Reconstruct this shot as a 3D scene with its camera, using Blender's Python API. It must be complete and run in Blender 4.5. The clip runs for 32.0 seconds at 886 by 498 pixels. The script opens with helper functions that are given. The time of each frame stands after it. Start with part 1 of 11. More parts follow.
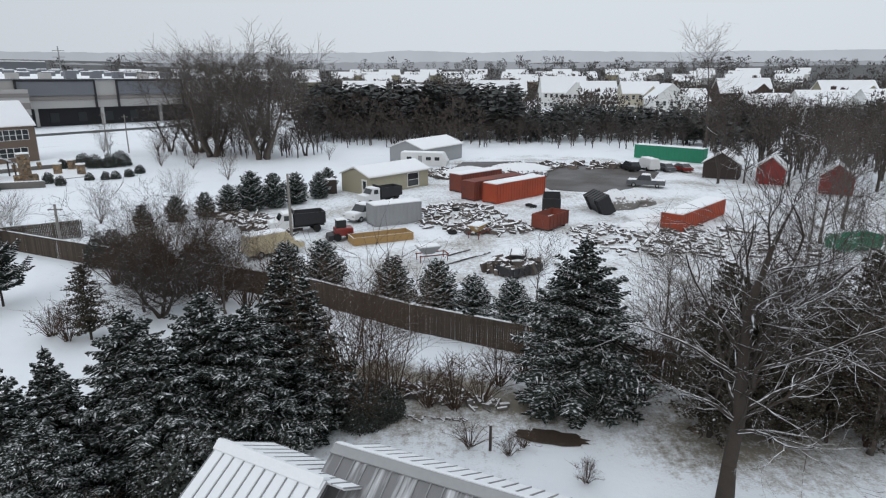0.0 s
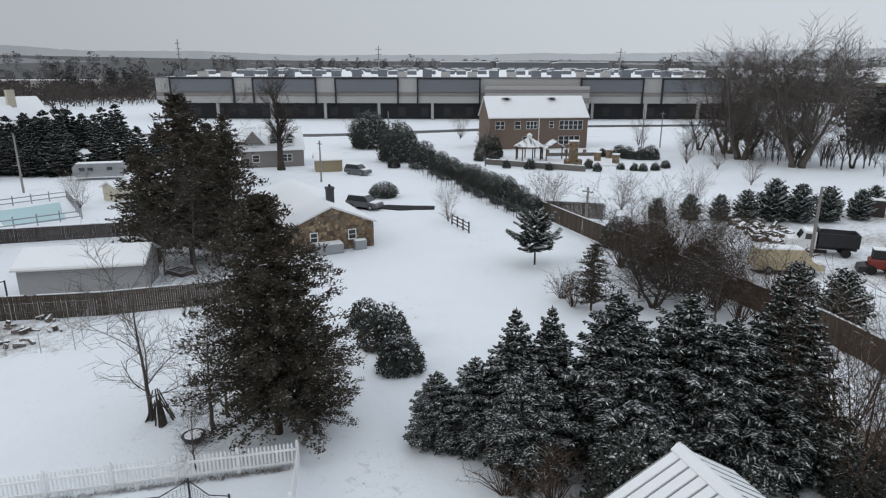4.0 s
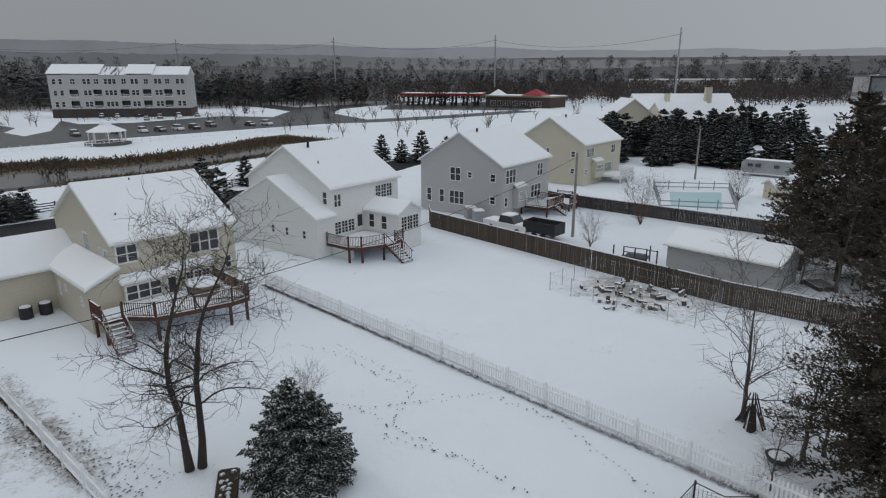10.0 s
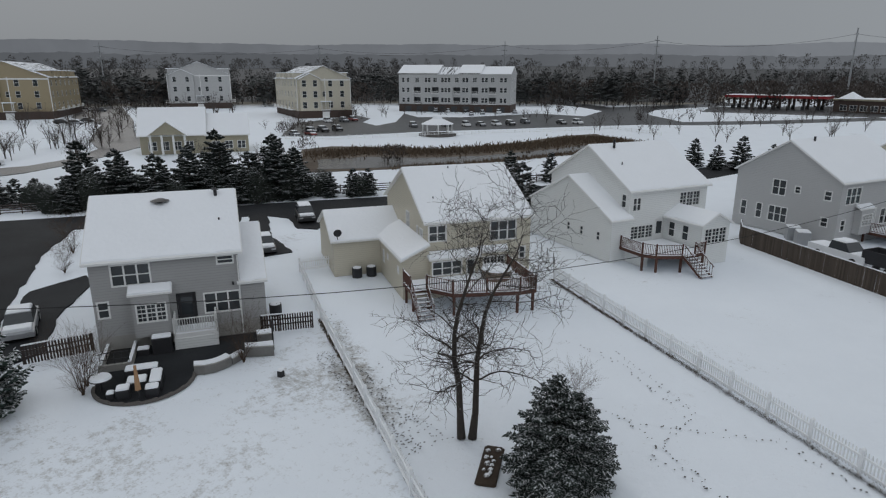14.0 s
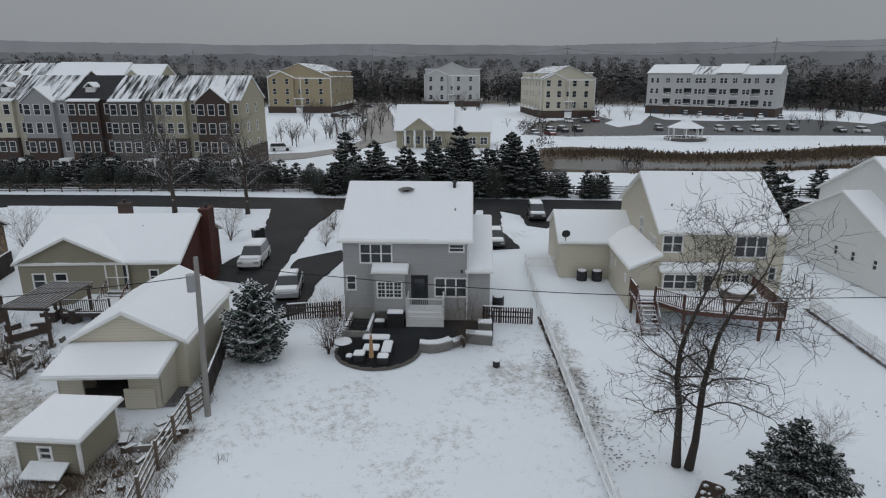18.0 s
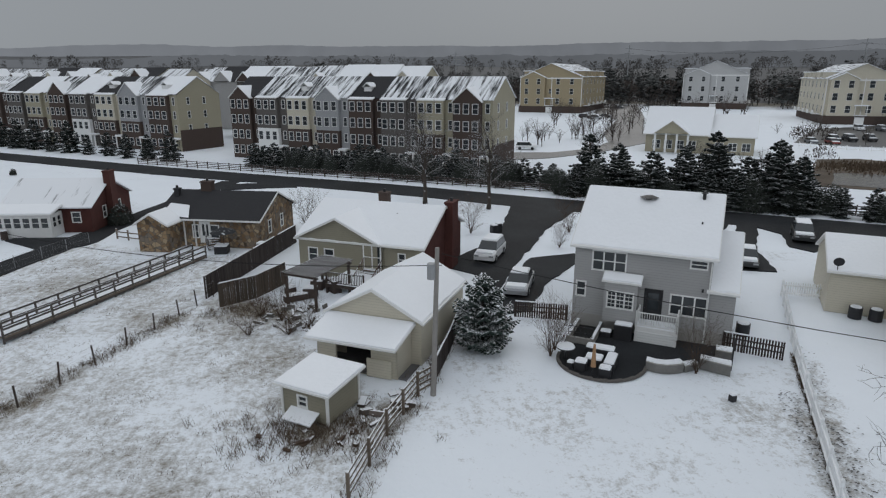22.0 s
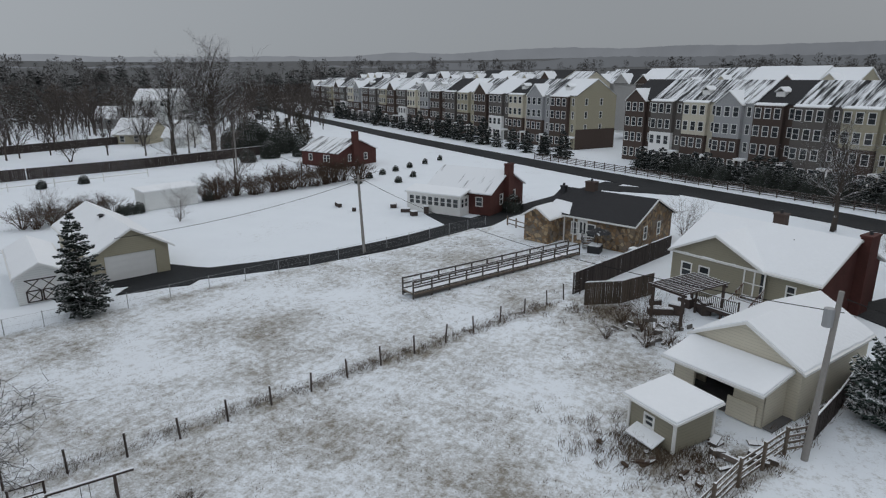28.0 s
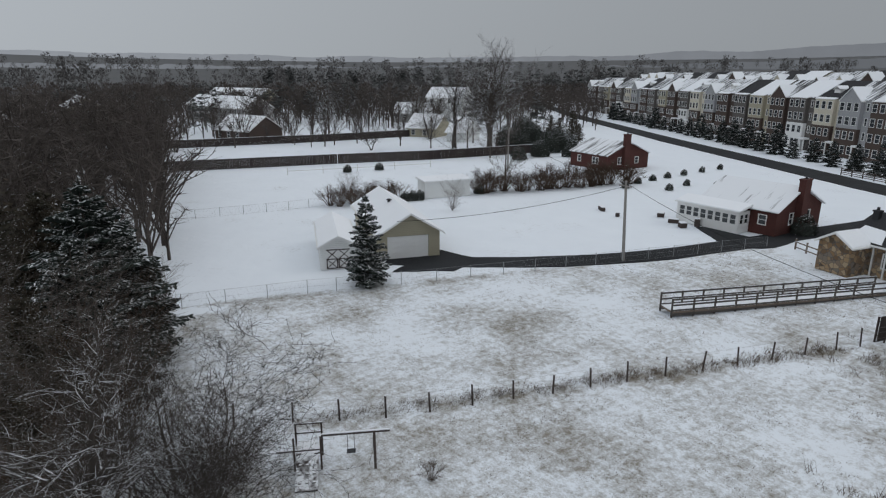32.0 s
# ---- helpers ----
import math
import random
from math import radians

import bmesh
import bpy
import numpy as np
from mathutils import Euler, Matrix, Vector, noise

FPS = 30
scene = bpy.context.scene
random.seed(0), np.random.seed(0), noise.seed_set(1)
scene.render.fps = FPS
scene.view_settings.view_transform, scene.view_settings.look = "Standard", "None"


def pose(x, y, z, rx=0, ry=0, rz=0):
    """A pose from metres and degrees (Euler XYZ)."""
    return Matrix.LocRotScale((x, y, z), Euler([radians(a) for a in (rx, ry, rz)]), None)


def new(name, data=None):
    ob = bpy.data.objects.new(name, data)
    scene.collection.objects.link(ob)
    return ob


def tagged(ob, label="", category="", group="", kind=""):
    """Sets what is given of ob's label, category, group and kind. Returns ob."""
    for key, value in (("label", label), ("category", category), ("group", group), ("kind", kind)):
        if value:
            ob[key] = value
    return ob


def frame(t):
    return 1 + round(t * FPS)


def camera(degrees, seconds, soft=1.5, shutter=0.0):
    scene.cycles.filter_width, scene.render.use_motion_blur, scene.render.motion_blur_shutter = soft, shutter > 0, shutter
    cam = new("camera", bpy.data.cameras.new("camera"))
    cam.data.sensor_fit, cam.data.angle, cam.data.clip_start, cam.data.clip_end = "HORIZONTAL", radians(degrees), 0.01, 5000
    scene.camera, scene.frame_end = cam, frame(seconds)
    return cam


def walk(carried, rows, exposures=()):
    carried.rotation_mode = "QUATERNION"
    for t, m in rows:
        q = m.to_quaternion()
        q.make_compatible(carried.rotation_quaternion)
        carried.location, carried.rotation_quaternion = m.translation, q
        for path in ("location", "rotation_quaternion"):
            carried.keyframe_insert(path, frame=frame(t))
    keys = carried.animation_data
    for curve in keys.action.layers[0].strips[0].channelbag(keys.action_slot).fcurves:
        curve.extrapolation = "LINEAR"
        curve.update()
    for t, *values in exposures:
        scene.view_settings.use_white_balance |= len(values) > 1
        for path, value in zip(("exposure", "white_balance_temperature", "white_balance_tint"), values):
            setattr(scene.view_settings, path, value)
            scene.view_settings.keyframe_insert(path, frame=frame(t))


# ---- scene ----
cam = camera(71.43, 32.0, soft=1.2)
# seconds, place in metres, turn to the left, pitch, lean
ROWS = [
    (0.0, 0.0, -0.0, 16.2, 0.0, -15.575, 0.085),
    (0.5, 0.004, 0.001, 16.218, 5.735, -15.59, 0.046),
    (1.0, 0.008, 0.003, 16.234, 11.757, -15.605, 0.009),
    (1.5, 0.011, 0.005, 16.25, 16.131, -15.62, -0.026),
    (2.0, 0.012, 0.009, 16.261, 21.272, -15.634, -0.057),
    (2.5, 0.013, 0.016, 16.27, 27.193, -15.647, -0.082),
    (3.0, 0.012, 0.024, 16.273, 34.376, -15.66, -0.1),
    (3.5, 0.008, 0.036, 16.271, 39.533, -15.671, -0.109),
    (4.0, 0.002, 0.051, 16.261, 46.148, -15.682, -0.109),
    (4.5, -0.006, 0.07, 16.245, 51.819, -15.691, -0.098),
    (6.5, -0.071, 0.174, 16.137, 72.364, -15.715, 0.009),
    (7.0, -0.094, 0.205, 16.109, 77.315, -15.718, 0.04),
    (7.5, -0.119, 0.236, 16.084, 81.629, -15.72, 0.067),
    (8.0, -0.147, 0.268, 16.064, 86.272, -15.721, 0.088),
    (8.5, -0.179, 0.299, 16.052, 90.888, -15.722, 0.102),
    (9.0, -0.21, 0.329, 16.043, 95.337, -15.721, 0.108),
    (9.5, -0.243, 0.358, 16.041, 99.294, -15.72, 0.109),
    (10.0, -0.276, 0.385, 16.041, 103.207, -15.719, 0.104),
    (10.5, -0.308, 0.411, 16.043, 107.2, -15.719, 0.094),
    (11.0, -0.339, 0.433, 16.045, 111.278, -15.718, 0.081),
    (11.5, -0.367, 0.454, 16.048, 115.357, -15.718, 0.066),
    (12.0, -0.391, 0.469, 16.048, 119.325, -15.719, 0.05),
    (12.5, -0.412, 0.483, 16.046, 122.896, -15.721, 0.033),
    (13.0, -0.429, 0.491, 16.041, 125.897, -15.723, 0.016),
    (13.5, -0.443, 0.497, 16.035, 128.493, -15.726, -0.0),
    (15.5, -0.49, 0.494, 15.995, 139.064, -15.735, -0.051),
    (16.0, -0.503, 0.489, 15.985, 141.786, -15.735, -0.059),
    (16.5, -0.517, 0.482, 15.976, 144.541, -15.733, -0.062),
    (17.0, -0.534, 0.472, 15.967, 147.301, -15.73, -0.063),
    (17.5, -0.55, 0.464, 15.962, 150.066, -15.727, -0.061),
    (18.0, -0.567, 0.456, 15.96, 152.8, -15.724, -0.056),
    (18.5, -0.585, 0.449, 15.962, 155.53, -15.722, -0.048),
    (19.0, -0.6, 0.442, 15.971, 158.247, -15.721, -0.037),
    (19.5, -0.615, 0.438, 15.985, 161.0, -15.722, -0.023),
    (20.0, -0.628, 0.437, 16.007, 163.787, -15.726, -0.007),
    (20.5, -0.639, 0.438, 16.036, 166.352, -15.732, 0.012),
    (21.0, -0.647, 0.442, 16.072, 169.303, -15.741, 0.033),
    (21.5, -0.652, 0.448, 16.114, 171.984, -15.751, 0.054),
    (22.0, -0.655, 0.454, 16.157, 175.108, -15.76, 0.074),
    (22.5, -0.655, 0.458, 16.204, 178.001, -15.769, 0.093),
    (23.0, -0.653, 0.462, 16.25, 181.213, -15.774, 0.109),
    (23.5, -0.648, 0.463, 16.293, 183.939, -15.776, 0.121),
    (24.0, -0.64, 0.461, 16.334, 187.03, -15.772, 0.128),
    (24.5, -0.628, 0.456, 16.369, 189.736, -15.763, 0.13),
    (25.0, -0.614, 0.447, 16.4, 192.77, -15.75, 0.126),
    (25.5, -0.598, 0.434, 16.427, 195.431, -15.733, 0.117),
    (27.5, -0.523, 0.378, 16.521, 206.732, -15.666, 0.048),
    (28.0, -0.504, 0.366, 16.545, 209.797, -15.657, 0.025),
    (28.5, -0.485, 0.356, 16.57, 212.474, -15.654, 0.001),
    (29.0, -0.467, 0.349, 16.596, 215.551, -15.656, -0.024),
    (29.5, -0.45, 0.343, 16.624, 218.287, -15.663, -0.05),
    (30.0, -0.433, 0.34, 16.653, 221.399, -15.673, -0.077),
    (30.5, -0.417, 0.336, 16.683, 224.136, -15.687, -0.104),
    (31.0, -0.401, 0.334, 16.713, 227.331, -15.703, -0.131),
    (31.5, -0.385, 0.333, 16.744, 230.471, -15.72, -0.159),
    (32.0, -0.37, 0.333, 16.775, 234.316, -15.739, -0.187),
]
walk(cam, [(t, pose(x, y, z, 90 + pitch, lean, turn)) for t, x, y, z, turn, pitch, lean in ROWS],
     exposures=[(0.0, 0.09), (2.0, -0.08), (4.0, -0.01), (7.0, -0.40), (8.0, -0.43), (10.0, -0.40), (11.0, -0.48), (12.0, -0.51), (13.5, -0.52), (16.0, -0.44), (20.0, -0.38), (24.0, -0.36), (28.0, -0.38), (31.0, -0.38), (32.0, -0.33)])

# ---------------------------------------------------------------- world, light
world = bpy.data.worlds.new("overcast_sky")
scene.world = world
world.use_nodes = True
wn, wl = world.node_tree.nodes, world.node_tree.links
wn.clear()
SUN_EL, SUN_ROT = 32.0, 200.0
sky = wn.new("ShaderNodeTexSky")
sky.sky_type, sky.sun_disc = "NISHITA", False
sky.sun_elevation, sky.sun_rotation = radians(SUN_EL), radians(SUN_ROT)
sky.air_density, sky.dust_density = 1.0, 4.0
grey = wn.new("ShaderNodeHueSaturation")
grey.inputs["Saturation"].default_value = 0.12
wl.new(sky.outputs[0], grey.inputs["Color"])
skytint = wn.new("ShaderNodeMix")
skytint.data_type = "RGBA"
skytint.inputs["Factor"].default_value = 0.95
wl.new(grey.outputs[0], skytint.inputs[6])
coord = wn.new("ShaderNodeTexCoord")
sep = wn.new("ShaderNodeSeparateXYZ")
wl.new(coord.outputs["Generated"], sep.inputs[0])
cloud = wn.new("ShaderNodeTexNoise")
cloud.inputs["Scale"].default_value, cloud.inputs["Detail"].default_value = 2.2, 5
wl.new(coord.outputs["Generated"], cloud.inputs["Vector"])
lift = wn.new("ShaderNodeMath")
lift.operation, lift.inputs[1].default_value = "MULTIPLY_ADD", 0.10
wl.new(cloud.outputs[0], lift.inputs[0])
wl.new(sep.outputs[2], lift.inputs[2])
deck = wn.new("ShaderNodeValToRGB")
deck.color_ramp.elements[0].position, deck.color_ramp.elements[0].color = 0.0, (4.53, 4.88, 5.24, 1)
deck.color_ramp.elements[1].position, deck.color_ramp.elements[1].color = 1.0, (8.75, 9.25, 9.88, 1)
mid = deck.color_ramp.elements.new(0.16)
mid.color = (4.63, 5.0, 5.39, 1)
wl.new(lift.outputs[0], deck.inputs[0])
shift = wn.new("ShaderNodeMath")      # the cloud is thinner to the north-east
shift.operation, shift.inputs[1].default_value, shift.inputs[2].default_value = "MULTIPLY_ADD", 0.42, 1.22
wl.new(sep.outputs[1], shift.inputs[0])
side = wn.new("ShaderNodeMath")
side.operation, side.inputs[1].default_value = "MULTIPLY_ADD", 0.16
wl.new(sep.outputs[0], side.inputs[0])
wl.new(shift.outputs[0], side.inputs[2])
thin = wn.new("ShaderNodeVectorMath")
thin.operation = "SCALE"
wl.new(deck.outputs[0], thin.inputs[0])
wl.new(side.outputs[0], thin.inputs["Scale"])
wl.new(thin.outputs[0], skytint.inputs[7])
back = wn.new("ShaderNodeBackground")
back.inputs["Strength"].default_value = 0.085
wl.new(skytint.outputs[2], back.inputs["Color"])
wout = wn.new("ShaderNodeOutputWorld")
wl.new(back.outputs[0], wout.inputs["Surface"])
sun = new("sun", bpy.data.lights.new("sun", "SUN"))
sun.data.energy, sun.data.angle, sun.data.color = 0.5, radians(25), (1.0, 0.97, 0.93)
sun.matrix_world = pose(0, 0, 60, 90 - SUN_EL, 0, 180 - SUN_ROT)

# ---------------------------------------------------------------- materials


def material(name, color, rough=0.8, vary=0.25, scale=3.0, bump=0.0, bump_scale=40.0, metal=0.0, snow=0.0, spread=0.0,
             color2=None, siding=0.0, coords="Object", spec=0.3, snow_lo=0.25, island=0.0, streak=0.0, flecks=2.2, patchy=1.1):
    """Noise-varied surface. vary: light and dark grain; color2: a second tint in large patches; siding: board height in
    metres; snow: share of the upward faces that lie under snow; spread: difference from piece to piece."""
    m = bpy.data.materials.new(name)
    m.use_nodes = True
    n, l = m.node_tree.nodes, m.node_tree.links
    bsdf = n["Principled BSDF"]
    bsdf.inputs["Roughness"].default_value, bsdf.inputs["Metallic"].default_value = rough, metal
    bsdf.inputs["Specular IOR Level"].default_value = spec
    tc = n.new("ShaderNodeTexCoord")
    geo = n.new("ShaderNodeNewGeometry")
    where = geo.outputs["Position"] if coords == "World" else tc.outputs["Object"]

    def noise_at(s, detail=4):
        t = n.new("ShaderNodeTexNoise")
        t.inputs["Scale"].default_value, t.inputs["Detail"].default_value = s, detail
        l.new(where, t.inputs["Vector"])
        return t.outputs[0]

    def mathop(op, a, b=None, c=None):
        q = n.new("ShaderNodeMath")
        q.operation = op
        for i, v in enumerate((a, b, c)):
            if v is None:
                continue
            if isinstance(v, (int, float)):
                q.inputs[i].default_value = v
            else:
                l.new(v, q.inputs[i])
        return q.outputs[0]

    def mix(fac, a, b, kind="MIX"):
        q = n.new("ShaderNodeMix")
        q.data_type, q.blend_type = "RGBA", kind
        for sock, v in ((q.inputs[0], fac), (q.inputs[6], a), (q.inputs[7], b)):
            if isinstance(v, (int, float)):
                sock.default_value = v
            elif isinstance(v, tuple):
                sock.default_value = (*v, 1)
            else:
                l.new(v, sock)
        return q.outputs[2]

    col = color
    if color2:
        big = mathop("MULTIPLY_ADD", noise_at(scale * 0.22, 3), 3.0, -1.0)
        q = n.new("ShaderNodeClamp")
        l.new(big, q.inputs[0])
        col = mix(q.outputs[0], color, color2)
    grain = mathop("MULTIPLY_ADD", mathop("ADD", noise_at(scale, 5), noise_at(scale * 7.3, 3)), vary, 1.0 - vary)
    if spread:
        info = n.new("ShaderNodeObjectInfo")
        grain = mathop("MULTIPLY", grain, mathop("MULTIPLY_ADD", info.outputs["Random"], spread, 1.0 - spread / 2))
    if island:
        grain = mathop("MULTIPLY", grain, mathop("MULTIPLY_ADD", geo.outputs["Random Per Island"], island, 1.0 - island / 2))
    shade = n.new("ShaderNodeCombineColor")
    for i in range(3):
        l.new(grain, shade.inputs[i])
    col = mix(1.0, col if not isinstance(col, tuple) else col, shade.outputs[0], "MULTIPLY")
    height = None
    if siding:
        px = n.new("ShaderNodeSeparateXYZ")
        l.new(tc.outputs["Object"], px.inputs[0])
        saw = mathop("FRACT", mathop("DIVIDE", px.outputs[2], siding))
        gap = mathop("LESS_THAN", saw, 0.10)
        col = mix(mathop("MULTIPLY", gap, 0.45), col, mix(1.0, col, (0.45, 0.45, 0.45), "MULTIPLY"))
        height = mathop("MULTIPLY", saw, -0.012)
    if snow:
        sx = n.new("ShaderNodeSeparateXYZ")
        l.new(geo.outputs["Normal"], sx.inputs[0])
        top = mathop("MULTIPLY_ADD", mathop("ABSOLUTE", sx.outputs[2]), 1.0, mathop("MULTIPLY_ADD", noise_at(flecks, 3), patchy, -patchy / 2))
        lo = n.new("ShaderNodeMapRange")
        lo.inputs[1].default_value, lo.inputs[2].default_value = snow_lo + (1 - snow) * 0.75, snow_lo + (1 - snow) * 0.75 + 0.18
        l.new(top, lo.inputs[0])
        col = mix(lo.outputs[0], col, (0.80, 0.82, 0.85))
    if streak:      # snow that has slid down a slope, in bands across the ridge
        shift_ = n.new("ShaderNodeVectorMath")
        shift_.operation = "ADD"
        own = n.new("ShaderNodeObjectInfo")
        l.new(tc.outputs["Object"], shift_.inputs[0])
        l.new(mathop("MULTIPLY", own.outputs["Random"], 90.0), shift_.inputs[1])
        mp = n.new("ShaderNodeMapping")
        mp.inputs["Scale"].default_value = (1.5, 0.16, 0.16)
        l.new(shift_.outputs[0], mp.inputs[0])
        st = n.new("ShaderNodeTexNoise")
        st.inputs["Scale"].default_value, st.inputs["Detail"].default_value, st.inputs["Roughness"].default_value = 1.0, 4, 0.62
        l.new(mp.outputs[0], st.inputs["Vector"])
        lo2 = n.new("ShaderNodeMapRange")
        lo2.inputs[1].default_value, lo2.inputs[2].default_value = 0.68 - streak * 0.5, 0.84 - streak * 0.5
        l.new(st.outputs[0], lo2.inputs[0])
        col = mix(lo2.outputs[0], col, (0.80, 0.82, 0.85))
    if isinstance(col, tuple):
        bsdf.inputs["Base Color"].default_value = (*col, 1)
    else:
        l.new(col, bsdf.inputs["Base Color"])
    if bump or height is not None:
        bp = n.new("ShaderNodeBump")
        bp.inputs["Distance"].default_value = 1.0
        h = mathop("MULTIPLY", noise_at(bump_scale, 4), bump) if bump else 0.0
        if height is not None:
            h = mathop("ADD", height, h)
        l.new(h, bp.inputs["Height"])
        l.new(bp.outputs[0], bsdf.inputs["Normal"])
    return m


def glass_material(name, color, rough=0.08):
    """Window glass seen by day: dark room behind a shiny pane."""
    m = material(name, color, rough, vary=0.35, scale=0.6, spec=0.6)
    return m


def stone_material():
    """Fieldstones of mixed browns and greys in dark mortar."""
    m = material("fieldstone", (0.30, 0.21, 0.12), 0.9, vary=0.4, scale=6, bump=0.03, bump_scale=10)
    n, l = m.node_tree.nodes, m.node_tree.links
    bsdf = n["Principled BSDF"]
    geo = n.new("ShaderNodeNewGeometry")
    cells = n.new("ShaderNodeTexVoronoi")
    edges = n.new("ShaderNodeTexVoronoi")
    edges.feature = "DISTANCE_TO_EDGE"
    for t in (cells, edges):
        t.inputs["Scale"].default_value = 2.6
        l.new(geo.outputs["Position"], t.inputs["Vector"])
    bits = n.new("ShaderNodeSeparateColor")
    l.new(cells.outputs["Color"], bits.inputs[0])
    ramp = n.new("ShaderNodeValToRGB")
    e = ramp.color_ramp.elements
    e[0].color, e[1].color = (0.09, 0.065, 0.045, 1), (0.38, 0.30, 0.20, 1)
    for pos, c in ((0.3, (0.24, 0.15, 0.08, 1)), (0.55, (0.17, 0.15, 0.13, 1)), (0.8, (0.30, 0.20, 0.11, 1))):
        e.new(pos).color = c
    l.new(bits.outputs[0], ramp.inputs[0])
    joint = n.new("ShaderNodeMapRange")
    joint.inputs[1].default_value, joint.inputs[2].default_value = 0.02, 0.07
    l.new(edges.outputs["Distance"], joint.inputs[0])
    mx = n.new("ShaderNodeMix")
    mx.data_type = "RGBA"
    mx.inputs[6].default_value = (0.10, 0.09, 0.08, 1)
    l.new(joint.outputs[0], mx.inputs[0])
    l.new(ramp.outputs[0], mx.inputs[7])
    l.new(mx.outputs[2], bsdf.inputs["Base Color"])
    return m


M = {}
M["snow"] = material("snow", (0.83, 0.85, 0.88), 0.7, vary=0.05, scale=0.7, bump=0.05, bump_scale=5, coords="World", spec=0.2)
M["roof_snow"] = material("roof_snow", (0.84, 0.86, 0.89), 0.7, vary=0.04, scale=0.6, bump=0.03, bump_scale=4, coords="World", spec=0.2)
M["shingle"] = material("shingle", (0.032, 0.032, 0.035), 0.9, vary=0.35, scale=4, bump=0.02, bump_scale=30)
M["shingle_half"] = material("shingle_half_snowed", (0.034, 0.034, 0.037), 0.9, vary=0.3, scale=3, streak=0.64)
M["shingle_mostly"] = material("shingle_mostly_snowed", (0.034, 0.034, 0.037), 0.9, vary=0.3, scale=3, streak=0.9)
M["shingle_dusted"] = material("shingle_dusted", (0.03, 0.031, 0.034), 0.9, vary=0.3, scale=0.9, snow=0.04, coords="World")
M["shingle_streaked"] = material("shingle_streaked", (0.032, 0.032, 0.035), 0.9, vary=0.3, scale=3, streak=0.52)
M["asphalt"] = material("asphalt", (0.018, 0.019, 0.021), 0.75, vary=0.35, scale=0.6, bump=0.01, bump_scale=60, coords="World", color2=(0.03, 0.032, 0.035), spec=0.12)
M["asphalt_wet"] = material("wet_asphalt", (0.03, 0.031, 0.033), 0.38, vary=0.35, scale=0.6, bump=0.01, bump_scale=60, coords="World", color2=(0.05, 0.052, 0.055), spec=0.4)
M["white_trim"] = material("white_trim", (0.75, 0.75, 0.74), 0.5, vary=0.08)
M["glass"] = glass_material("window_glass", (0.035, 0.04, 0.045))
M["vinyl_white"] = material("vinyl_white", (0.74, 0.75, 0.74), 0.55, vary=0.06, siding=0.17)
M["vinyl_pale"] = material("vinyl_pale", (0.47, 0.47, 0.47), 0.55, vary=0.06, siding=0.17)
M["vinyl_grey"] = material("vinyl_grey", (0.36, 0.358, 0.355), 0.55, vary=0.07, siding=0.17)
M["vinyl_cream"] = material("vinyl_cream", (0.56, 0.52, 0.425), 0.55, vary=0.07, siding=0.17)
M["vinyl_tan"] = material("vinyl_tan", (0.36, 0.33, 0.245), 0.6, vary=0.08, siding=0.17)
M["vinyl_olive"] = material("vinyl_olive", (0.27, 0.25, 0.19), 0.6, vary=0.10, siding=0.17)
M["vinyl_slate"] = material("vinyl_slate", (0.33, 0.335, 0.345), 0.55, vary=0.07, siding=0.17)
M["vinyl_ochre"] = material("vinyl_ochre", (0.34, 0.28, 0.18), 0.6, vary=0.08, siding=0.17)
M["brick_red"] = material("brick_red", (0.088, 0.032, 0.027), 0.85, vary=0.35, scale=5, bump=0.02, bump_scale=14, color2=(0.07, 0.026, 0.022))
M["brick_brown"] = material("brick_brown", (0.075, 0.054, 0.046), 0.85, vary=0.3, scale=5, bump=0.02, bump_scale=14)
M["brick_tan"] = material("brick_tan", (0.17, 0.125, 0.10), 0.85, vary=0.3, scale=5, bump=0.02, bump_scale=14)
M["brick_grey"] = material("brick_grey", (0.115, 0.105, 0.098), 0.85, vary=0.3, scale=5, bump=0.02, bump_scale=14)
M["stone_wall"] = stone_material()
M["wood_deck"] = material("wood_deck", (0.095, 0.045, 0.034), 0.75, vary=0.3, scale=4, spread=0.3, snow=0.35)
M["wood_grey"] = material("wood_grey", (0.15, 0.12, 0.095), 0.85, vary=0.35, scale=4, spread=0.45, snow=0.25)
M["wood_dark"] = material("wood_dark", (0.065, 0.05, 0.045), 0.85, vary=0.35, scale=4, spread=0.3, snow=0.3)
M["wood_ramp"] = material("wood_ramp", (0.085, 0.075, 0.068), 0.85, vary=0.35, scale=4, spread=0.3, snow=0.3)
M["wood_pole"] = material("wood_pole", (0.27, 0.255, 0.24), 0.9, vary=0.3, scale=5)
M["bark"] = material("bark", (0.055, 0.046, 0.04), 0.95, vary=0.35, scale=5, snow=0.08)
M["bark_pale"] = material("bark_pale", (0.15, 0.13, 0.115), 0.95, vary=0.35, scale=5, snow=0.30)
M["bark_warm"] = material("bark_warm", (0.13, 0.085, 0.06), 0.95, vary=0.35, scale=5, snow=0.22)
M["twig_orange"] = material("twig_orange", (0.36, 0.215, 0.12), 0.95, vary=0.35, scale=5, snow=0.04)
M["bark_mid"] = material("bark_greyed", (0.11, 0.095, 0.085), 0.95, vary=0.35, scale=5, snow=0.05)
M["twig_brown"] = material("twig_brown", (0.075, 0.05, 0.036), 0.95, vary=0.35, scale=5, snow=0.04)
M["bark_snowy"] = material("bark_snowy", (0.06, 0.05, 0.043), 0.95, vary=0.35, scale=5, snow=0.5)
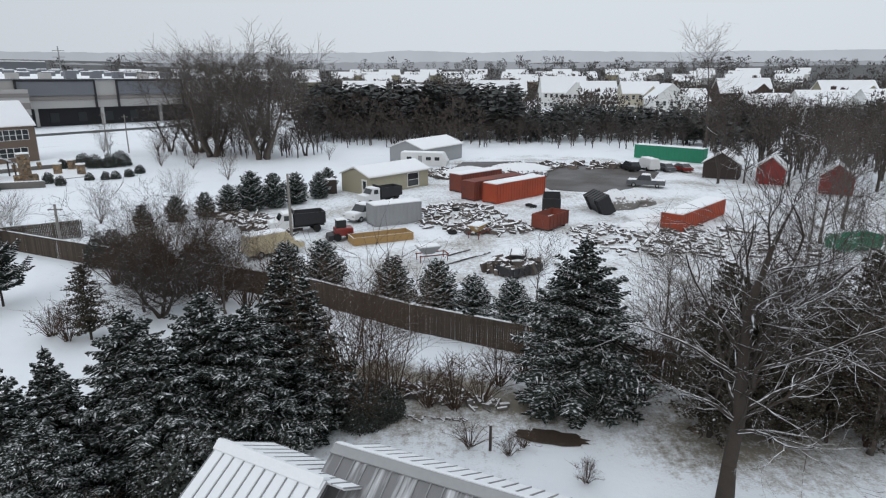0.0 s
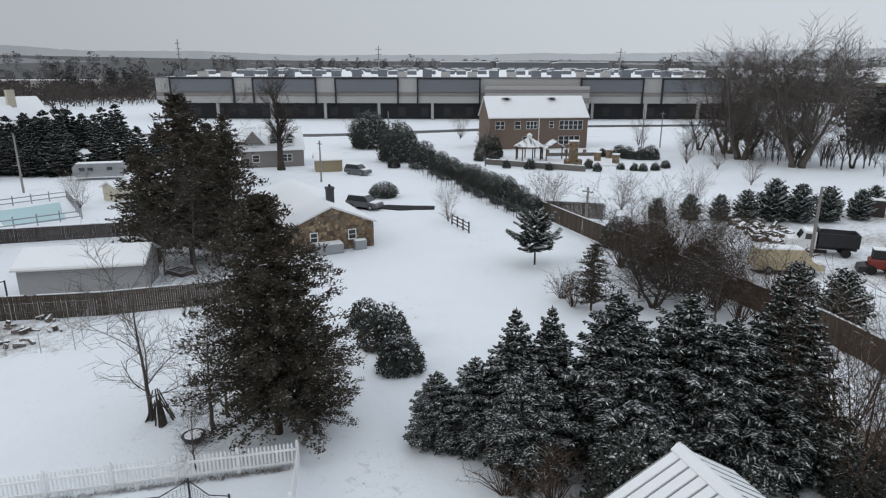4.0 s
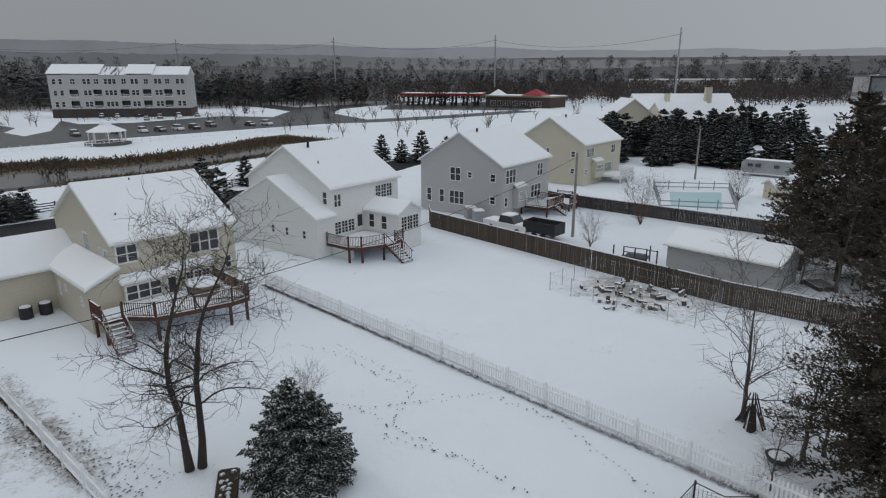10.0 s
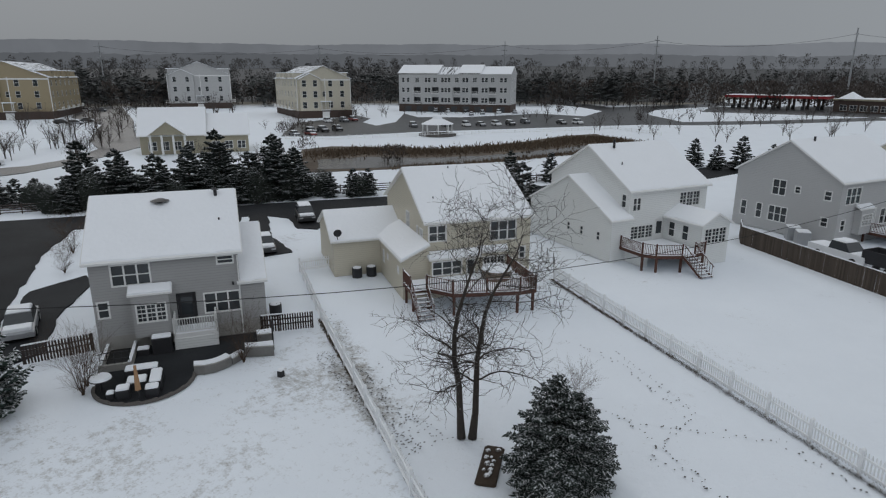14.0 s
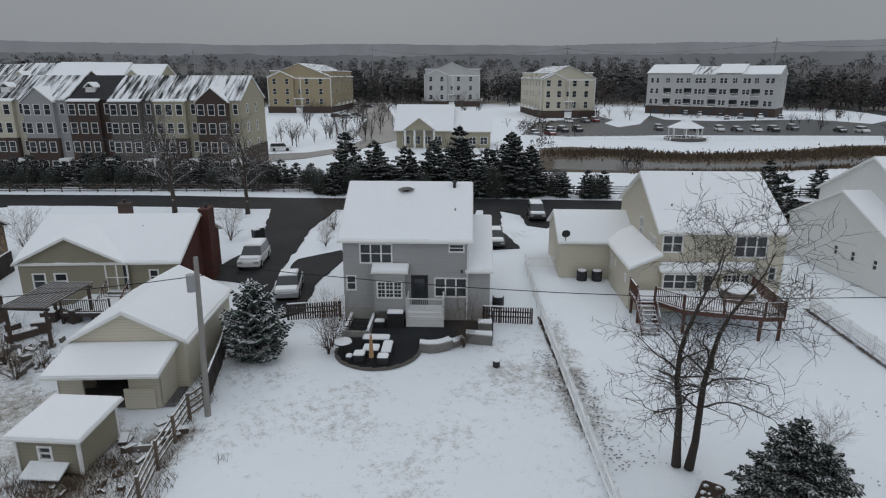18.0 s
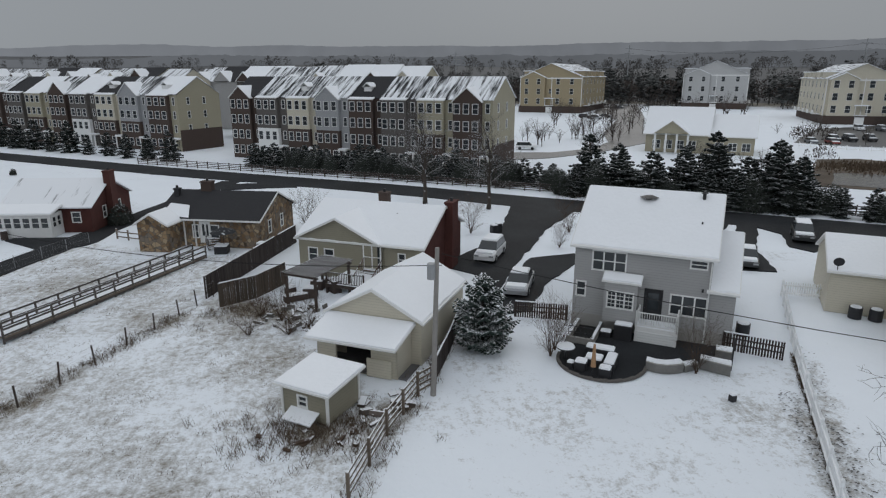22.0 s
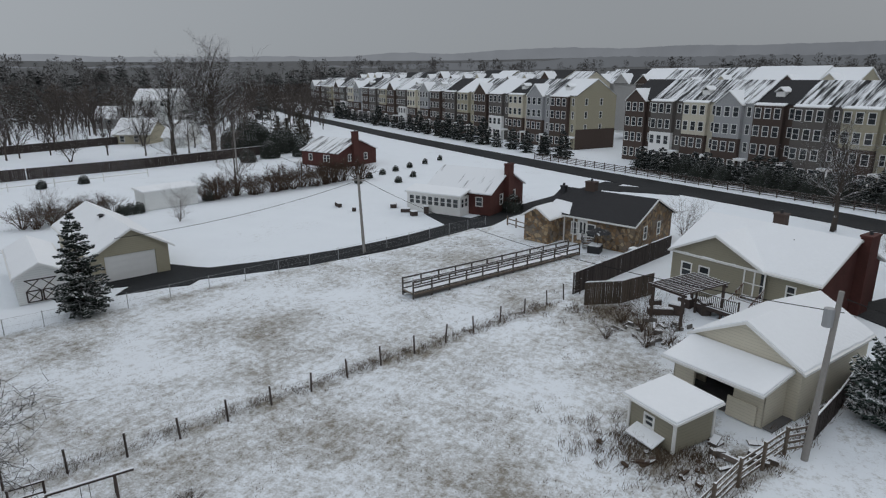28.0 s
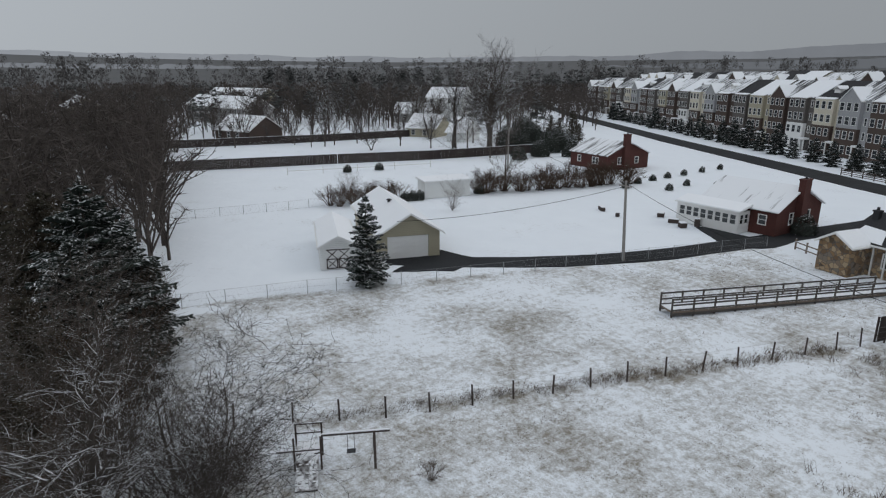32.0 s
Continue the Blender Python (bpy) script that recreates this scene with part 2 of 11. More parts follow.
M["fir"] = material("fir_needles", (0.020, 0.028, 0.023), 0.9, vary=0.45, scale=2.5, snow=0.03, flecks=7.0, patchy=0.7)
M["spruce"] = material("spruce_needles", (0.017, 0.023, 0.02), 0.9, vary=0.45, scale=2.5, snow=0.05, flecks=6.0, patchy=0.7)
M["fir_light"] = material("fir_needles_dusted", (0.034, 0.05, 0.042), 0.9, vary=0.45, scale=2.5, snow=0.10, flecks=7.0, patchy=0.8)
M["cedar"] = material("cedar_needles", (0.046, 0.044, 0.032), 0.9, vary=0.45, scale=2.5, snow=0.10, flecks=6.0, patchy=0.8, color2=(0.068, 0.053, 0.040))
M["hedge_dark"] = material("hedge_leaves", (0.020, 0.025, 0.021), 0.9, vary=0.5, scale=2.0, snow=0.02, flecks=6.0, patchy=0.6)
M["shrub_green"] = material("shrub_leaves", (0.036, 0.042, 0.036), 0.9, vary=0.4, scale=3, snow=0.14, flecks=9.0, patchy=0.7)
M["metal_red"] = material("container_red", (0.42, 0.07, 0.03), 0.6, vary=0.25, scale=1.2, color2=(0.30, 0.06, 0.03))
M["metal_rust"] = material("container_rust", (0.22, 0.055, 0.035), 0.75, vary=0.35, scale=1.5, color2=(0.14, 0.05, 0.04))
M["metal_grey"] = material("metal_grey", (0.33, 0.34, 0.35), 0.5, vary=0.15, scale=1.0, metal=0.2)
M["metal_green"] = material("container_green", (0.03, 0.22, 0.13), 0.6, vary=0.2)
M["metal_dark"] = material("metal_dark", (0.03, 0.03, 0.033), 0.5, vary=0.3)
# steel colour, also used where a recess's shade is painted dark
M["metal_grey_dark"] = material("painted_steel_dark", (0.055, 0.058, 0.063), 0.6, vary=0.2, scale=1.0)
M["rubber"] = material("rubber", (0.02, 0.02, 0.02), 0.9, vary=0.3)
M["chain"] = material("galvanised_steel", (0.36, 0.37, 0.38), 0.45, vary=0.15, metal=0.6)

M["block_wall"] = material("stone_block_wall", (0.19, 0.185, 0.175), 0.9, vary=0.4, scale=5, bump=0.03, bump_scale=9)
M["board_grey"] = material("weathered_boards", (0.076, 0.060, 0.048), 0.9, vary=0.35, scale=4, island=0.5, snow=0.12)
M["board_dark"] = material("dark_boards", (0.045, 0.036, 0.033), 0.9, vary=0.35, scale=4, island=0.45, snow=0.15)
M["picket_white"] = material("white_pickets", (0.85, 0.86, 0.87), 0.55, vary=0.08, island=0.1)
M["metal_roof"] = material("standing_seam_metal", (0.20, 0.20, 0.205), 0.45, vary=0.15, metal=0.3, streak=0.42)
M["metal_roof_snowy"] = material("standing_seam_metal_snowed", (0.22, 0.22, 0.225), 0.45, vary=0.15, metal=0.3, streak=0.82)
M["rock"] = material("rock", (0.16, 0.15, 0.14), 0.9, vary=0.4, scale=3, snow=0.6)
M["soil"] = material("wet_soil", (0.05, 0.036, 0.026), 0.9, vary=0.4, scale=2, bump=0.05, bump_scale=6, coords="World")
M["mud"] = material("churned_mud", (0.06, 0.05, 0.045), 0.8, vary=0.4, scale=0.5, coords="World", color2=(0.15, 0.15, 0.155), bump=0.06, bump_scale=3)
M["gravel"] = material("gravel", (0.20, 0.19, 0.18), 0.95, vary=0.4, scale=3, snow=0.5, bump=0.05, bump_scale=10)
M["scrap"] = material("scrap_metal", (0.12, 0.10, 0.09), 0.8, vary=0.5, scale=3, island=0.9, snow=0.55)
M["timber"] = material("timber_yellow", (0.36, 0.23, 0.10), 0.8, vary=0.3, scale=4, island=0.4, snow=0.4)
M["canopy_red"] = material("canopy_red", (0.30, 0.03, 0.035), 0.5, vary=0.1)
M["concrete"] = material("concrete", (0.34, 0.33, 0.31), 0.85, vary=0.2, scale=1.5)
M["panel_light"] = material("precast_panel_light", (0.42, 0.41, 0.40), 0.8, vary=0.1, scale=0.4)
M["panel_mid"] = material("precast_panel_grey", (0.17, 0.18, 0.20), 0.7, vary=0.1, scale=0.4)
M["panel_brown"] = material("precast_panel_taupe", (0.24, 0.22, 0.21), 0.8, vary=0.1, scale=0.4)
M["reeds"] = material("dry_reeds", (0.115, 0.085, 0.06), 0.95, vary=0.4, scale=0.8, island=0.5, snow=0.05)
M["pond"] = material("pond_water", (0.06, 0.052, 0.045), 0.2, vary=0.2, scale=0.3, coords="World", spec=0.5)
M["marsh"] = material("marsh_grass", (0.085, 0.066, 0.05), 0.95, vary=0.45, scale=0.5, bump=0.15, bump_scale=2.0, coords="World", color2=(0.14, 0.115, 0.09))
M["pool_ice"] = material("frozen_pool", (0.42, 0.60, 0.64), 0.4, vary=0.15, scale=0.5)
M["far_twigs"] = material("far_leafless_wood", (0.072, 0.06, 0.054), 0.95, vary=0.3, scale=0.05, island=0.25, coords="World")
# hill woods and far pines: base colours paled, distance haze painted in
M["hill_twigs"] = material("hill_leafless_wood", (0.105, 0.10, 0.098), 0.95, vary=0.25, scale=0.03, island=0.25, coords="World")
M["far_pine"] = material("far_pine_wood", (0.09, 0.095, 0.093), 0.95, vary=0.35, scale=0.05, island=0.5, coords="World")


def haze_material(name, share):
    """A glowing skyline, haze painted in: a share of the cloud's brightness behind it."""
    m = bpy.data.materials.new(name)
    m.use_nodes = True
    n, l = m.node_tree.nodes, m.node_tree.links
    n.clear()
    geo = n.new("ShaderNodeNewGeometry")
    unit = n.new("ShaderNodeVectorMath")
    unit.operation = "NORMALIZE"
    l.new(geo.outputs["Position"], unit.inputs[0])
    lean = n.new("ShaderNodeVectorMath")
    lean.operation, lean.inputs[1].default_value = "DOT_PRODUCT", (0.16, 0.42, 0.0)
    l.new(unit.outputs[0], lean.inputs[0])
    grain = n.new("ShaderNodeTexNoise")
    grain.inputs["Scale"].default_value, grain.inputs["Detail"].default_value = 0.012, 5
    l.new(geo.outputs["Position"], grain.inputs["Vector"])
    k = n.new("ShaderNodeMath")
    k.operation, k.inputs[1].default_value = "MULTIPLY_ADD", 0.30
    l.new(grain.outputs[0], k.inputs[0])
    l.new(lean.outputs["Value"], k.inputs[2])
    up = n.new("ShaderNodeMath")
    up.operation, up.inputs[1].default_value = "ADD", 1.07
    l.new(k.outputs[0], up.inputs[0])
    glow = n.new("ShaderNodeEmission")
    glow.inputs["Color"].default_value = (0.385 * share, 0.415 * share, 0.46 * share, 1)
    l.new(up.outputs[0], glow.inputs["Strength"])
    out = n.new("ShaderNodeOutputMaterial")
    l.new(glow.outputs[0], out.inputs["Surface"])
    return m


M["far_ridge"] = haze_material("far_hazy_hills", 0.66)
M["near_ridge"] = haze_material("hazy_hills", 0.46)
M["twig_grey"] = material("twig_grey", (0.12, 0.10, 0.088), 0.95, vary=0.3, scale=4, snow=0.25)
M["lamp_glass"] = material("lamp_glass", (0.5, 0.1, 0.08), 0.3, vary=0.1)
for nm, c in (("white", (0.72, 0.73, 0.74)), ("black", (0.02, 0.021, 0.023)), ("silver", (0.30, 0.31, 0.33)), ("red", (0.22, 0.03, 0.025)), ("blue", (0.05, 0.08, 0.14)), ("beige", (0.50, 0.42, 0.28)), ("green", (0.04, 0.10, 0.06)), ("grey", (0.10, 0.105, 0.115))):
    M["paint_" + nm] = material("car_paint_" + nm, c, 0.3, vary=0.1, scale=0.8, spec=0.5)

# ---------------------------------------------------------------- mesh tools


class Shape:
    """Collects faces for one mesh."""

    def __init__(self):
        self.v, self.f = [], []

    def face(self, *pts):
        i = len(self.v)
        self.v.extend(pts)
        self.f.append(tuple(range(i, i + len(pts))))

    def box(self, x0, y0, z0, x1, y1, z1, m=None):
        p = [(x, y, z) for z in (z0, z1) for y in (y0, y1) for x in (x0, x1)]
        if m is not None:
            p = [tuple(m @ Vector(q)) for q in p]
        i = len(self.v)
        self.v.extend(p)
        self.f += [tuple(i + k for k in q) for q in ((0, 2, 3, 1), (4, 5, 7, 6), (0, 1, 5, 4), (1, 3, 7, 5), (3, 2, 6, 7), (2, 0, 4, 6))]
        return self

    def soft_box(self, x0, y0, z0, x1, y1, z1, b, m=None):
        """A box whose upright and upper edges are bevelled by b."""
        ring = lambda e, z: [(x0 + b + e, y0 + e, z), (x1 - b - e, y0 + e, z), (x1 - e, y0 + b + e, z), (x1 - e, y1 - b - e, z),
                             (x1 - b - e, y1 - e, z), (x0 + b + e, y1 - e, z), (x0 + e, y1 - b - e, z), (x0 + e, y0 + b + e, z)]
        self.rings([ring(0, z0), ring(0, z1 - b), ring(b * 0.7, z1)], m)
        return self

    def rings(self, rings, m=None, caps=True):
        i, k = len(self.v), len(rings[0])
        for r in rings:
            self.v.extend(tuple(m @ Vector(q)) if m is not None else tuple(q) for q in r)
        for a in range(len(rings) - 1):
            for j in range(k):
                self.f.append((i + a * k + j, i + a * k + (j + 1) % k, i + (a + 1) * k + (j + 1) % k, i + (a + 1) * k + j))
        if caps:
            self.f.append(tuple(i + j for j in reversed(range(k))))
            self.f.append(tuple(i + (len(rings) - 1) * k + j for j in range(k)))
        return self

    def tube(self, a, b, r0, r1, sides=6, caps=True):
        a, b = Vector(a), Vector(b)
        d = (b - a)
        if d.length < 1e-6:
            return self
        d.normalize()
        u = d.orthogonal().normalized()
        w = d.cross(u)
        ring = lambda c, r: [c + (u * math.cos(2 * math.pi * k / sides) + w * math.sin(2 * math.pi * k / sides)) * r for k in range(sides)]
        return self.rings([ring(a, r0), ring(b, r1)], caps=caps)

    def wall(self, o, u, width, height, holes=(), reveal=0.14, top=None):
        """An upright wall face from o along u (unit, level) with oblong holes (u0, z0, u1, z1) and their reveals; outside is to the right of u."""
        o, u = Vector(o), Vector(u)
        inward = Vector((-u.y, u.x, 0))
        us = sorted({0.0, width, *[h[0] for h in holes], *[h[2] for h in holes]})
        zs = sorted({0.0, height, *[h[1] for h in holes], *[h[3] for h in holes]})
        at = lambda a, z, dd=0.0: tuple(o + u * a + inward * dd + Vector((0, 0, z)))
        for a0, a1 in zip(us, us[1:]):
            for z0, z1 in zip(zs, zs[1:]):
                ca, cz = (a0 + a1) / 2, (z0 + z1) / 2
                if any(h[0] < ca < h[2] and h[1] < cz < h[3] for h in holes):
                    continue
                self.face(at(a0, z0), at(a1, z0), at(a1, z1), at(a0, z1))
        for a0, z0, a1, z1 in holes:
            r = reveal
            self.face(at(a0, z0), at(a0, z0, r), at(a1, z0, r), at(a1, z0))
            self.face(at(a0, z1), at(a1, z1), at(a1, z1, r), at(a0, z1, r))
            self.face(at(a0, z0), at(a0, z1), at(a0, z1, r), at(a0, z0, r))
            self.face(at(a1, z0), at(a1, z0, r), at(a1, z1, r), at(a1, z1))
        return self

    def lattice(self, x0, z0, x1, z1, us, zs, y0, y1, glaze=False):
        """One joined plate at y0 with oblong openings us x zs (spans along x and z), their edges running back to y1; glaze: closes the
        openings at y1. Returns the faces of the glazing."""
        xs = sorted({x0, x1, *[v for q in us for v in q]})
        zz = sorted({z0, z1, *[v for q in zs for v in q]})
        at, glazed = {}, []

        def vert(i, j, y):
            if (i, j, y) not in at:
                at[i, j, y] = len(self.v)
                self.v.append((xs[i], y, zz[j]))
            return at[i, j, y]
        for i in range(len(xs) - 1):
            for j in range(len(zz) - 1):
                cx, cz = (xs[i] + xs[i + 1]) / 2, (zz[j] + zz[j + 1]) / 2
                ring = [(i, j), (i + 1, j), (i + 1, j + 1), (i, j + 1)]
                if any(a < cx < b for a, b in us) and any(a < cz < b for a, b in zs):
                    for p, q in zip(ring, ring[1:] + ring[:1]):
                        self.f.append((vert(*p, y0), vert(*p, y1), vert(*q, y1), vert(*q, y0)))
                    if glaze:
                        glazed.append(len(self.f))
                        self.f.append(tuple(vert(*p, y1) for p in ring))
                else:
                    self.f.append(tuple(vert(*p, y0) for p in ring))
        edge = [(i, 0) for i in range(len(xs))] + [(len(xs) - 1, j) for j in range(1, len(zz))] + [(i, len(zz) - 1) for i in range(len(xs) - 2, -1, -1)] + [(0, j) for j in range(len(zz) - 2, 0, -1)]
        for p, q in zip(edge, edge[1:] + edge[:1]):
            self.f.append((vert(*q, y0), vert(*q, y1), vert(*p, y1), vert(*p, y0)))
        return glazed

    def mesh(self, name, smooth=False):
        me = bpy.data.meshes.new(name)
        me.from_pydata(self.v, [], self.f)
        if smooth:
            me.polygons.foreach_set("use_smooth", [True] * len(me.polygons))
        me.update()
        return me


def part(name, shape, mat, parent=None, label="", at=None, smooth=False):
    """One mesh object; shape is a Shape or a mesh to share."""
    me = shape.mesh(name, smooth) if isinstance(shape, Shape) else shape
    if not me.materials:
        me.materials.append(M[mat])
    ob = new(name, me)
    if parent is not None:
        ob.parent = parent
    if at is not None:
        ob.matrix_basis = at
    if label:
        ob["label"] = label
    return ob


def empty(name, m, label, category, group="", kind=""):
    ob = new(name)
    ob.empty_display_size = 0.3
    ob.matrix_basis = m
    return tagged(ob, label, category, group, kind)


def thing(name, shape, mat, m, label, category, group="", kind="", smooth=False):
    return tagged(part(name, shape, mat, None, "", m, smooth), label, category, group, kind)


MESHES = {}


def shared(key, make):
    if key not in MESHES:
        MESHES[key] = make()
    return MESHES[key]


def window(parent, m, w, h, panes=1, bars=(0, 0), frame_mat="white_trim"):
    """A window that fills an opening of w x h; m: its lower left corner on the wall's outside, x along the wall, y inward."""
    def frame_mesh():
        s = Shape()
        t, o, pw = 0.045, 0.05, w / panes
        fine = (panes > 2) * 1
        us, zs = [], []
        for k in range(panes):
            x0, x1, nb = k * pw + t, (k + 1) * pw - t, bars[0] * fine
            us += [(x0 + (x1 - x0) * i / (nb + 1) + 0.008 * (i > 0), x0 + (x1 - x0) * (i + 1) / (nb + 1) - 0.008 * (i < nb)) for i in range(nb + 1)]
        for half in (0, 1):
            z0, z1, nb = (t, h / 2 - 0.025, bars[1] * fine) if half == 0 else (h / 2 + 0.025, h - t, bars[1] * fine)
            zs += [(z0 + (z1 - z0) * i / (nb + 1) + 0.008 * (i > 0), z0 + (z1 - z0) * (i + 1) / (nb + 1) - 0.008 * (i < nb)) for i in range(nb + 1)]
        s.lattice(-o, -o, w + o, h + o, us, zs, -0.035, 0.055)
        return s.mesh("window_frame")
    key = ("win", round(w, 2), round(h, 2), panes, bars, frame_mat)
    win = part("window", shared(key, frame_mesh), frame_mat, parent, at=m)
    pane = shared(("pane", round(w, 2), round(h, 2)), lambda: Shape().box(0.02, 0.06, 0.02, w - 0.02, 0.075, h - 0.02).mesh("pane"))
    part("pane", pane, "glass", win)
    return win


def far_window(parent, m, w, h, panes):
    """A window of a far facade: frame and dark glass in one mesh."""
    def make():
        s = Shape()
        us = [(w * k / panes + 0.06 * (k > 0), w * (k + 1) / panes - 0.06 * (k < panes - 1)) for k in range(panes)]
        glazed = s.lattice(-0.07, -0.07, w + 0.07, h + 0.07, us, [(0.0, h / 2 - 0.04), (h / 2 + 0.04, h)], -0.05, 0.06, True)
        me = s.mesh("window")
        me.materials.append(M["white_trim"])
        me.materials.append(M["glass"])
        for i in glazed:
            me.polygons[i].material_index = 1
        return me
    return part("window", shared(("farwin", round(w, 2), round(h, 2), panes), make), "white_trim", parent, at=m)


def door(parent, m, w=0.95, h=2.05, mat="metal_dark"):
    s = Shape()
    s.box(0.0, 0.04, 0.0, w, 0.09, h)
    s.box(-0.09, -0.03, 0, 0, 0.05, h + 0.09).box(w, -0.03, 0, w + 0.09, 0.05, h + 0.09).box(-0.09, -0.03, h, w + 0.09, 0.05, h + 0.09)
    d = part("door", shared(("door", w, h, mat), lambda: s.mesh("door")), mat, parent, at=m)
    part("pane", shared(("doorpane", w, h), lambda: Shape().box(0.16, 0.025, h * 0.35, w - 0.16, 0.038, h - 0.2).mesh("pane")), "glass", d)
    return d


def gable_roof(parent, w, d, eave, rise, ridge="x", over=0.35, thick=0.13, snow=0.08, snow_mat="roof_snow", z0=0.0, ox=0.0, oy=0.0, seed=0, mat="shingle"):
    """Two slopes over the oblong (ox, oy) to (ox + w, oy + d), each with its snow."""
    rng = random.Random(seed)
    half, length = (d / 2, w) if ridge == "x" else (w / 2, d)
    k = rise / half
    m = Matrix.Translation((ox, oy, 0)) if ridge == "x" else Matrix.Translation((ox + w, oy, 0)) @ Matrix.Rotation(math.pi / 2, 4, "Z")
    # along: 0..length, across: 0..2*half
    ze, zr = eave - k * over, eave + rise
    roof = Shape()
    prof = [(-over, ze), (half, zr), (2 * half + over, ze), (2 * half + over, ze + thick), (half, zr + thick * 1.15), (-over, ze + thick)]
    roof.rings([[tuple(m @ Vector((a, p, q))) for p, q in prof] for a in (-over, length + over)])
    r = part("roof", roof, "white_trim" if snow and mat == "shingle" else mat, parent)
    if snow:
        for side in (0, 1):
            s = Shape()
            n = max(6, int(length / 0.7))
            rows = []
            for i in range(n + 1):
                a = -over + 0.06 + (length + 2 * over - 0.12) * i / n
                low = -over + 0.05 + rng.random() * 0.10
                ring = []
                for p, dz in ((low, 0.005), (low + 0.05, snow * 0.8), (half * 0.5, snow), (half, snow), (half, 0.0)):
                    q = p if side == 0 else 2 * half - p
                    z = ze + (p + over) * k + thick + dz
                    ring.append(tuple(m @ Vector((a, q, z))))
                rows.append(ring if side == 0 else ring[::-1])
            s.rings(rows)
            part("snow", s, snow_mat, r, "snow lying on the roof slope")
    return r


def house_body(parent, w, d, eave, rise, mat, wins=(), doors=(), ridge="x", ox=0.0, oy=0.0, roof=True, name="wall", over=0.3, snow=0.08, seed=0,
               snow_mat="roof_snow", roof_mat="shingle", gable_mat=None, open_holes=(), far=False):
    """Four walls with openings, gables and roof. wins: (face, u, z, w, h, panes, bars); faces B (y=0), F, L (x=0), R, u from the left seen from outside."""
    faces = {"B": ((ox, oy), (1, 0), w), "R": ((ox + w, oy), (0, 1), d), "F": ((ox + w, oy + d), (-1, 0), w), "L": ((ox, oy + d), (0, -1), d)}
    k = rise / ((d if ridge == "x" else w) / 2)
    for f, (o, u, length) in faces.items():
        holes = [(q[1], q[2], q[1] + q[3], q[2] + q[4]) for q in wins if q[0] == f and q[2] + q[4] <= eave]
        holes += [(q[1], q[2], q[1] + 0.95, q[2] + 2.05) for q in doors if q[0] == f]
        holes += [q[1:] for q in open_holes if q[0] == f]
        s = Shape()
        s.wall((*o, 0), (*u, 0), length, eave, holes)
        gable = (f in "LR") == (ridge == "x")
        if gable and rise:
            o3, u3 = Vector((*o, eave)), Vector((*u, 0))
            (s if gable_mat is None else s).face(tuple(o3), tuple(o3 + u3 * length), tuple(o3 + u3 * length / 2 + Vector((0, 0, rise))))
        part(name, s, mat, parent)
        ang = math.atan2(u[1], u[0])
        for q in wins:
            if q[0] == f:
                m = Matrix.Translation((o[0] + u[0] * q[1], o[1] + u[1] * q[1], q[2])) @ Matrix.Rotation(ang, 4, "Z")
                if far:
                    far_window(parent, m, q[3], q[4], q[5] if len(q) > 5 else 1)
                else:
                    window(parent, m, q[3], q[4], q[5] if len(q) > 5 else 1, q[6] if len(q) > 6 else (1, 1))
        for q in doors:
            if q[0] == f:
                m = Matrix.Translation((o[0] + u[0] * q[1], o[1] + u[1] * q[1], q[2])) @ Matrix.Rotation(ang, 4, "Z")
                door(parent, m, mat=q[3] if len(q) > 3 else "metal_dark")
    if roof:
        return gable_roof(parent, w, d, eave, rise, ridge, over=over, ox=ox, oy=oy, snow=snow, seed=seed, snow_mat=snow_mat, mat=roof_mat)


def heading(p, q):
    return math.degrees(math.atan2(q[1] - p[1], q[0] - p[0]))


def span(p, q):
    return math.hypot(q[0] - p[0], q[1] - p[1])


# ---------------------------------------------------------------- plants


def limb(s, a, d, length, r, level, rng, spread, ends, droop=0.0, sides=(7, 5, 4, 3, 3, 3), kids=(0, 6, 5, 4, 4, 3), twist=0.22, fine=0.006):
    """One limb of a bare tree, bent in steps, with smaller limbs growing from it."""
    n = (5, 8, 6, 3, 2, 2)[min(level, 5)]
    p, step = Vector(a), length / n
    d = Vector(d).normalized()
    r1 = r * (0.3 if level else 0.16)
    for i in range(n):
        wob = Vector((rng.uniform(-1, 1), rng.uniform(-1, 1), rng.uniform(-0.5, 0.8))) * twist
        d2 = (d + wob * (0.5 if level == 0 else 1.0) + Vector((0, 0, -droop if level else 0.15))).normalized()
        q = p + d2 * step
        ra, rb = r + (r1 - r) * i / n, r + (r1 - r) * (i + 1) / n
        s.tube(p, q, ra, rb, sides[min(level, 5)], caps=False)
        if level < ends and (level or i >= 1):
            for c in range(kids[min(level + 1, 5)] // 2 if i < n - 1 else (kids[min(level + 1, 5)] + 1) // 2):
                az = rng.uniform(0, 2 * math.pi)
                u = d2.orthogonal().normalized()
                side = (u * math.cos(az) + d2.cross(u) * math.sin(az))
                nd = (d2 * rng.uniform(0.55, 1.0) + side * spread * rng.uniform(0.7, 1.2)).normalized()
                limb(s, p.lerp(q, rng.uniform(0.3, 1.0)), nd, length * rng.uniform(0.42, 0.68), max(rb * 0.52, fine), level + 1, rng, spread, ends, droop, sides, kids, twist, fine)
        p, d = q, d2


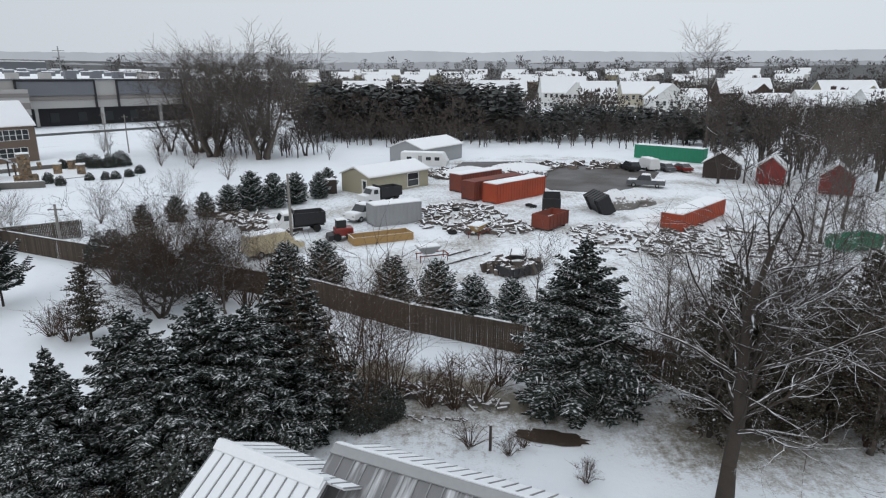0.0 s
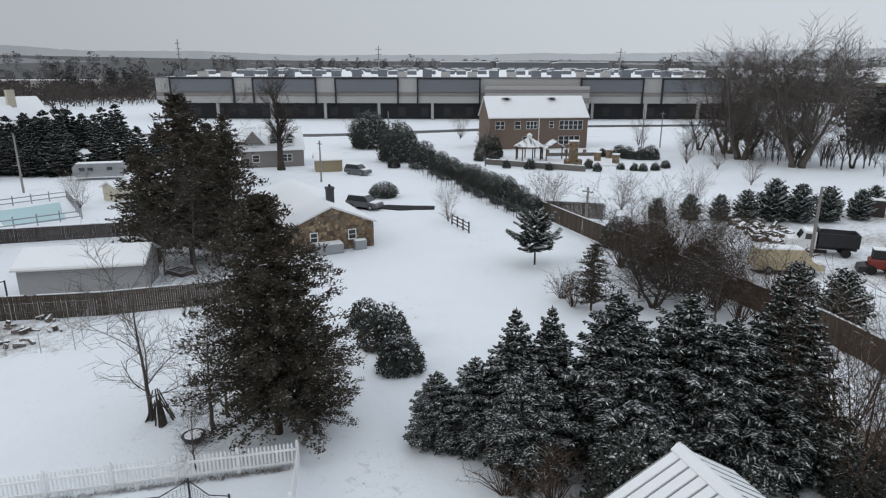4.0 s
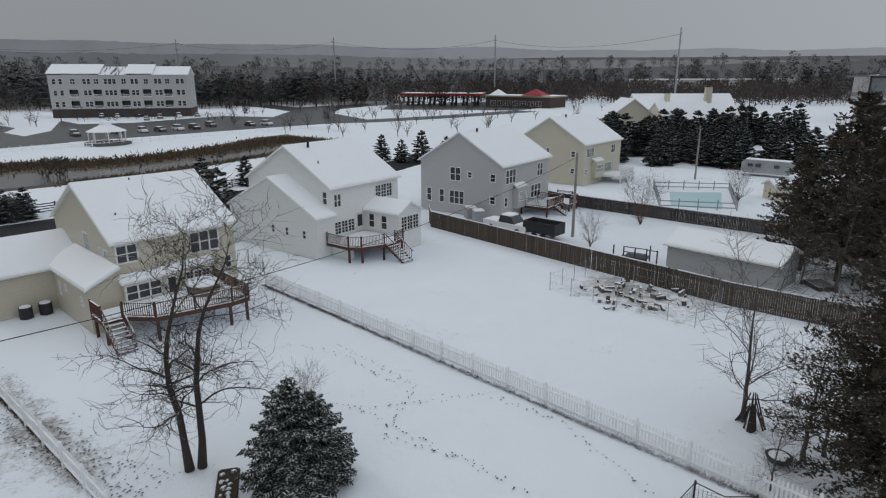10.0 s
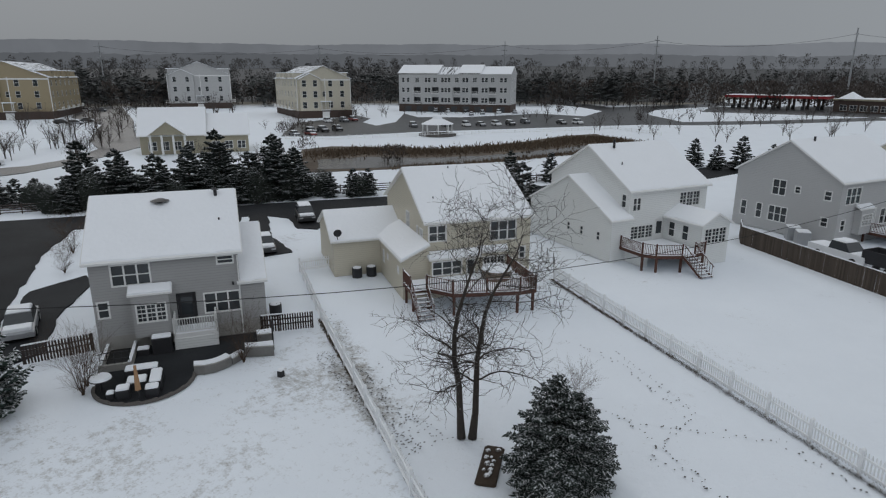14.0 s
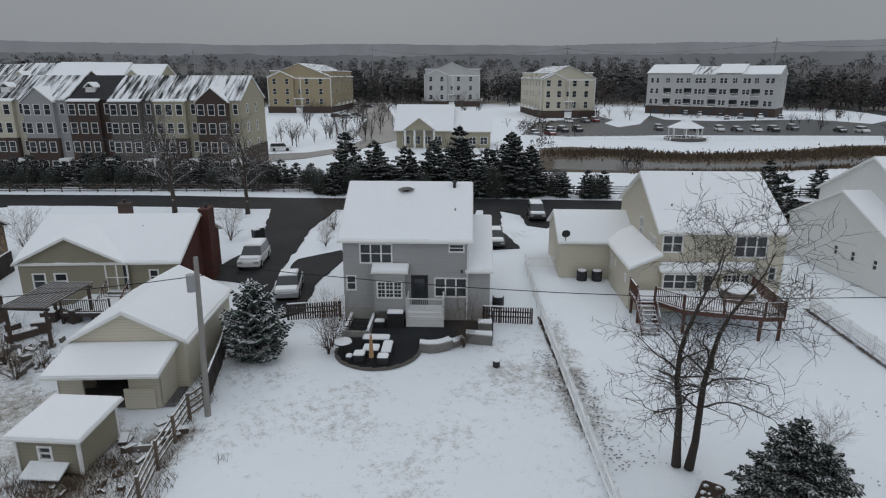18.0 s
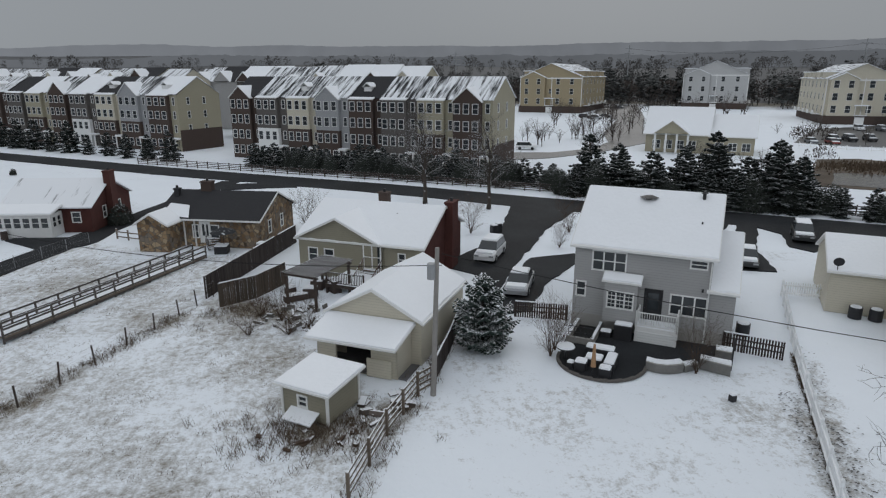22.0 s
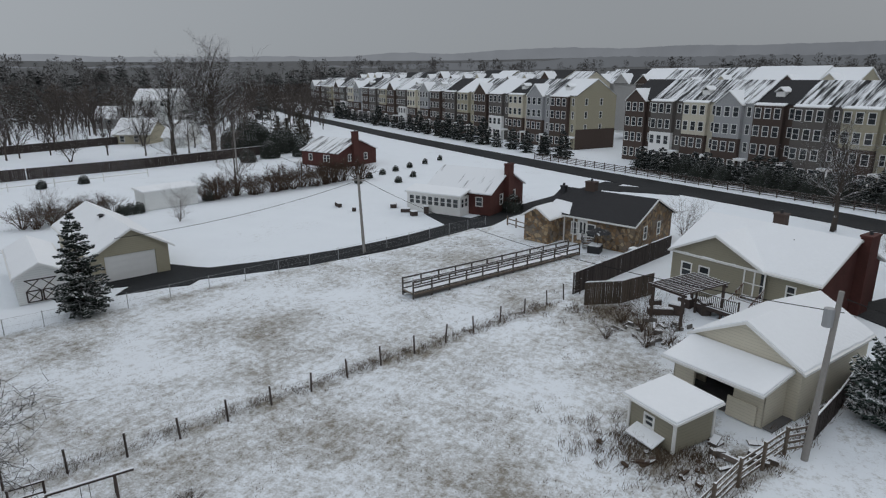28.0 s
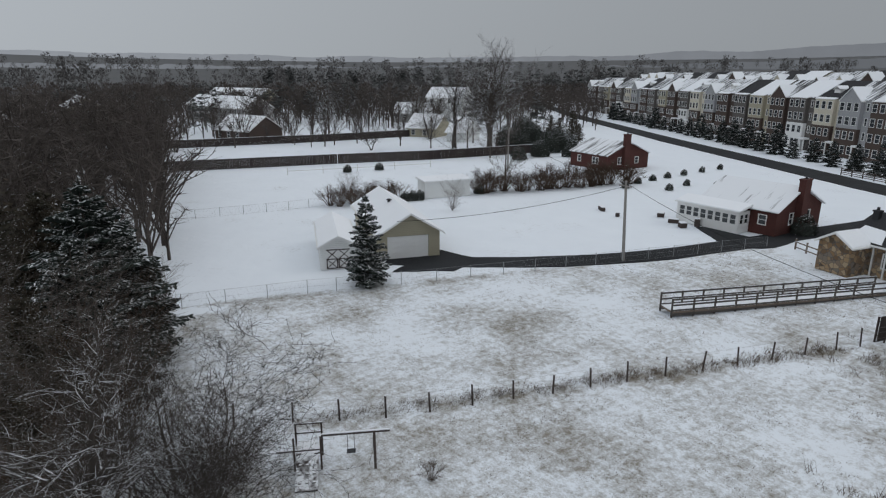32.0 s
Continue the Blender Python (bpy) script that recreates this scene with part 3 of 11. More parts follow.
def bare_tree_mesh(seed, height=10.0, r=0.16, spread=0.8, ends=4, trunk=0.45, droop=0.0, kids=(0, 6, 5, 4, 4, 3), stems=1, stem_lean=0.22, twist=0.22, low_limbs=5, fine=0.006, low=0.45, reach=(0.28, 0.45), gap=1.0):
    rng = random.Random(seed)
    trunk_s, crown = Shape(), Shape()
    az0 = rng.uniform(0, 6.28)
    for k in range(stems):
        az = az0 + k * 6.28 / stems + rng.uniform(-0.3, 0.3)
        lean = 0.0 if stems == 1 else stem_lean
        base = Vector((math.cos(az), math.sin(az), 0)) * (0.0 if stems == 1 else r * gap)
        d = Vector((math.cos(az) * lean, math.sin(az) * lean, 1)).normalized()
        top = base + d * height * trunk
        p = base
        for i in range(4):
            q = base.lerp(top, (i + 1) / 4) + Vector((rng.uniform(-1, 1), rng.uniform(-1, 1), 0)) * height * 0.008
            flare = 1.25 if i == 0 else 1.0
            trunk_s.tube(p, q, r * (1 - 0.1 * i) * flare, r * (1 - 0.1 * (i + 1)), 9, caps=(i == 0))
            p = q
        limb(crown, p, d, height * (1 - trunk) * 0.92, r * 0.6, 0, rng, spread, ends, droop, kids=kids, twist=twist, fine=fine)
        for c in range(low_limbs):
            az = rng.uniform(0, 6.28)
            az = az0 + 2.4 * c + rng.uniform(-0.5, 0.5)
            t = low + (0.98 - low) * (c + rng.random()) / low_limbs
            limb(crown, base.lerp(top, t), (math.cos(az) * spread, math.sin(az) * spread, 0.25 + 0.8 * t), height * rng.uniform(*reach), r * 0.30, 1, rng, spread, ends, droop, kids=kids, twist=twist, fine=fine)
    k = height / sorted(v[2] for v in crown.v)[int(len(crown.v) * 0.985)]
    for t in (trunk_s, crown):
        t.v = [(v[0], v[1], v[2] * k) for v in t.v]
    return trunk_s.mesh("trunk", True), crown.mesh("crown", True)


def conifer_mesh(seed, height=8.0, radius=2.4, layers=24, per=11, droop=0.22, low=0.05, ragged=0.3, tip=0.8, size=1.0, snowy=0.4):
    """Trunk, boughs in tiers that each carry flat sprays of needled twigs, and snow lying along the twigs' tops."""
    rng = random.Random(seed)
    trunk_s = Shape().tube((0, 0, -0.2), (0, 0, height * 0.97), 0.03 * height ** 0.75, 0.015, 7)
    s, sn = Shape(), Shape()
    for i in range(layers):
        f = min(max((i + rng.uniform(-0.4, 0.4)) / (layers - 1), 0.0), 1.0)
        z = height * (low + (0.97 - low) * f)
        reach = radius * (1 - f) ** tip * (0.7 + 0.3 * min(1, f * 7)) + 0.12
        n = max(5, int(per * (1 - 0.5 * f)))
        a0 = rng.uniform(0, 6.28)
        for j in range(n):
            az = a0 + 2 * math.pi * j / n + rng.uniform(-0.3, 0.3)
            length = reach * rng.uniform(1 - ragged, 1 + ragged * 0.6)
            steps = max(4, int(length / (0.14 * size)))
            out = Vector((math.cos(az), math.sin(az), 0))
            side = Vector((-out.y, out.x, 0))
            rise, z1 = rng.uniform(0.05, 0.35) + 0.5 * f, z + rng.uniform(-0.15, 0.15)
            at = lambda g: Vector((0, 0, z1 + length * (rise * g - droop * 1.6 * g * g + 0.10 * g ** 4))) + out * length * g
            for k in range(steps):
                g = (k + 0.7) / steps
                p, q = at(g), at(min(1.06, g + 1.0 / steps))
                if g < 0.18:
                    continue
                span_ = (0.36 * length * (1 - 0.75 * g) + 0.13 * size) * rng.uniform(0.75, 1.15)
                for sg in (-1, 1):
                    e = p + side * sg * span_ * 0.85 + out * span_ * rng.uniform(0.4, 0.75) - Vector((0, 0, span_ * rng.uniform(0.05, 0.35)))
                    w = out * 0.05 * size - side * sg * 0.02
                    m1, hang = p.lerp(e, 0.55), Vector((0, 0, rng.uniform(0.07, 0.15) * size))
                    s.face(tuple(p - w), tuple(m1 - w * 1.2), tuple(e), tuple(m1 + w * 1.2), tuple(p + w))
                    s.face(tuple(p), tuple(m1), tuple(e - hang * 0.3), tuple(m1 - hang), tuple(p - hang))
                    if g > 0.3 and rng.random() < snowy:
                        c, t, up = p.lerp(e, rng.uniform(0.2, 0.5)), p.lerp(e, 1.04), Vector((0, 0, 0.03))
                        sn.face(tuple(c - w * 0.7 + up), tuple(t + up), tuple(c + w * 0.7 + up))
                s.face(tuple(p - side * 0.05), tuple(q), tuple(p + side * 0.05), tuple(p - Vector((0, 0, 0.13 * size))))
                if g > 0.35 and rng.random() < snowy * 1.2:
                    up = Vector((0, 0, 0.035))
                    sn.face(tuple(p - side * 0.05 * size + up), tuple(q + up), tuple(p + side * 0.05 * size + up))
    for k in range(6):
        a = k * 1.047
        s.face((0.04 * math.cos(a), 0.04 * math.sin(a), height * 0.92), (0.13 * math.cos(a + .4), 0.13 * math.sin(a + .4), height * 0.955), (0, 0, height * 1.02))
    return (trunk_s.mesh("trunk"), s.mesh("crown"), sn.mesh("snow")) if snowy else (trunk_s.mesh("trunk"), s.mesh("crown"))


def cedar_mesh(seed, height=11.5, radius=4.5, boughs=190, leaf=0.07, clump=250):
    """A loose, ragged evergreen: rising boughs that end in fuzzy sprays of small scaly leaves."""
    rng = random.Random(seed)
    trunk_s = Shape().tube((0, 0, -0.2), (0, 0, height * 0.6), 0.2, 0.11, 7).tube((0, 0, height * 0.6), (0.1, 0, height * 0.96), 0.11, 0.02, 6)
    s = Shape()
    for i in range(boughs):
        f = (i + rng.random()) / boughs
        z = height * (0.10 + 0.88 * f)
        reach = radius * (1 - f) ** 0.62 * (0.6 + 0.4 * min(1, f * 5)) * rng.uniform(0.4, 1.22) + 0.25
        az = i * 2.4 + rng.uniform(-0.4, 0.4)
        out = Vector((math.cos(az), math.sin(az), 0))
        tip_ = Vector((0, 0, z + reach * rng.uniform(-0.2, 0.35))) + out * reach
        a = Vector((0, 0, z))
        s.tube(a, tip_, 0.035, 0.008, 3, False)
        for j in range(int(clump * (0.4 + 0.8 * (1 - f)))):
            g = rng.uniform(0.12, 1.04)
            w = 0.05 + 0.15 * (1 - abs(g - 0.7)) * min(1, reach / 2)
            c = a.lerp(tip_, g) + Vector((rng.gauss(0, w), rng.gauss(0, w), rng.gauss(0, w * 0.7)))
            u = (out * 0.7 + Vector((rng.uniform(-1, 1), rng.uniform(-1, 1), rng.uniform(-0.3, 1)))).normalized()
            v = u.cross(Vector((rng.uniform(-1, 1), rng.uniform(-1, 1), rng.uniform(-1, 1)))).normalized()
            l1, l2 = leaf * rng.uniform(0.9, 2.1), leaf * rng.uniform(0.35, 0.8)
            s.face(tuple(c - u * l1), tuple(c + v * l2), tuple(c + u * l1), tuple(c - v * l2))
    return trunk_s.mesh("trunk"), s.mesh("crown")


def bush_mesh(seed, rx=1.0, ry=1.0, h=1.6, n=900, leaf=0.16):
    """A dense evergreen shrub: many small leaf clumps over an uneven dome, with stems."""
    rng = random.Random(seed)
    s = Shape()
    bumps = [(Vector((rng.uniform(-1, 1), rng.uniform(-1, 1), rng.uniform(0.1, 1))).normalized(), rng.uniform(0.75, 1.12)) for _ in range(12)]
    for i in range(n):
        d = Vector((rng.gauss(0, 1), rng.gauss(0, 1), abs(rng.gauss(0, 1)) * 0.9 + 0.02)).normalized()
        k = max((b for v, b in bumps if v.dot(d) > 0.75), default=0.88) * rng.uniform(0.72, 1.03)
        c = Vector((d.x * rx * k, d.y * ry * k, d.z * h * k + 0.05))
        u = Vector((rng.uniform(-1, 1), rng.uniform(-1, 1), rng.uniform(-0.7, 0.9))).normalized()
        w = (u.cross(d) + Vector((0, 0, rng.uniform(-0.3, 0.3)))).normalized()
        l1, l2 = leaf * rng.uniform(0.7, 1.6), leaf * rng.uniform(0.5, 1.0)
        s.face(tuple(c - u * l1), tuple(c + w * l2 * 0.8), tuple(c + u * l1), tuple(c - w * l2 * 0.8))
    stem = Shape()
    for k in range(5):
        a = rng.uniform(0, 6.28)
        stem.tube((0.1 * math.cos(a), 0.1 * math.sin(a), -0.1), (rx * 0.5 * math.cos(a), ry * 0.5 * math.sin(a), h * 0.7), 0.04, 0.015, 5)
    return stem.mesh("stems"), s.mesh("foliage")


def brush_mesh(seed, r=1.4, h=1.8, stems=30, twigs=13):
    """A leafless shrub: thin stems from one stool."""
    rng = random.Random(seed)
    s = Shape()
    for i in range(stems):
        a, lean = rng.uniform(0, 6.28), rng.uniform(0.05, 1.15)
        p = Vector((math.cos(a), math.sin(a), 0)) * r * 0.15 * rng.random()
        tip_ = Vector((math.cos(a) * r * lean, math.sin(a) * r * lean, h * rng.uniform(0.6, 1.0) * (1.15 - 0.4 * lean)))
        mid_ = p.lerp(tip_, 0.5) + Vector((rng.uniform(-.1, .1), rng.uniform(-.1, .1), 0.12 * h))
        s.tube(p, mid_, 0.016, 0.011, 4, False).tube(mid_, tip_, 0.011, 0.005, 3, False)
        for k in range(twigs):
            b = (mid_ if k % 2 else p.lerp(mid_, 0.7)).lerp(tip_, rng.uniform(0.1, 0.9))
            e = b + Vector((rng.uniform(-1, 1), rng.uniform(-1, 1), rng.uniform(-0.1, 1))) * h * 0.24
            s.tube(b, e, 0.007, 0.003, 3, False)
    return s.mesh("stems")


def plant(name, meshes, mats, x, y, scale, turn, label, category="tree", names=("trunk", "crown"), group="", z=0.0, stretch=1.0):
    e = empty(name, Matrix.Translation((x, y, z)) @ Matrix.Rotation(radians(turn), 4, "Z") @ Matrix.Diagonal((scale, scale, scale * stretch, 1)), label, category, group)
    for me, mat, nm in zip(meshes, mats, names):
        part(nm, me, mat, e)
    if len(meshes) > 2:
        part("snow", meshes[2], "roof_snow", e, "snow lying along the boughs")["kind"] = "stuff"
    return e


def ground_material():
    m = bpy.data.materials.new("snowy_ground")
    m.use_nodes = True
    n, l = m.node_tree.nodes, m.node_tree.links
    bsdf = n["Principled BSDF"]
    bsdf.inputs["Roughness"].default_value = 0.8
    bsdf.inputs["Specular IOR Level"].default_value = 0.2
    geo = n.new("ShaderNodeNewGeometry")
    att = n.new("ShaderNodeAttribute")
    att.attribute_name = "grass"

    def noise_at(s, detail, rough=0.6):
        t = n.new("ShaderNodeTexNoise")
        t.inputs["Scale"].default_value, t.inputs["Detail"].default_value, t.inputs["Roughness"].default_value = s, detail, rough
        l.new(geo.outputs["Position"], t.inputs["Vector"])
        return t.outputs[0]

    def op(kind, a, b=None, c=None):
        q = n.new("ShaderNodeMath")
        q.operation = kind
        for i, v in enumerate((a, b, c)):
            if v is None:
                continue
            if isinstance(v, (int, float)):
                q.inputs[i].default_value = v
            else:
                l.new(v, q.inputs[i])
        return q.outputs[0]

    def mix(f, a, b):
        q = n.new("ShaderNodeMix")
        q.data_type = "RGBA"
        for sock, v in ((q.inputs[0], f), (q.inputs[6], a), (q.inputs[7], b)):
            if isinstance(v, tuple):
                sock.default_value = (*v, 1)
            else:
                l.new(v, sock)
        return q.outputs[2]

    mow = n.new("ShaderNodeMapping")            # old mowing lines across the field
    mow.inputs["Rotation"].default_value, mow.inputs["Scale"].default_value = (0, 0, radians(20)), (2.6, 0.45, 1.0)
    l.new(geo.outputs["Position"], mow.inputs[0])
    lines = n.new("ShaderNodeTexNoise")
    lines.inputs["Scale"].default_value, lines.inputs["Detail"].default_value, lines.inputs["Roughness"].default_value = 1.0, 5, 0.65
    l.new(mow.outputs[0], lines.inputs["Vector"])
    patches = op("ADD", op("ADD", op("MULTIPLY", noise_at(0.13, 4), 0.72), op("MULTIPLY", lines.outputs[0], 0.20)), op("ADD", op("MULTIPLY", noise_at(2.0, 6, 0.75), 0.66), op("MULTIPLY", noise_at(9.0, 4, 0.8), 0.46)))
    show = op("ADD", op("MULTIPLY", att.outputs["Fac"], 0.62), op("MULTIPLY_ADD", patches, 1.0, -1.02))
    rng = n.new("ShaderNodeMapRange")
    rng.inputs[1].default_value, rng.inputs[2].default_value, rng.inputs[4].default_value = 0.13, 0.40, 0.88
    l.new(show, rng.inputs[0])
    grass = mix(noise_at(0.9, 4), (0.115, 0.10, 0.06), (0.21, 0.165, 0.11))
    floor_ = n.new("ShaderNodeMapRange")       # leaf litter under far woods, greyed by haze put into its colour
    floor_.inputs[1].default_value, floor_.inputs[2].default_value = 1.05, 1.3
    l.new(att.outputs["Fac"], floor_.inputs[0])
    snow = mix(noise_at(0.25, 5), (0.76, 0.80, 0.85), (0.83, 0.87, 0.915))
    litter = mix(noise_at(0.02, 5), (0.075, 0.076, 0.078), (0.11, 0.111, 0.113))
    l.new(mix(floor_.outputs[0], mix(rng.outputs[0], snow, grass), litter), bsdf.inputs["Base Color"])
    bp = n.new("ShaderNodeBump")
    bp.inputs["Distance"].default_value = 1.0
    l.new(op("ADD", op("MULTIPLY", noise_at(0.8, 5), 0.12), op("MULTIPLY", noise_at(9.0, 3), 0.02)), bp.inputs["Height"])
    l.new(bp.outputs[0], bsdf.inputs["Normal"])
    return m


M["ground"] = ground_material()

# ---------------------------------------------------------------- ground


def near_line(x, y, a, b):
    ax, ay, bx, by = *a, *b
    t = max(0, min(1, ((x - ax) * (bx - ax) + (y - ay) * (by - ay)) / ((bx - ax) ** 2 + (by - ay) ** 2)))
    return math.hypot(x - ax - t * (bx - ax), y - ay - t * (by - ay))


def inside(x, y, poly):
    c = False
    for (x0, y0), (x1, y1) in zip(poly, poly[1:] + poly[:1]):
        if (y0 > y) != (y1 > y) and x < (x1 - x0) * (y - y0) / (y1 - y0) + x0:
            c = not c
    return c


FIELD = [(-1, -27), (3, -8), (18, -4), (44, -6), (44, -18), (35, -43), (30, -62), (13, -56), (9, -46), (5, -36)]
PADDOCK = [(27, -8), (44, -7), (43, -20), (35, -43), (28, -62), (14, -41), (19, -27)]
LAWN = [(-2, -27), (-5, -36), (-14, -29), (-24, -31), (-14, -10), (-6, -8)]
PEN = [(-46, -1.7), (-41, 7.7), (-45.8, 10.3), (-51.5, 1.4)]
YARD = [(-36, 58), (-10, 46), (6, 37), (30, 34), (60, 70), (58, 115), (20, 135), (-10, 118)]


def grass_at(x, y):
    """How far the grass shows through the thin snow."""
    g = 0.0
    if inside(x, y, FIELD):
        g = 0.35
    if inside(x, y, PADDOCK):
        g = 0.33
    if inside(x, y, LAWN):
        g = 0.18
    g = max(g, 0.95 - math.hypot(x - 3.2, y + 25.5) / 3.2, 0.85 - math.hypot(x + 0.5, y + 27.5) / 2.5)
    g = max(g, 0.62 - near_line(x, y, (26, -9.5), (14.2, -41)) * 0.5)
    g = max(g, 0.75 - near_line(x, y, (12, -44), (6.5, -40)) * 0.22)
    g = max(g, 0.44 - near_line(x, y, (-25.0, -31), (-18.0, -19)) * 0.25)
    if inside(x, y, PEN):
        g = max(g, 0.35)
    if inside(x, y, YARD):
        g = max(g, 0.30)
    g = max(g, 0.5 - near_line(x, y, (-12, 26), (8, 29)) * 0.08)
    g = max(g, 0.9 - near_line(x, y, (-4, 32), (5, 28)) * 0.25)
    g = max(g, 0.5 - near_line(x, y, (46.6, -6.2), (42.0, -22.5)) * 0.5, 0.5 - near_line(x, y, (42.0, -22.5), (29.6, -62)) * 0.5)
    g = max(g, 0.9 - math.hypot(x - 16, (y - 26) * 1.6) / 11, 0.5 - math.hypot(x - 1, (y - 27.5) * 1.4) / 9)
    r = math.hypot(x, y)
    az = math.degrees(math.atan2(y, x)) % 360
    r0 = 345 if 197 < az < 262 else 430
    if r > r0 + 10:
        g = max(g, min(1.45, (r - r0) / 60))
    return max(g, 0.0)


def hill(r):
    return min(max(r - 420.0, 0.0) * 0.043, 90.0)


def mound(x, y):
    """The ground lifts behind the front terraces."""
    u, v = (x - 45) * 0.855 - (y + 140) * 0.519, -(x - 45) * 0.519 - (y + 140) * 0.855
    soft_step = lambda t: max(0.0, min(1.0, t)) ** 2 * (3 - 2 * max(0.0, min(1.0, t)))
    return 2.6 * soft_step((v - 13) / 18) * soft_step((u + 90) / 30) * soft_step((330 - u) / 80) * soft_step((190 - v) / 50)


radii = [0.0]
while radii[-1] < 3200:
    r = radii[-1]
    radii.append(r + (1.2 if r < 100 else max(1.2, r * 0.03)))
AZ = 300
gv, gf, gg = [], [], []
for r in radii:
    for k in range(AZ):
        a = 2 * math.pi * k / AZ
        x, y = r * math.cos(a), r * math.sin(a)
        z = hill(r) * (0.85 + 0.3 * noise.noise(Vector((math.cos(a) * 2, math.sin(a) * 2, r / 900)))) + (0.05 * noise.noise(Vector((x / 3, y / 3, 0))) - 0.03)
        gv.append((x, y, z))
        gg.append(grass_at(x, y))
for i in range(len(radii) - 1):
    for k in range(AZ):
        gf.append((i * AZ + k, i * AZ + (k + 1) % AZ, (i + 1) * AZ + (k + 1) % AZ, (i + 1) * AZ + k))
gm = bpy.data.meshes.new("ground")
gm.from_pydata(gv, [], [f[::-1] for f in gf])
gm.attributes.new("grass", "FLOAT", "POINT").data.foreach_set("value", gg)
gm.polygons.foreach_set("use_smooth", [True] * len(gm.polygons))
gm.update()
gm.materials.append(M["ground"])
ground = tagged(new("ground", gm), "snow-covered flat ground with grass showing through in places", "ground", kind="structure")


def strip(name, pts, width, mat, z=0.035, label="", category="road", parent=None):
    """A flat band along a line of points, with a shallow edge."""
    s = Shape()
    P = [Vector((*p, 0)) for p in pts]
    fine = []
    for a, b in zip(P, P[1:]):
        n = max(1, int((b - a).length / 3))
        fine += [a.lerp(b, i / n) for i in range(n)]
    fine.append(P[-1])
    for _ in range(6):
        fine = [fine[0]] + [(fine[i - 1] + fine[i] * 2 + fine[i + 1]) / 4 for i in range(1, len(fine) - 1)] + [fine[-1]]
    rows = []
    for i, p in enumerate(fine):
        d = (fine[min(i + 1, len(fine) - 1)] - fine[max(i - 1, 0)]).normalized()
        n = Vector((-d.y, d.x, 0))
        e = 0.18 * noise.noise(p * 0.35)
        h = hill(p.length) + z
        rows.append([(*(p + n * (width / 2 + e)).xy, h), (*(p - n * (width / 2 + e)).xy, h)])
    for a, b in zip(rows, rows[1:]):
        s.face(a[0], a[1], b[1], b[0])
        for q, sg in ((0, 1), (1, -1)):
            lo = lambda p: (p[0], p[1], p[2] - 0.12)
            f = (a[q], b[q], lo(b[q]), lo(a[q]))
            s.face(*(f if sg > 0 else f[::-1]))
    ob = part(name, s, mat, parent)
    return tagged(ob, label, category, kind="structure")


def patch(name, pts, mat, z=0.04, label="", category="pavement"):
    s = Shape()
    area = sum(a[0] * b[1] - a[1] * b[0] for a, b in zip(pts, pts[1:] + pts[:1]))
    if area < 0:
        pts = pts[::-1]
    fine = []
    for a, b in zip(pts, pts[1:] + pts[:1]):
        n = max(1, int(span(a, b) / 1.0))
        for i in range(n):
            t = i / n
            p = Vector((a[0] + (b[0] - a[0]) * t, a[1] + (b[1] - a[1]) * t, 0))
            w = 0.22 * noise.noise(p * 0.6)
            fine.append((p.x + w, p.y - w, z))
    s.face(*fine)
    for a, b in zip(fine, fine[1:] + fine[:1]):
        s.face((*a[:2], z - 0.12), (*b[:2], z - 0.12), b, a)
    return tagged(part(name, s, mat), label, category, kind="structure")


MAIN_ROAD = [(300, -290), (190, -207), (99, -147), (38, -110.5), (-3, -88.5), (-19, -78), (-41, -66.5), (-54, -58.5), (-76, -46), (-100, -36), (-128, -31)]
strip("road", MAIN_ROAD, 7.0, "asphalt", 0.045, "wet dark asphalt street between snowy verges")
strip("road", [(-230, 30), (-175, 68), (-150, 100), (-122, 178), (-60, 260), (0, 330)], 8.0, "asphalt_wet", 0.04, "far asphalt street in front of the warehouse")
patch("driveway", [(-17.0, -79.6), (-25.3, -75.4), (-17.8, -64.0), (-12.3, -52.5), (-8.9, -44.5), (-7.9, -48.0), (-5.4, -50.5), (-6.2, -53.4), (-9.4, -57.2), (-12.3, -63.3)], "asphalt", 0.07, "black asphalt driveway cleared of snow beside the tan bungalow", "driveway")
patch("driveway", [(-24.5, -47), (-27.2, -46.5), (-33.5, -58), (-38.5, -64), (-31.5, -68), (-28.5, -58)], "asphalt", 0.065, "black asphalt driveway beside the grey house", "driveway")
patch("driveway", [(-42.5, -65.5), (-40.5, -62.0), (-35.4, -53.5), (-33.2, -46.8), (-30.5, -47.5), (-32.0, -51.0), (-35.5, -57.5), (-39.5, -64.5)], "asphalt", 0.075, "narrow black asphalt drive beside the grey house", "driveway")
patch("driveway", [(-40.5, -62.0), (-45.0, -64.0), (-48.6, -61.6), (-44.2, -55.0), (-40.3, -52.2), (-39.2, -54.2), (-41.4, -59.0)], "asphalt", 0.082, "black asphalt drive of the cream house", "driveway")
patch("driveway", [(44.5, -26.5), (48.2, -34), (43.0, -35), (41.5, -31)], "asphalt", 0.06, "black asphalt apron before the garage", "driveway")
patch("driveway", [(38.6, -63.6), (38.2, -64.5), (31.4, -64.3), (30.8, -67.5), (29.0, -66.5), (28.9, -62.0), (31.6, -58.2), (34.6, -60.6)], "asphalt", 0.06, "wet asphalt apron beside the brick house", "driveway")
patch("driveway", [(24.5, -96), (15, -97), (13.5, -92.5), (24, -91)], "asphalt", 0.065, "asphalt drive mouth at the street", "driveway")
patch("driveway", [(-63.5, 46), (-62, 49.6), (-57.2, 53.6), (-55.8, 52.2), (-58.6, 48.6)], "asphalt", 0.06, "asphalt drive beside the stone cottage", "driveway")
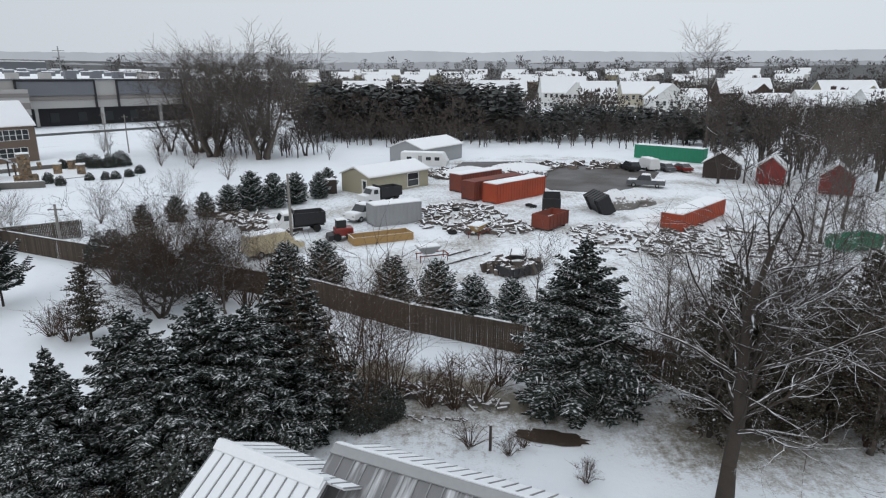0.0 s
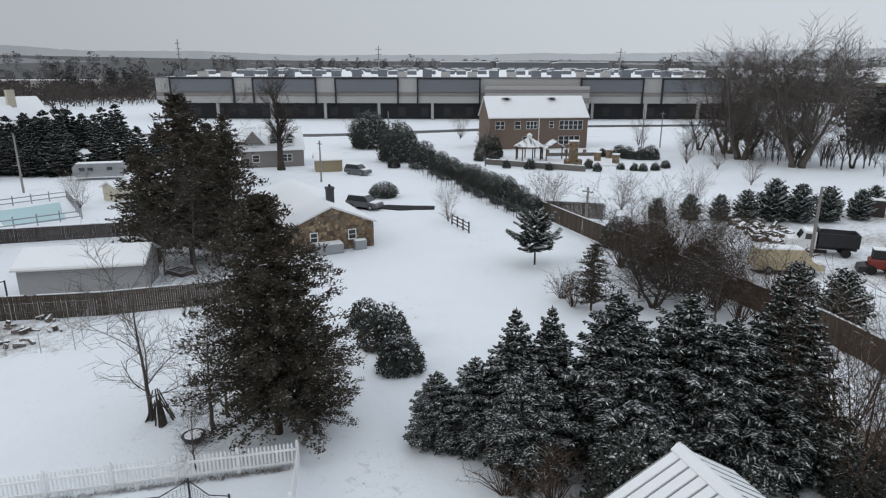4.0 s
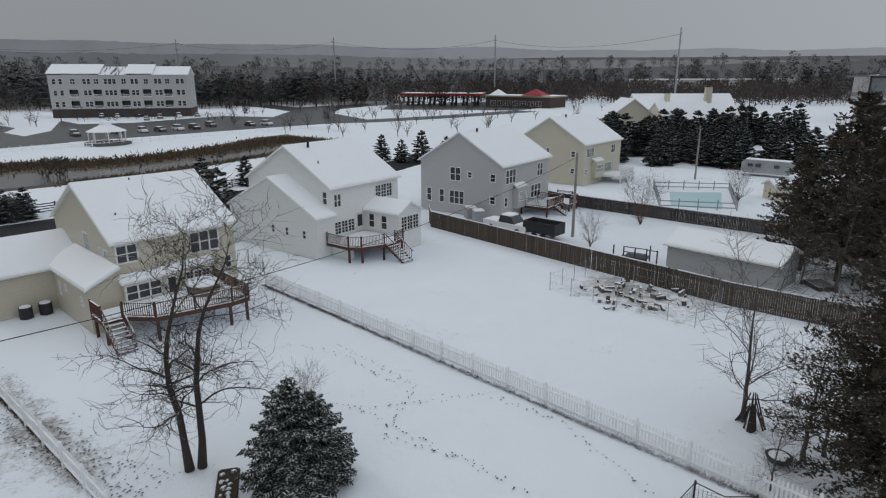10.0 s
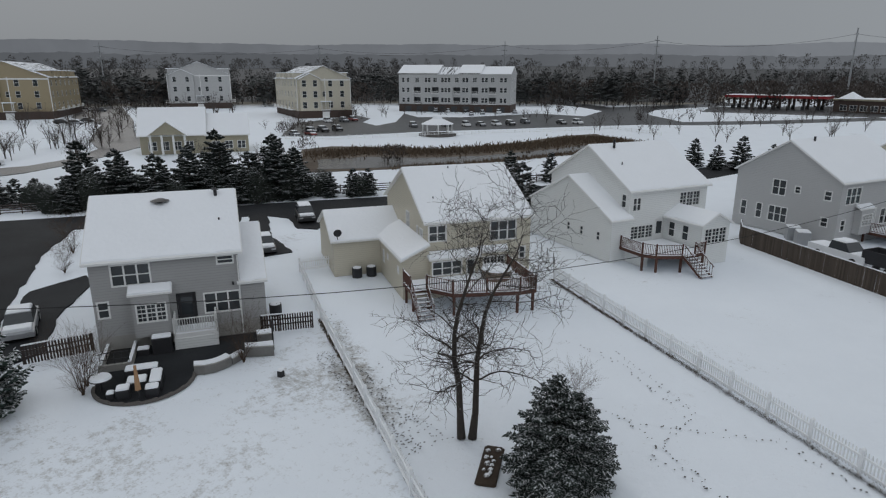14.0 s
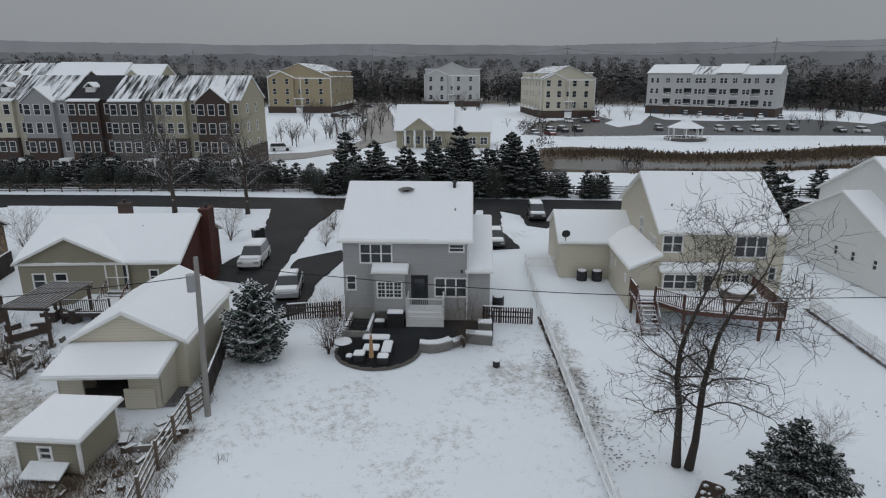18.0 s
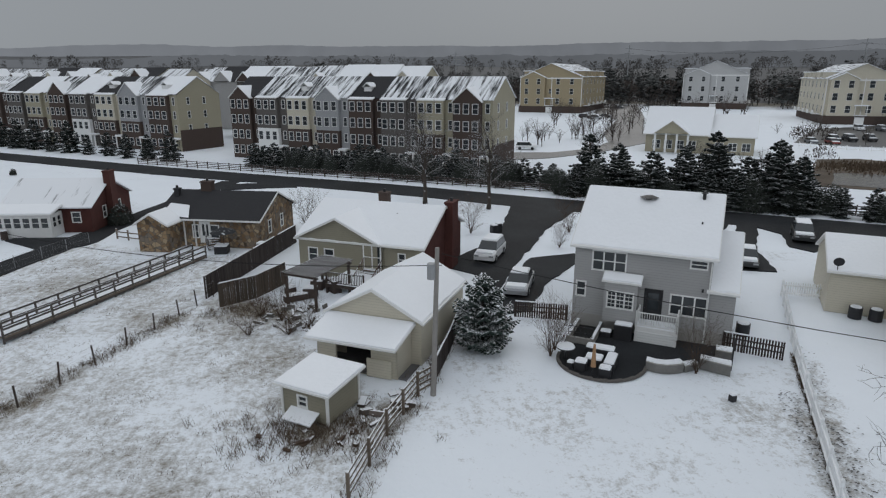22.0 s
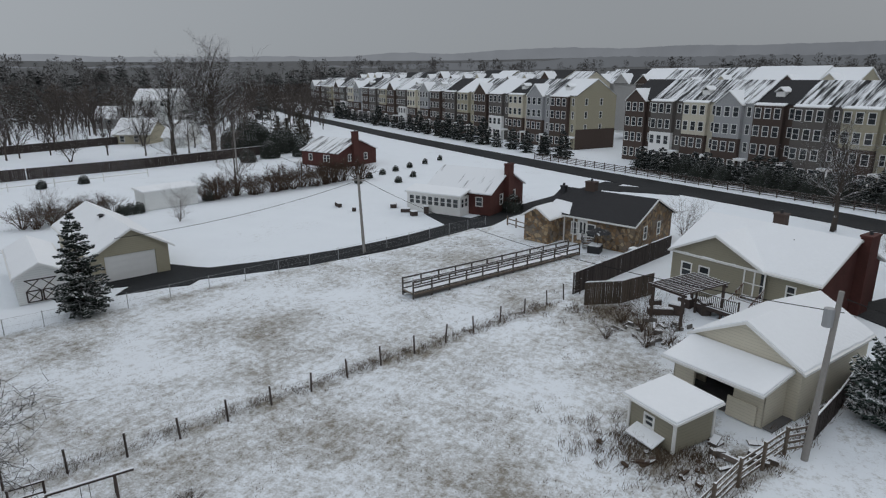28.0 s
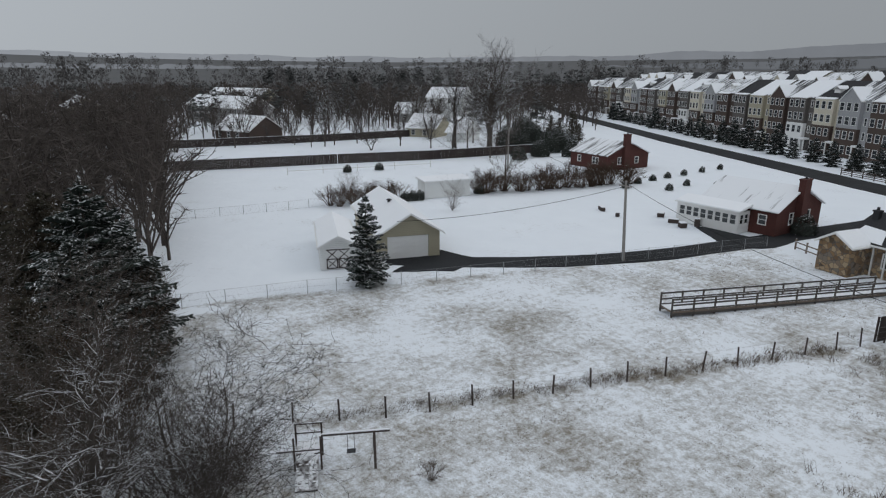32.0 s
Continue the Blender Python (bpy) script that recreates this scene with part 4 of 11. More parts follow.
patch("parking_lot", [(4, 122), (0, 108), (14, 100), (16, 91), (24, 88), (33, 97), (38, 108), (26, 118), (14, 123)], "mud", 0.05, "churned dark yard surface where the snow is gone")
strip("road", [(48, -28), (43.5, -31), (38, -41), (34.2, -48), (32, -60), (29, -75), (24.5, -99)], 3.2, "asphalt", 0.04, "narrow black asphalt driveway cleared of snow", "driveway")

patch("driveway", [(-8.5, -40.8), (-9.1, -43.6), (-11.2, -48.7), (-13.2, -52.7), (-17.7, -53.7), (-17.0, -50.9), (-13.2, -46.0), (-11.3, -42.1), (-10.4, -39.9), (-8.7, -39.4)], "asphalt", 0.09, "curved black asphalt drive beside the grey house", "driveway")
patch("road_junction", [(-196.5, -192.8), (-183, -172), (-193, -158), (-234, -148), (-231, -124), (-272, -137), (-300, -165), (-322, -196), (-386, -262), (-402, -252), (-334, -180), (-306, -150), (-345, -138), (-390, -128), (-470, -140), (-470, -118), (-380, -104), (-330, -118), (-296, -122), (-262, -112), (-240, -94), (-225, -82), (-205, -88), (-187, -99), (-164, -111), (-134, -127), (-125, -129), (-109, -135), (-100, -145), (-115, -163), (-132, -182), (-150, -188), (-174, -198), (-165, -180), (-150, -168), (-142, -152), (-158, -159)], "asphalt_wet", 0.078, "wet asphalt parking lanes and junction before the flats")
patch("road", [(-300, -34), (-252, -62), (-225, -82), (-205, -88), (-214, -74), (-243, -52), (-292, -24)], "asphalt_wet", 0.07, "wet asphalt road towards the filling station", "road")
patch("forecourt", [(-296, -100), (-345, -112), (-400, -60), (-335, -22), (-300, -34), (-300, -70)], "asphalt_wet", 0.05, "wet asphalt filling-station forecourt")
patch("parking_lot", [(-26.6, -131.9), (-35.2, -130.8), (-45.6, -136.5), (-55.0, -150.4), (-61.3, -173.2), (-84.0, -224.8), (-91.2, -272.0), (-118, -345), (-140, -345), (-101, -240), (-80, -190), (-66, -150), (-44.5, -129.0), (-32.7, -121.9), (-24.1, -119.8)], "asphalt_wet", 0.072, "wet asphalt parking street beside the club house")
patch("bank", [(-64.8, -85.8), (-76.5, -78.4), (-90.2, -71.4), (-108.3, -66.8), (-126.5, -61.8), (-141.7, -62.7), (-153, -71.6), (-163, -83.4), (-151.8, -87.1), (-128.7, -86.9), (-112.2, -89.5), (-100.2, -94.6), (-98.9, -105.6), (-93.1, -114.9), (-84.6, -114.6), (-68.6, -93.6)], "marsh", 0.05, "brown marshy bank with dead grass round the pond", "bank")
patch("pond", [(-75.9, -98.0), (-85.7, -93.8), (-91.6, -84.0), (-102.9, -77.0), (-119.0, -73.2), (-134.0, -71.0), (-136.0, -67.6), (-126.8, -63.8), (-109.7, -68.3), (-91.3, -73.0), (-77.5, -79.8), (-67.5, -87.0)], "pond", 0.09, "dark still pond behind the street", "water")
patch("patio", [(-74, 101), (-66, 98), (-61, 104), (-66, 114), (-73, 112)], "rock", 0.06, "snow-dusted stone garden patio")
patch("pool", [(-92, 12), (-93, 19), (-81.5, 17), (-82, 11)], "pool_ice", 0.06, "turquoise covered garden pool dusted with snow", "pool")

# ---------------------------------------------------------------- houses


def place(p, q):
    """Frame with its origin at p and x towards q."""
    return Matrix.Translation((p[0], p[1], 0)) @ Matrix.Rotation(radians(heading(p, q)), 4, "Z")


def shed_roof(parent, x0, y0, x1, y1, za, zb, along="y", over=0.25, thick=0.12, snow=0.12, mat="white_trim"):
    """One slope over an oblong; za at the low-coordinate edge of that axis, zb at the other."""
    x0, y0, x1, y1 = x0 - over, y0 - over, x1 + over, y1 + over
    zz = (lambda x, y: za + (zb - za) * (y - y0) / (y1 - y0)) if along == "y" else (lambda x, y: za + (zb - za) * (x - x0) / (x1 - x0))
    ring = lambda e, h: [(x, y, zz(x, y) + h) for x, y in ((x0 + e, y0 + e), (x1 - e, y0 + e), (x1 - e, y1 - e), (x0 + e, y1 - e))]
    r = part("roof", Shape().rings([ring(0, 0), ring(0, thick)]), mat, parent)
    if snow:
        part("snow", Shape().rings([ring(0.04, thick), ring(0.05, thick + snow * 0.8), ring(0.12, thick + snow)]), "roof_snow", r, "snow lying on the roof slope")
    return r


def shed_walls(parent, x0, y0, x1, y1, z0, z1, mat, wins=(), name="wall"):
    """Four plain walls of equal height, with windows (face, u, z, w, h, panes, bars)."""
    w, d = x1 - x0, y1 - y0
    for f, o, u, length in (("B", (x0, y0), (1, 0), w), ("R", (x1, y0), (0, 1), d), ("F", (x1, y1), (-1, 0), w), ("L", (x0, y1), (0, -1), d)):
        s = Shape().wall((*o, z0), (*u, 0), length, z1 - z0, [(q[1], q[2] - z0, q[1] + q[3], q[2] + q[4] - z0) for q in wins if q[0] == f])
        part(name, s, mat, parent)
        for q in wins:
            if q[0] == f:
                m = Matrix.Translation((o[0] + u[0] * q[1], o[1] + u[1] * q[1], q[2])) @ Matrix.Rotation(math.atan2(u[1], u[0]), 4, "Z")
                window(parent, m, q[3], q[4], q[5] if len(q) > 5 else 1, q[6] if len(q) > 6 else (1, 1))


def chimney(parent, x, y, z0, z1, w=0.9, d=0.6, mat="brick_red"):
    c = part("chimney", Shape().box(x, y, z0, x + w, y + d, z1).box(x - 0.06, y - 0.06, z1, x + w + 0.06, y + d + 0.06, z1 + 0.15), mat, parent)
    part("flue", Shape().tube((x + w / 2, y + d / 2, z1 + 0.15), (x + w / 2, y + d / 2, z1 + 0.42), 0.14, 0.12, 8), "metal_dark", c)
    return c


def vent(parent, x, y, z, r=0.08, h=0.4, cap=False):
    s = Shape().tube((x, y, z), (x, y, z + h), r, r, 8)
    if cap:
        s.tube((x, y, z + h), (x, y, z + h + 0.12), r * 2.2, r * 0.8, 8)
    part("roof_vent", s, "metal_dark", parent)


def bay(parent, x0, x1, depth, z0, z1, mat, panes=3, zw=None):
    """A box bay on the camera side with its own snowy lean-to roof."""
    zw = zw or (z0 + 0.85)
    shed_walls(parent, x0, -depth, x1, -0.004, z0, z1, mat, [("B", 0.22, zw, x1 - x0 - 0.44, 1.1, panes, (1, 1))], "bay_wall")
    shed_roof(parent, x0, -depth + 0.26, x1, -0.26, z1, z1 + 0.35, over=0.2)


def railing(parent, a, b, z, h=0.95, mat="wood_deck", step=0.14, name="railing"):
    a, b = Vector((*a, 0)), Vector((*b, 0))
    L = (b - a).length
    m = Matrix.Translation((a.x, a.y, z)) @ Matrix.Rotation(math.atan2(b.y - a.y, b.x - a.x), 4, "Z")
    r = part(name, Shape().box(0, -0.045, h - 0.05, L, 0.045, h), mat, parent, at=m)
    part("bottom_rail", Shape().box(0, -0.02, 0.08, L, 0.02, 0.13), mat, r)
    n = max(1, int(L / 1.8))
    post = shared(("rpost", h, mat), lambda: Shape().box(-0.05, -0.05, -0.1, 0.05, 0.05, h + 0.08).mesh("post"))
    for k in range(n + 1):
        part("post", post, mat, r, at=Matrix.Translation((L * k / n, 0, 0)))
    s = Shape()
    for k in range(int(L / step)):
        x = (k + 0.5) * step
        s.box(x - 0.018, -0.018, 0.1, x + 0.018, 0.018, h - 0.05)
    part("railing_infill", s, mat, r)["kind"] = "stuff"
    return r


def stair(parent, x, y, z, width, run_dir, mat="wood_deck", steps=None, rails=True):
    """Open stair from (x, y) at height z down along run_dir, width to its left."""
    d = Vector((*run_dir, 0)).normalized()
    w = Vector((-d.y, d.x, 0))
    n = steps or max(2, round(z / 0.19))
    rise, run = z / n, 0.27
    m = Matrix(((d.x, w.x, 0, x), (d.y, w.y, 0, y), (0, 0, 1, 0), (0, 0, 0, 1)))
    side = lambda y0, y1: Shape().rings([[(0, yy, z), (n * run, yy, 0.0), (n * run - 0.3, yy, 0.0), (0, yy, z - 0.3)] for yy in (y0, y1)])
    st = part("stair", side(0, 0.05), mat, parent, at=m)
    part("stringer", side(width - 0.05, width), mat, st)
    tread = shared(("tread", width, mat), lambda: Shape().box(0, 0.02, -0.04, 0.28, width - 0.02, 0).mesh("tread"))
    for k in range(n):
        part("tread", tread, mat, st, at=Matrix.Translation((k * run, 0, z - rise * k - 0.02)))
    if rails:
        for yy in (0.03, width - 0.03):
            part("handrail", Shape().tube((0, yy, z + 0.9), (n * run, yy, 0.9), 0.045, 0.045, 4), mat, st)
            for k in range(n):
                part("baluster", shared(("balu", mat), lambda: Shape().tube((0, 0, 0), (0, 0, 0.87), 0.02, 0.02, 4).mesh("baluster")), mat, st, at=Matrix.Translation((k * run + 0.1, yy, z - rise * k)))
    return st


def deck(m, outline, z, mat="wood_deck", label="raised red-brown timber deck with railing under snow", rails=(), stairs=(), skirt=None, rail_mat=None):
    """A raised deck: boards, posts, snow, railings and stairs. outline: counter-clockwise corners in the frame m."""
    e = empty("deck", m, label, "deck")
    s = Shape()
    s.rings([[(x, y, z - 0.28) for x, y in outline], [(x, y, z) for x, y in outline]])
    part("platform", s, mat, e)
    cx, cy = sum(p[0] for p in outline) / len(outline), sum(p[1] for p in outline) / len(outline)
    ins = [(cx + (x - cx) * 0.96, cy + (y - cy) * 0.96) for x, y in outline]
    part("snow", Shape().rings([[(x, y, z) for x, y in ins], [(cx + (x - cx) * 0.97, cy + (y - cy) * 0.97, z + 0.09) for x, y in ins]]), "roof_snow", e, "snow lying on the deck")
    post = shared(("dpost", z, mat), lambda: Shape().box(-0.08, -0.08, -0.1, 0.08, 0.08, z - 0.28).mesh("post"))
    for x, y in outline:
        part("post", post, mat, e, at=Matrix.Translation((cx + (x - cx) * 0.95, cy + (y - cy) * 0.95, 0)))
    for a, b in rails:
        railing(e, a, b, z, mat=rail_mat or mat)
    for st in stairs:
        stair(e, *st, mat=mat)
    if skirt:
        a, b = skirt
        railing_m = place(a, b)
        part("skirt", Shape().box(0, 0, 0, span(a, b), 0.05, z - 0.28), "vinyl_white", e, at=railing_m)
    return e


def snow_lump(name, m, rx, ry, h, label, category, mat="metal_dark", base=0.0):
    """A small thing under a cap of snow."""
    e = empty(name, m, label, category)
    part("body", Shape().soft_box(-rx, -ry, base, rx, ry, h, 0.06), mat, e)
    part("snow", Shape().soft_box(-rx * 0.96, -ry * 0.96, h, rx * 0.96, ry * 0.96, h + 0.1, 0.06), "roof_snow", e)
    return e


# grey house with the round patio
G1 = place((-12.2, -37.58), (-19.48, -33.47))
g1 = empty("house", G1, "two-storey grey vinyl-sided house with snowy gable roof", "house")
house_body(g1, 8.3, 9.9, 5.6, 2.85, "vinyl_grey", [
    ("B", 1.15, 4.0, 2.1, 1.3, 3, (0, 0)), ("B", 7.05, 4.82, 0.95, 0.52, 1, (0, 0)), ("B", 0.2, 2.1, 0.6, 1.0, 1, (0, 1)), ("B", 6.1, 1.7, 2.1, 1.3, 3, (0, 0)),
    ("L", 2.0, 3.7, 0.9, 1.3), ("L", 6.0, 3.7, 0.9, 1.3), ("F", 1.5, 3.7, 0.9, 1.4), ("F", 4.5, 3.7, 0.9, 1.4)], [("B", 4.6, 1.05)], ox=0.42, seed=1)
house_body(g1, 1.45, 9.3, 3.5, 2.6, "vinyl_grey", [("R", 3.0, 1.6, 0.9, 1.2)], ox=8.73, oy=0.05, ridge="x", over=0.2, seed=2)
bay(g1, 2.57, 4.61, 0.9, 0.95, 3.5, "vinyl_grey", 3, 1.9)
part("flashing", Shape().box(2.5, -0.12, 3.86, 4.68, -0.006, 4.02), "shingle", g1)
part("foundation", Shape().box(0.4, -0.02, -0.1, 10.2, 9.4, 0.9), "concrete", g1)
vent(g1, 4.3, 4.2, 8.05, 0.28, 0.18, True)
vent(g1, 7.7, 4.4, 8.1, 0.11, 0.6, True)
vent(g1, 7.8, 2.3, 6.95, 0.05, 0.3)
for x, z in ((6.0, 2.9), (8.3, 3.4), (5.9, 2.3)):
    part("outdoor_lamp", Shape().soft_box(x - 0.06, -0.1, z, x + 0.06, -0.004, z + 0.2, 0.02), "metal_dark", g1)
part("downpipe", Shape().tube((8.66, -0.07, 0.1), (8.66, -0.07, 5.3), 0.045, 0.045, 6), "white_trim", g1)
deck(G1, [(4.7, -1.3), (7.15, -1.3), (7.15, -0.06), (4.7, -0.06)], 1.05, "white_trim", "small white timber landing with railing and panelled skirt", rails=[((4.72, -1.25), (7.1, -1.25)), ((7.1, -1.25), (7.1, -0.1)), ((4.75, -0.1), (4.75, -1.25))], skirt=((4.7, -1.34), (7.15, -1.34)))
# cream house with the big deck
C1 = place((-32.99, -29.43), (-40.35, -25.18))
c1 = empty("house", C1, "two-storey cream vinyl-sided house with snowy roof and wide deck", "house")
house_body(c1, 8.5, 12.0, 5.6, 3.1, "vinyl_cream", [
    ("B", 0.15, 4.1, 1.35, 1.2, 2, (1, 1)), ("B", 5.1, 3.8, 2.15, 1.5, 3, (0, 0)), ("B", 7.6, 2.15, 0.5, 0.95, 1, (0, 1)),
    ("L", 6.4, 3.9, 0.9, 1.5, 2), ("L", 9.4, 3.7, 0.35, 1.1), ("L", 10.2, 3.6, 0.75, 1.2, 2)], seed=3)
shed_walls(c1, -2.05, -0.6, -0.004, 6.49, 0, 3.0, "vinyl_cream", [("L", 1.0, 1.3, 0.4, 1.0), ("L", 2.4, 1.9, 0.35, 0.4), ("L", 5.6, 1.7, 0.4, 0.5)])
part("gable_wall", Shape().rings([[(-2.05, y, 3.0), (-0.01, y, 3.0), (-0.01, y, 4.0)] for y in (-0.6, 6.6)]), "vinyl_cream", c1)
shed_roof(c1, -2.05, -0.6, -0.2, 7.6, 2.95, 4.0, along="x", over=0.22)
house_body(c1, 5.95, 7.6, 3.0, 1.7, "vinyl_cream", [], ox=-5.96, oy=6.5, ridge="x", over=0.25, seed=4)
shed_walls(c1, 0.0, -1.0, 3.75, -0.004, 0, 2.95, "vinyl_cream", [("B", 0.1, 1.75, 2.3, 1.05, 3, (0, 0))], "bay_wall")
part("door", Shape().box(2.75, -1.06, 1.62, 3.45, -1.003, 2.85), "white_trim", c1)
part("glazing", Shape().box(2.85, -1.075, 1.7, 3.35, -1.065, 2.75), "glass", c1)
shed_roof(c1, 0.0, -1.0, 3.75, -0.3, 2.95, 3.25, over=0.2, snow=0.10)
bay(c1, 4.1, 6.3, 0.55, 1.0, 2.95, "vinyl_cream", 3, 1.6)
for x, y in ((1.2, 2.2), (7.6, 2.2), (3.6, 5.6)):
    vent(c1, x, y, 5.6 + y * 0.517, 0.05, 0.35)
part("satellite_dish", Shape().tube((-5.6, 6.4, 3.0), (-5.6, 6.4, 3.7), 0.03, 0.03, 6).tube((-5.6, 6.25, 3.75), (-5.6, 6.32, 3.77), 0.34, 0.30, 14), "metal_dark", c1)
deck(C1, [(-2.2, -3.0), (-1.0, -3.0), (0.4, -4.7), (5.0, -5.7), (6.3, -5.6), (6.6, -0.06), (3.8, -0.06), (3.8, -1.1), (-2.2, -1.1)], 1.6, rails=[((-2.15, -1.15), (-2.15, -2.95)), ((-0.95, -3.0), (0.4, -4.65)), ((0.4, -4.65), (5.0, -5.65)), ((5.0, -5.65), (6.25, -5.55)), ((6.25, -5.55), (6.55, -0.1))], stairs=[(-2.2, -3.05, 1.6, 1.15, (0, -1))])
for k, (x, y) in enumerate(((-4.2, 5.9), (-3.0, 5.9))):
    ac = empty("air_conditioner", C1 @ Matrix.Translation((x, y, 0)), "round dark air-conditioning unit beside the wall", "air conditioner", "air conditioners")
    part("casing", Shape().tube((0, 0, 0), (0, 0, 0.8), 0.42, 0.42, 16), "metal_dark", ac)
    part("snow", Shape().tube((0, 0, 0.8), (0, 0, 0.86), 0.36, 0.33, 16), "roof_snow", ac)
tub = empty("hot_tub", C1 @ Matrix.Translation((4.5, -2.7, 1.7)), "round hot tub under a snowy cover on the deck", "hot tub")
part("tub", Shape().tube((0, 0, -0.1), (0, 0, 0.7), 1.05, 1.1, 18), "wood_grey", tub)
part("cover", Shape().tube((0, 0, 0.7), (0, 0, 0.85), 1.12, 1.05, 18), "roof_snow", tub)
# white house with the sun room
WH = place((-51.76, -22.22), (-60.31, -18.5))
wh = empty("house", WH, "two-storey white vinyl-sided house with sun room", "house")
house_body(wh, 9.3, 12.0, 6.2, 3.35, "vinyl_white", [
    ("B", 0.35, 4.35, 0.9, 1.2, 2), ("B", 5.9, 4.3, 2.5, 1.35, 3), ("B", 0.3, 1.75, 2.6, 1.2, 3), ("L", 10.9, 4.6, 0.6, 1.2)], [("B", 3.2, 1.3, "white_trim")], seed=5)
house_body(wh, 2.2, 12.8, 3.75, 3.1, "vinyl_white", [("L", 6.4, 1.7, 0.5, 0.8), ("L", 8.4, 1.7, 0.5, 0.8), ("L", 10.8, 1.7, 0.5, 0.8)], ox=-2.21, oy=-0.4, ridge="x", over=0.2, seed=55)
house_body(wh, 3.3, 4.4, 3.6, 0.85, "vinyl_white", [("B", 0.35, 1.9, 2.6, 1.35, 3, (1, 1)), ("L", 0.6, 1.9, 0.75, 1.35), ("L", 2.2, 1.9, 0.75, 1.35)], ox=4.25, oy=-4.41, ridge="y", over=0.25, seed=56)
vent(wh, 2.2, 5.2, 9.35, 0.12, 0.8)
vent(wh, 1.4, 3.0, 8.0, 0.05, 0.35)
deck(WH, [(-1.2, -3.2), (-0.5, -4.2), (1.5, -5.1), (4.15, -5.1), (4.15, -0.06), (-1.2, -0.06)], 1.45, rails=[((-1.15, -0.5), (-1.15, -3.2)), ((-1.15, -3.2), (-0.5, -4.15)), ((-0.5, -4.15), (1.5, -5.05)), ((2.95, -5.05), (4.1, -5.05))], stairs=[(1.6, -5.12, 1.45, 1.25, (0, -1))])
part("skirt_wall", Shape().box(-0.5, -2.6, 0, 0.1, -0.1, 1.0), "vinyl_white", wh)
# grey house beyond
GY = place((-69.1, -8.9), (-80.0, -4.4))
gy = empty("house", GY, "two-storey pale grey vinyl-sided house with snowy gable roof", "house")
house_body(gy, 11.8, 11.6, 6.2, 3.4, "vinyl_pale", [
    ("L", 4.4, 4.0, 1.5, 1.6, 2, (0, 0)), ("L", 6.9, 4.5, 0.6, 0.7, 1, (0, 0)), ("L", 10.0, 4.3, 0.7, 0.9, 1, (0, 0)), ("L", 0.9, 1.2, 0.7, 1.6, 1, (0, 0)), ("L", 2.8, 1.2, 0.7, 1.6, 1, (0, 0)), ("L", 4.3, 1.2, 2.1, 1.6, 3, (0, 0)), ("L", 10.0, 1.7, 0.7, 0.9, 1, (0, 0)),
    ("B", 0.8, 4.0, 2.3, 1.6, 3, (0, 0)), ("B", 8.5, 4.0, 1.5, 1.6, 2, (0, 0)), ("B", 0.6, 1.4, 0.7, 1.1, 1, (0, 0)), ("B", 7.0, 1.5, 2.6, 1.6, 3, (0, 0))], [("B", 5.2, 1.2, "white_trim")], seed=6)
bay(gy, 2.6, 4.6, 0.7, 1.0, 3.4, "vinyl_pale", 3)
vent(gy, 3.0, 5.4, 9.3, 0.12, 0.7)
deck(GY, [(4.4, -3.6), (8.8, -3.6), (8.8, -0.06), (4.4, -0.06)], 1.1, rails=[((4.45, -3.55), (8.75, -3.55)), ((8.75, -3.55), (8.75, -0.1)), ((4.45, -0.1), (4.45, -3.55))], stairs=[(6.0, -3.6, 1.1, 1.2, (0.3, -1))])
deck(GY, [(8.9, -4.4), (11.2, -4.4), (12.6, -3.0), (12.6, -1.0), (11.2, -0.06), (8.9, -0.06)], 0.85, label="many-sided lower deck of red-brown timber with railing", rails=[((8.95, -4.35), (11.2, -4.35)), ((11.2, -4.35), (12.55, -3.0)), ((12.55, -3.0), (12.55, -1.0))])
CR2 = place((-94.2, -0.2), (-105.4, 5.5))
cr2 = empty("house", CR2, "two-storey yellow vinyl-sided house with snowy gable roof", "house")
house_body(cr2, 12.4, 12.0, 6.2, 3.6, "vinyl_cream", [
    ("L", 3.0, 4.2, 1.0, 1.3), ("L", 5.5, 4.6, 0.6, 0.7), ("L", 9.8, 4.2, 0.7, 0.9), ("L", 2.5, 1.4, 1.0, 1.5), ("L", 9.8, 1.7, 0.7, 0.8), ("B", 0.8, 4.2, 2.3, 1.3, 3), ("B", 9.0, 4.2, 1.4, 1.3, 2),
    ("B", 0.6, 1.6, 0.6, 0.8), ("B", 7.0, 1.4, 2.4, 1.4, 3)], seed=7)
bay(cr2, 2.6, 5.0, 0.8, 1.0, 3.4, "vinyl_cream", 3)
vent(cr2, 4.0, 5.6, 9.5, 0.12, 0.7)
deck(CR2, [(5.2, -3.6), (9.8, -3.6), (9.8, -0.06), (5.2, -0.06)], 1.2, "white_trim", "white raised deck with railing", rails=[((5.25, -3.55), (9.75, -3.55)), ((9.75, -3.55), (9.75, -0.1))], stairs=[(9.8, -2.4, 1.2, 1.2, (1, -0.2))])
Y3 = place((-178, 5), (-154, 18.1))
y3 = empty("house", Y3, "yellow house with long snowy roof above the hedge", "house")
house_body(y3, 15, 14, 5.5, 4.0, "vinyl_cream", [("B", 9, 3, 1.4, 1.3, 2)], ridge="x", seed=70)
house_body(y3, 10, 14, 5.2, 4.4, "vinyl_cream", [], ridge="y", ox=15.01, oy=1, seed=71)
chimney(y3, 16, 6, 8, 11.5, 1.2, 0.9, "vinyl_cream")

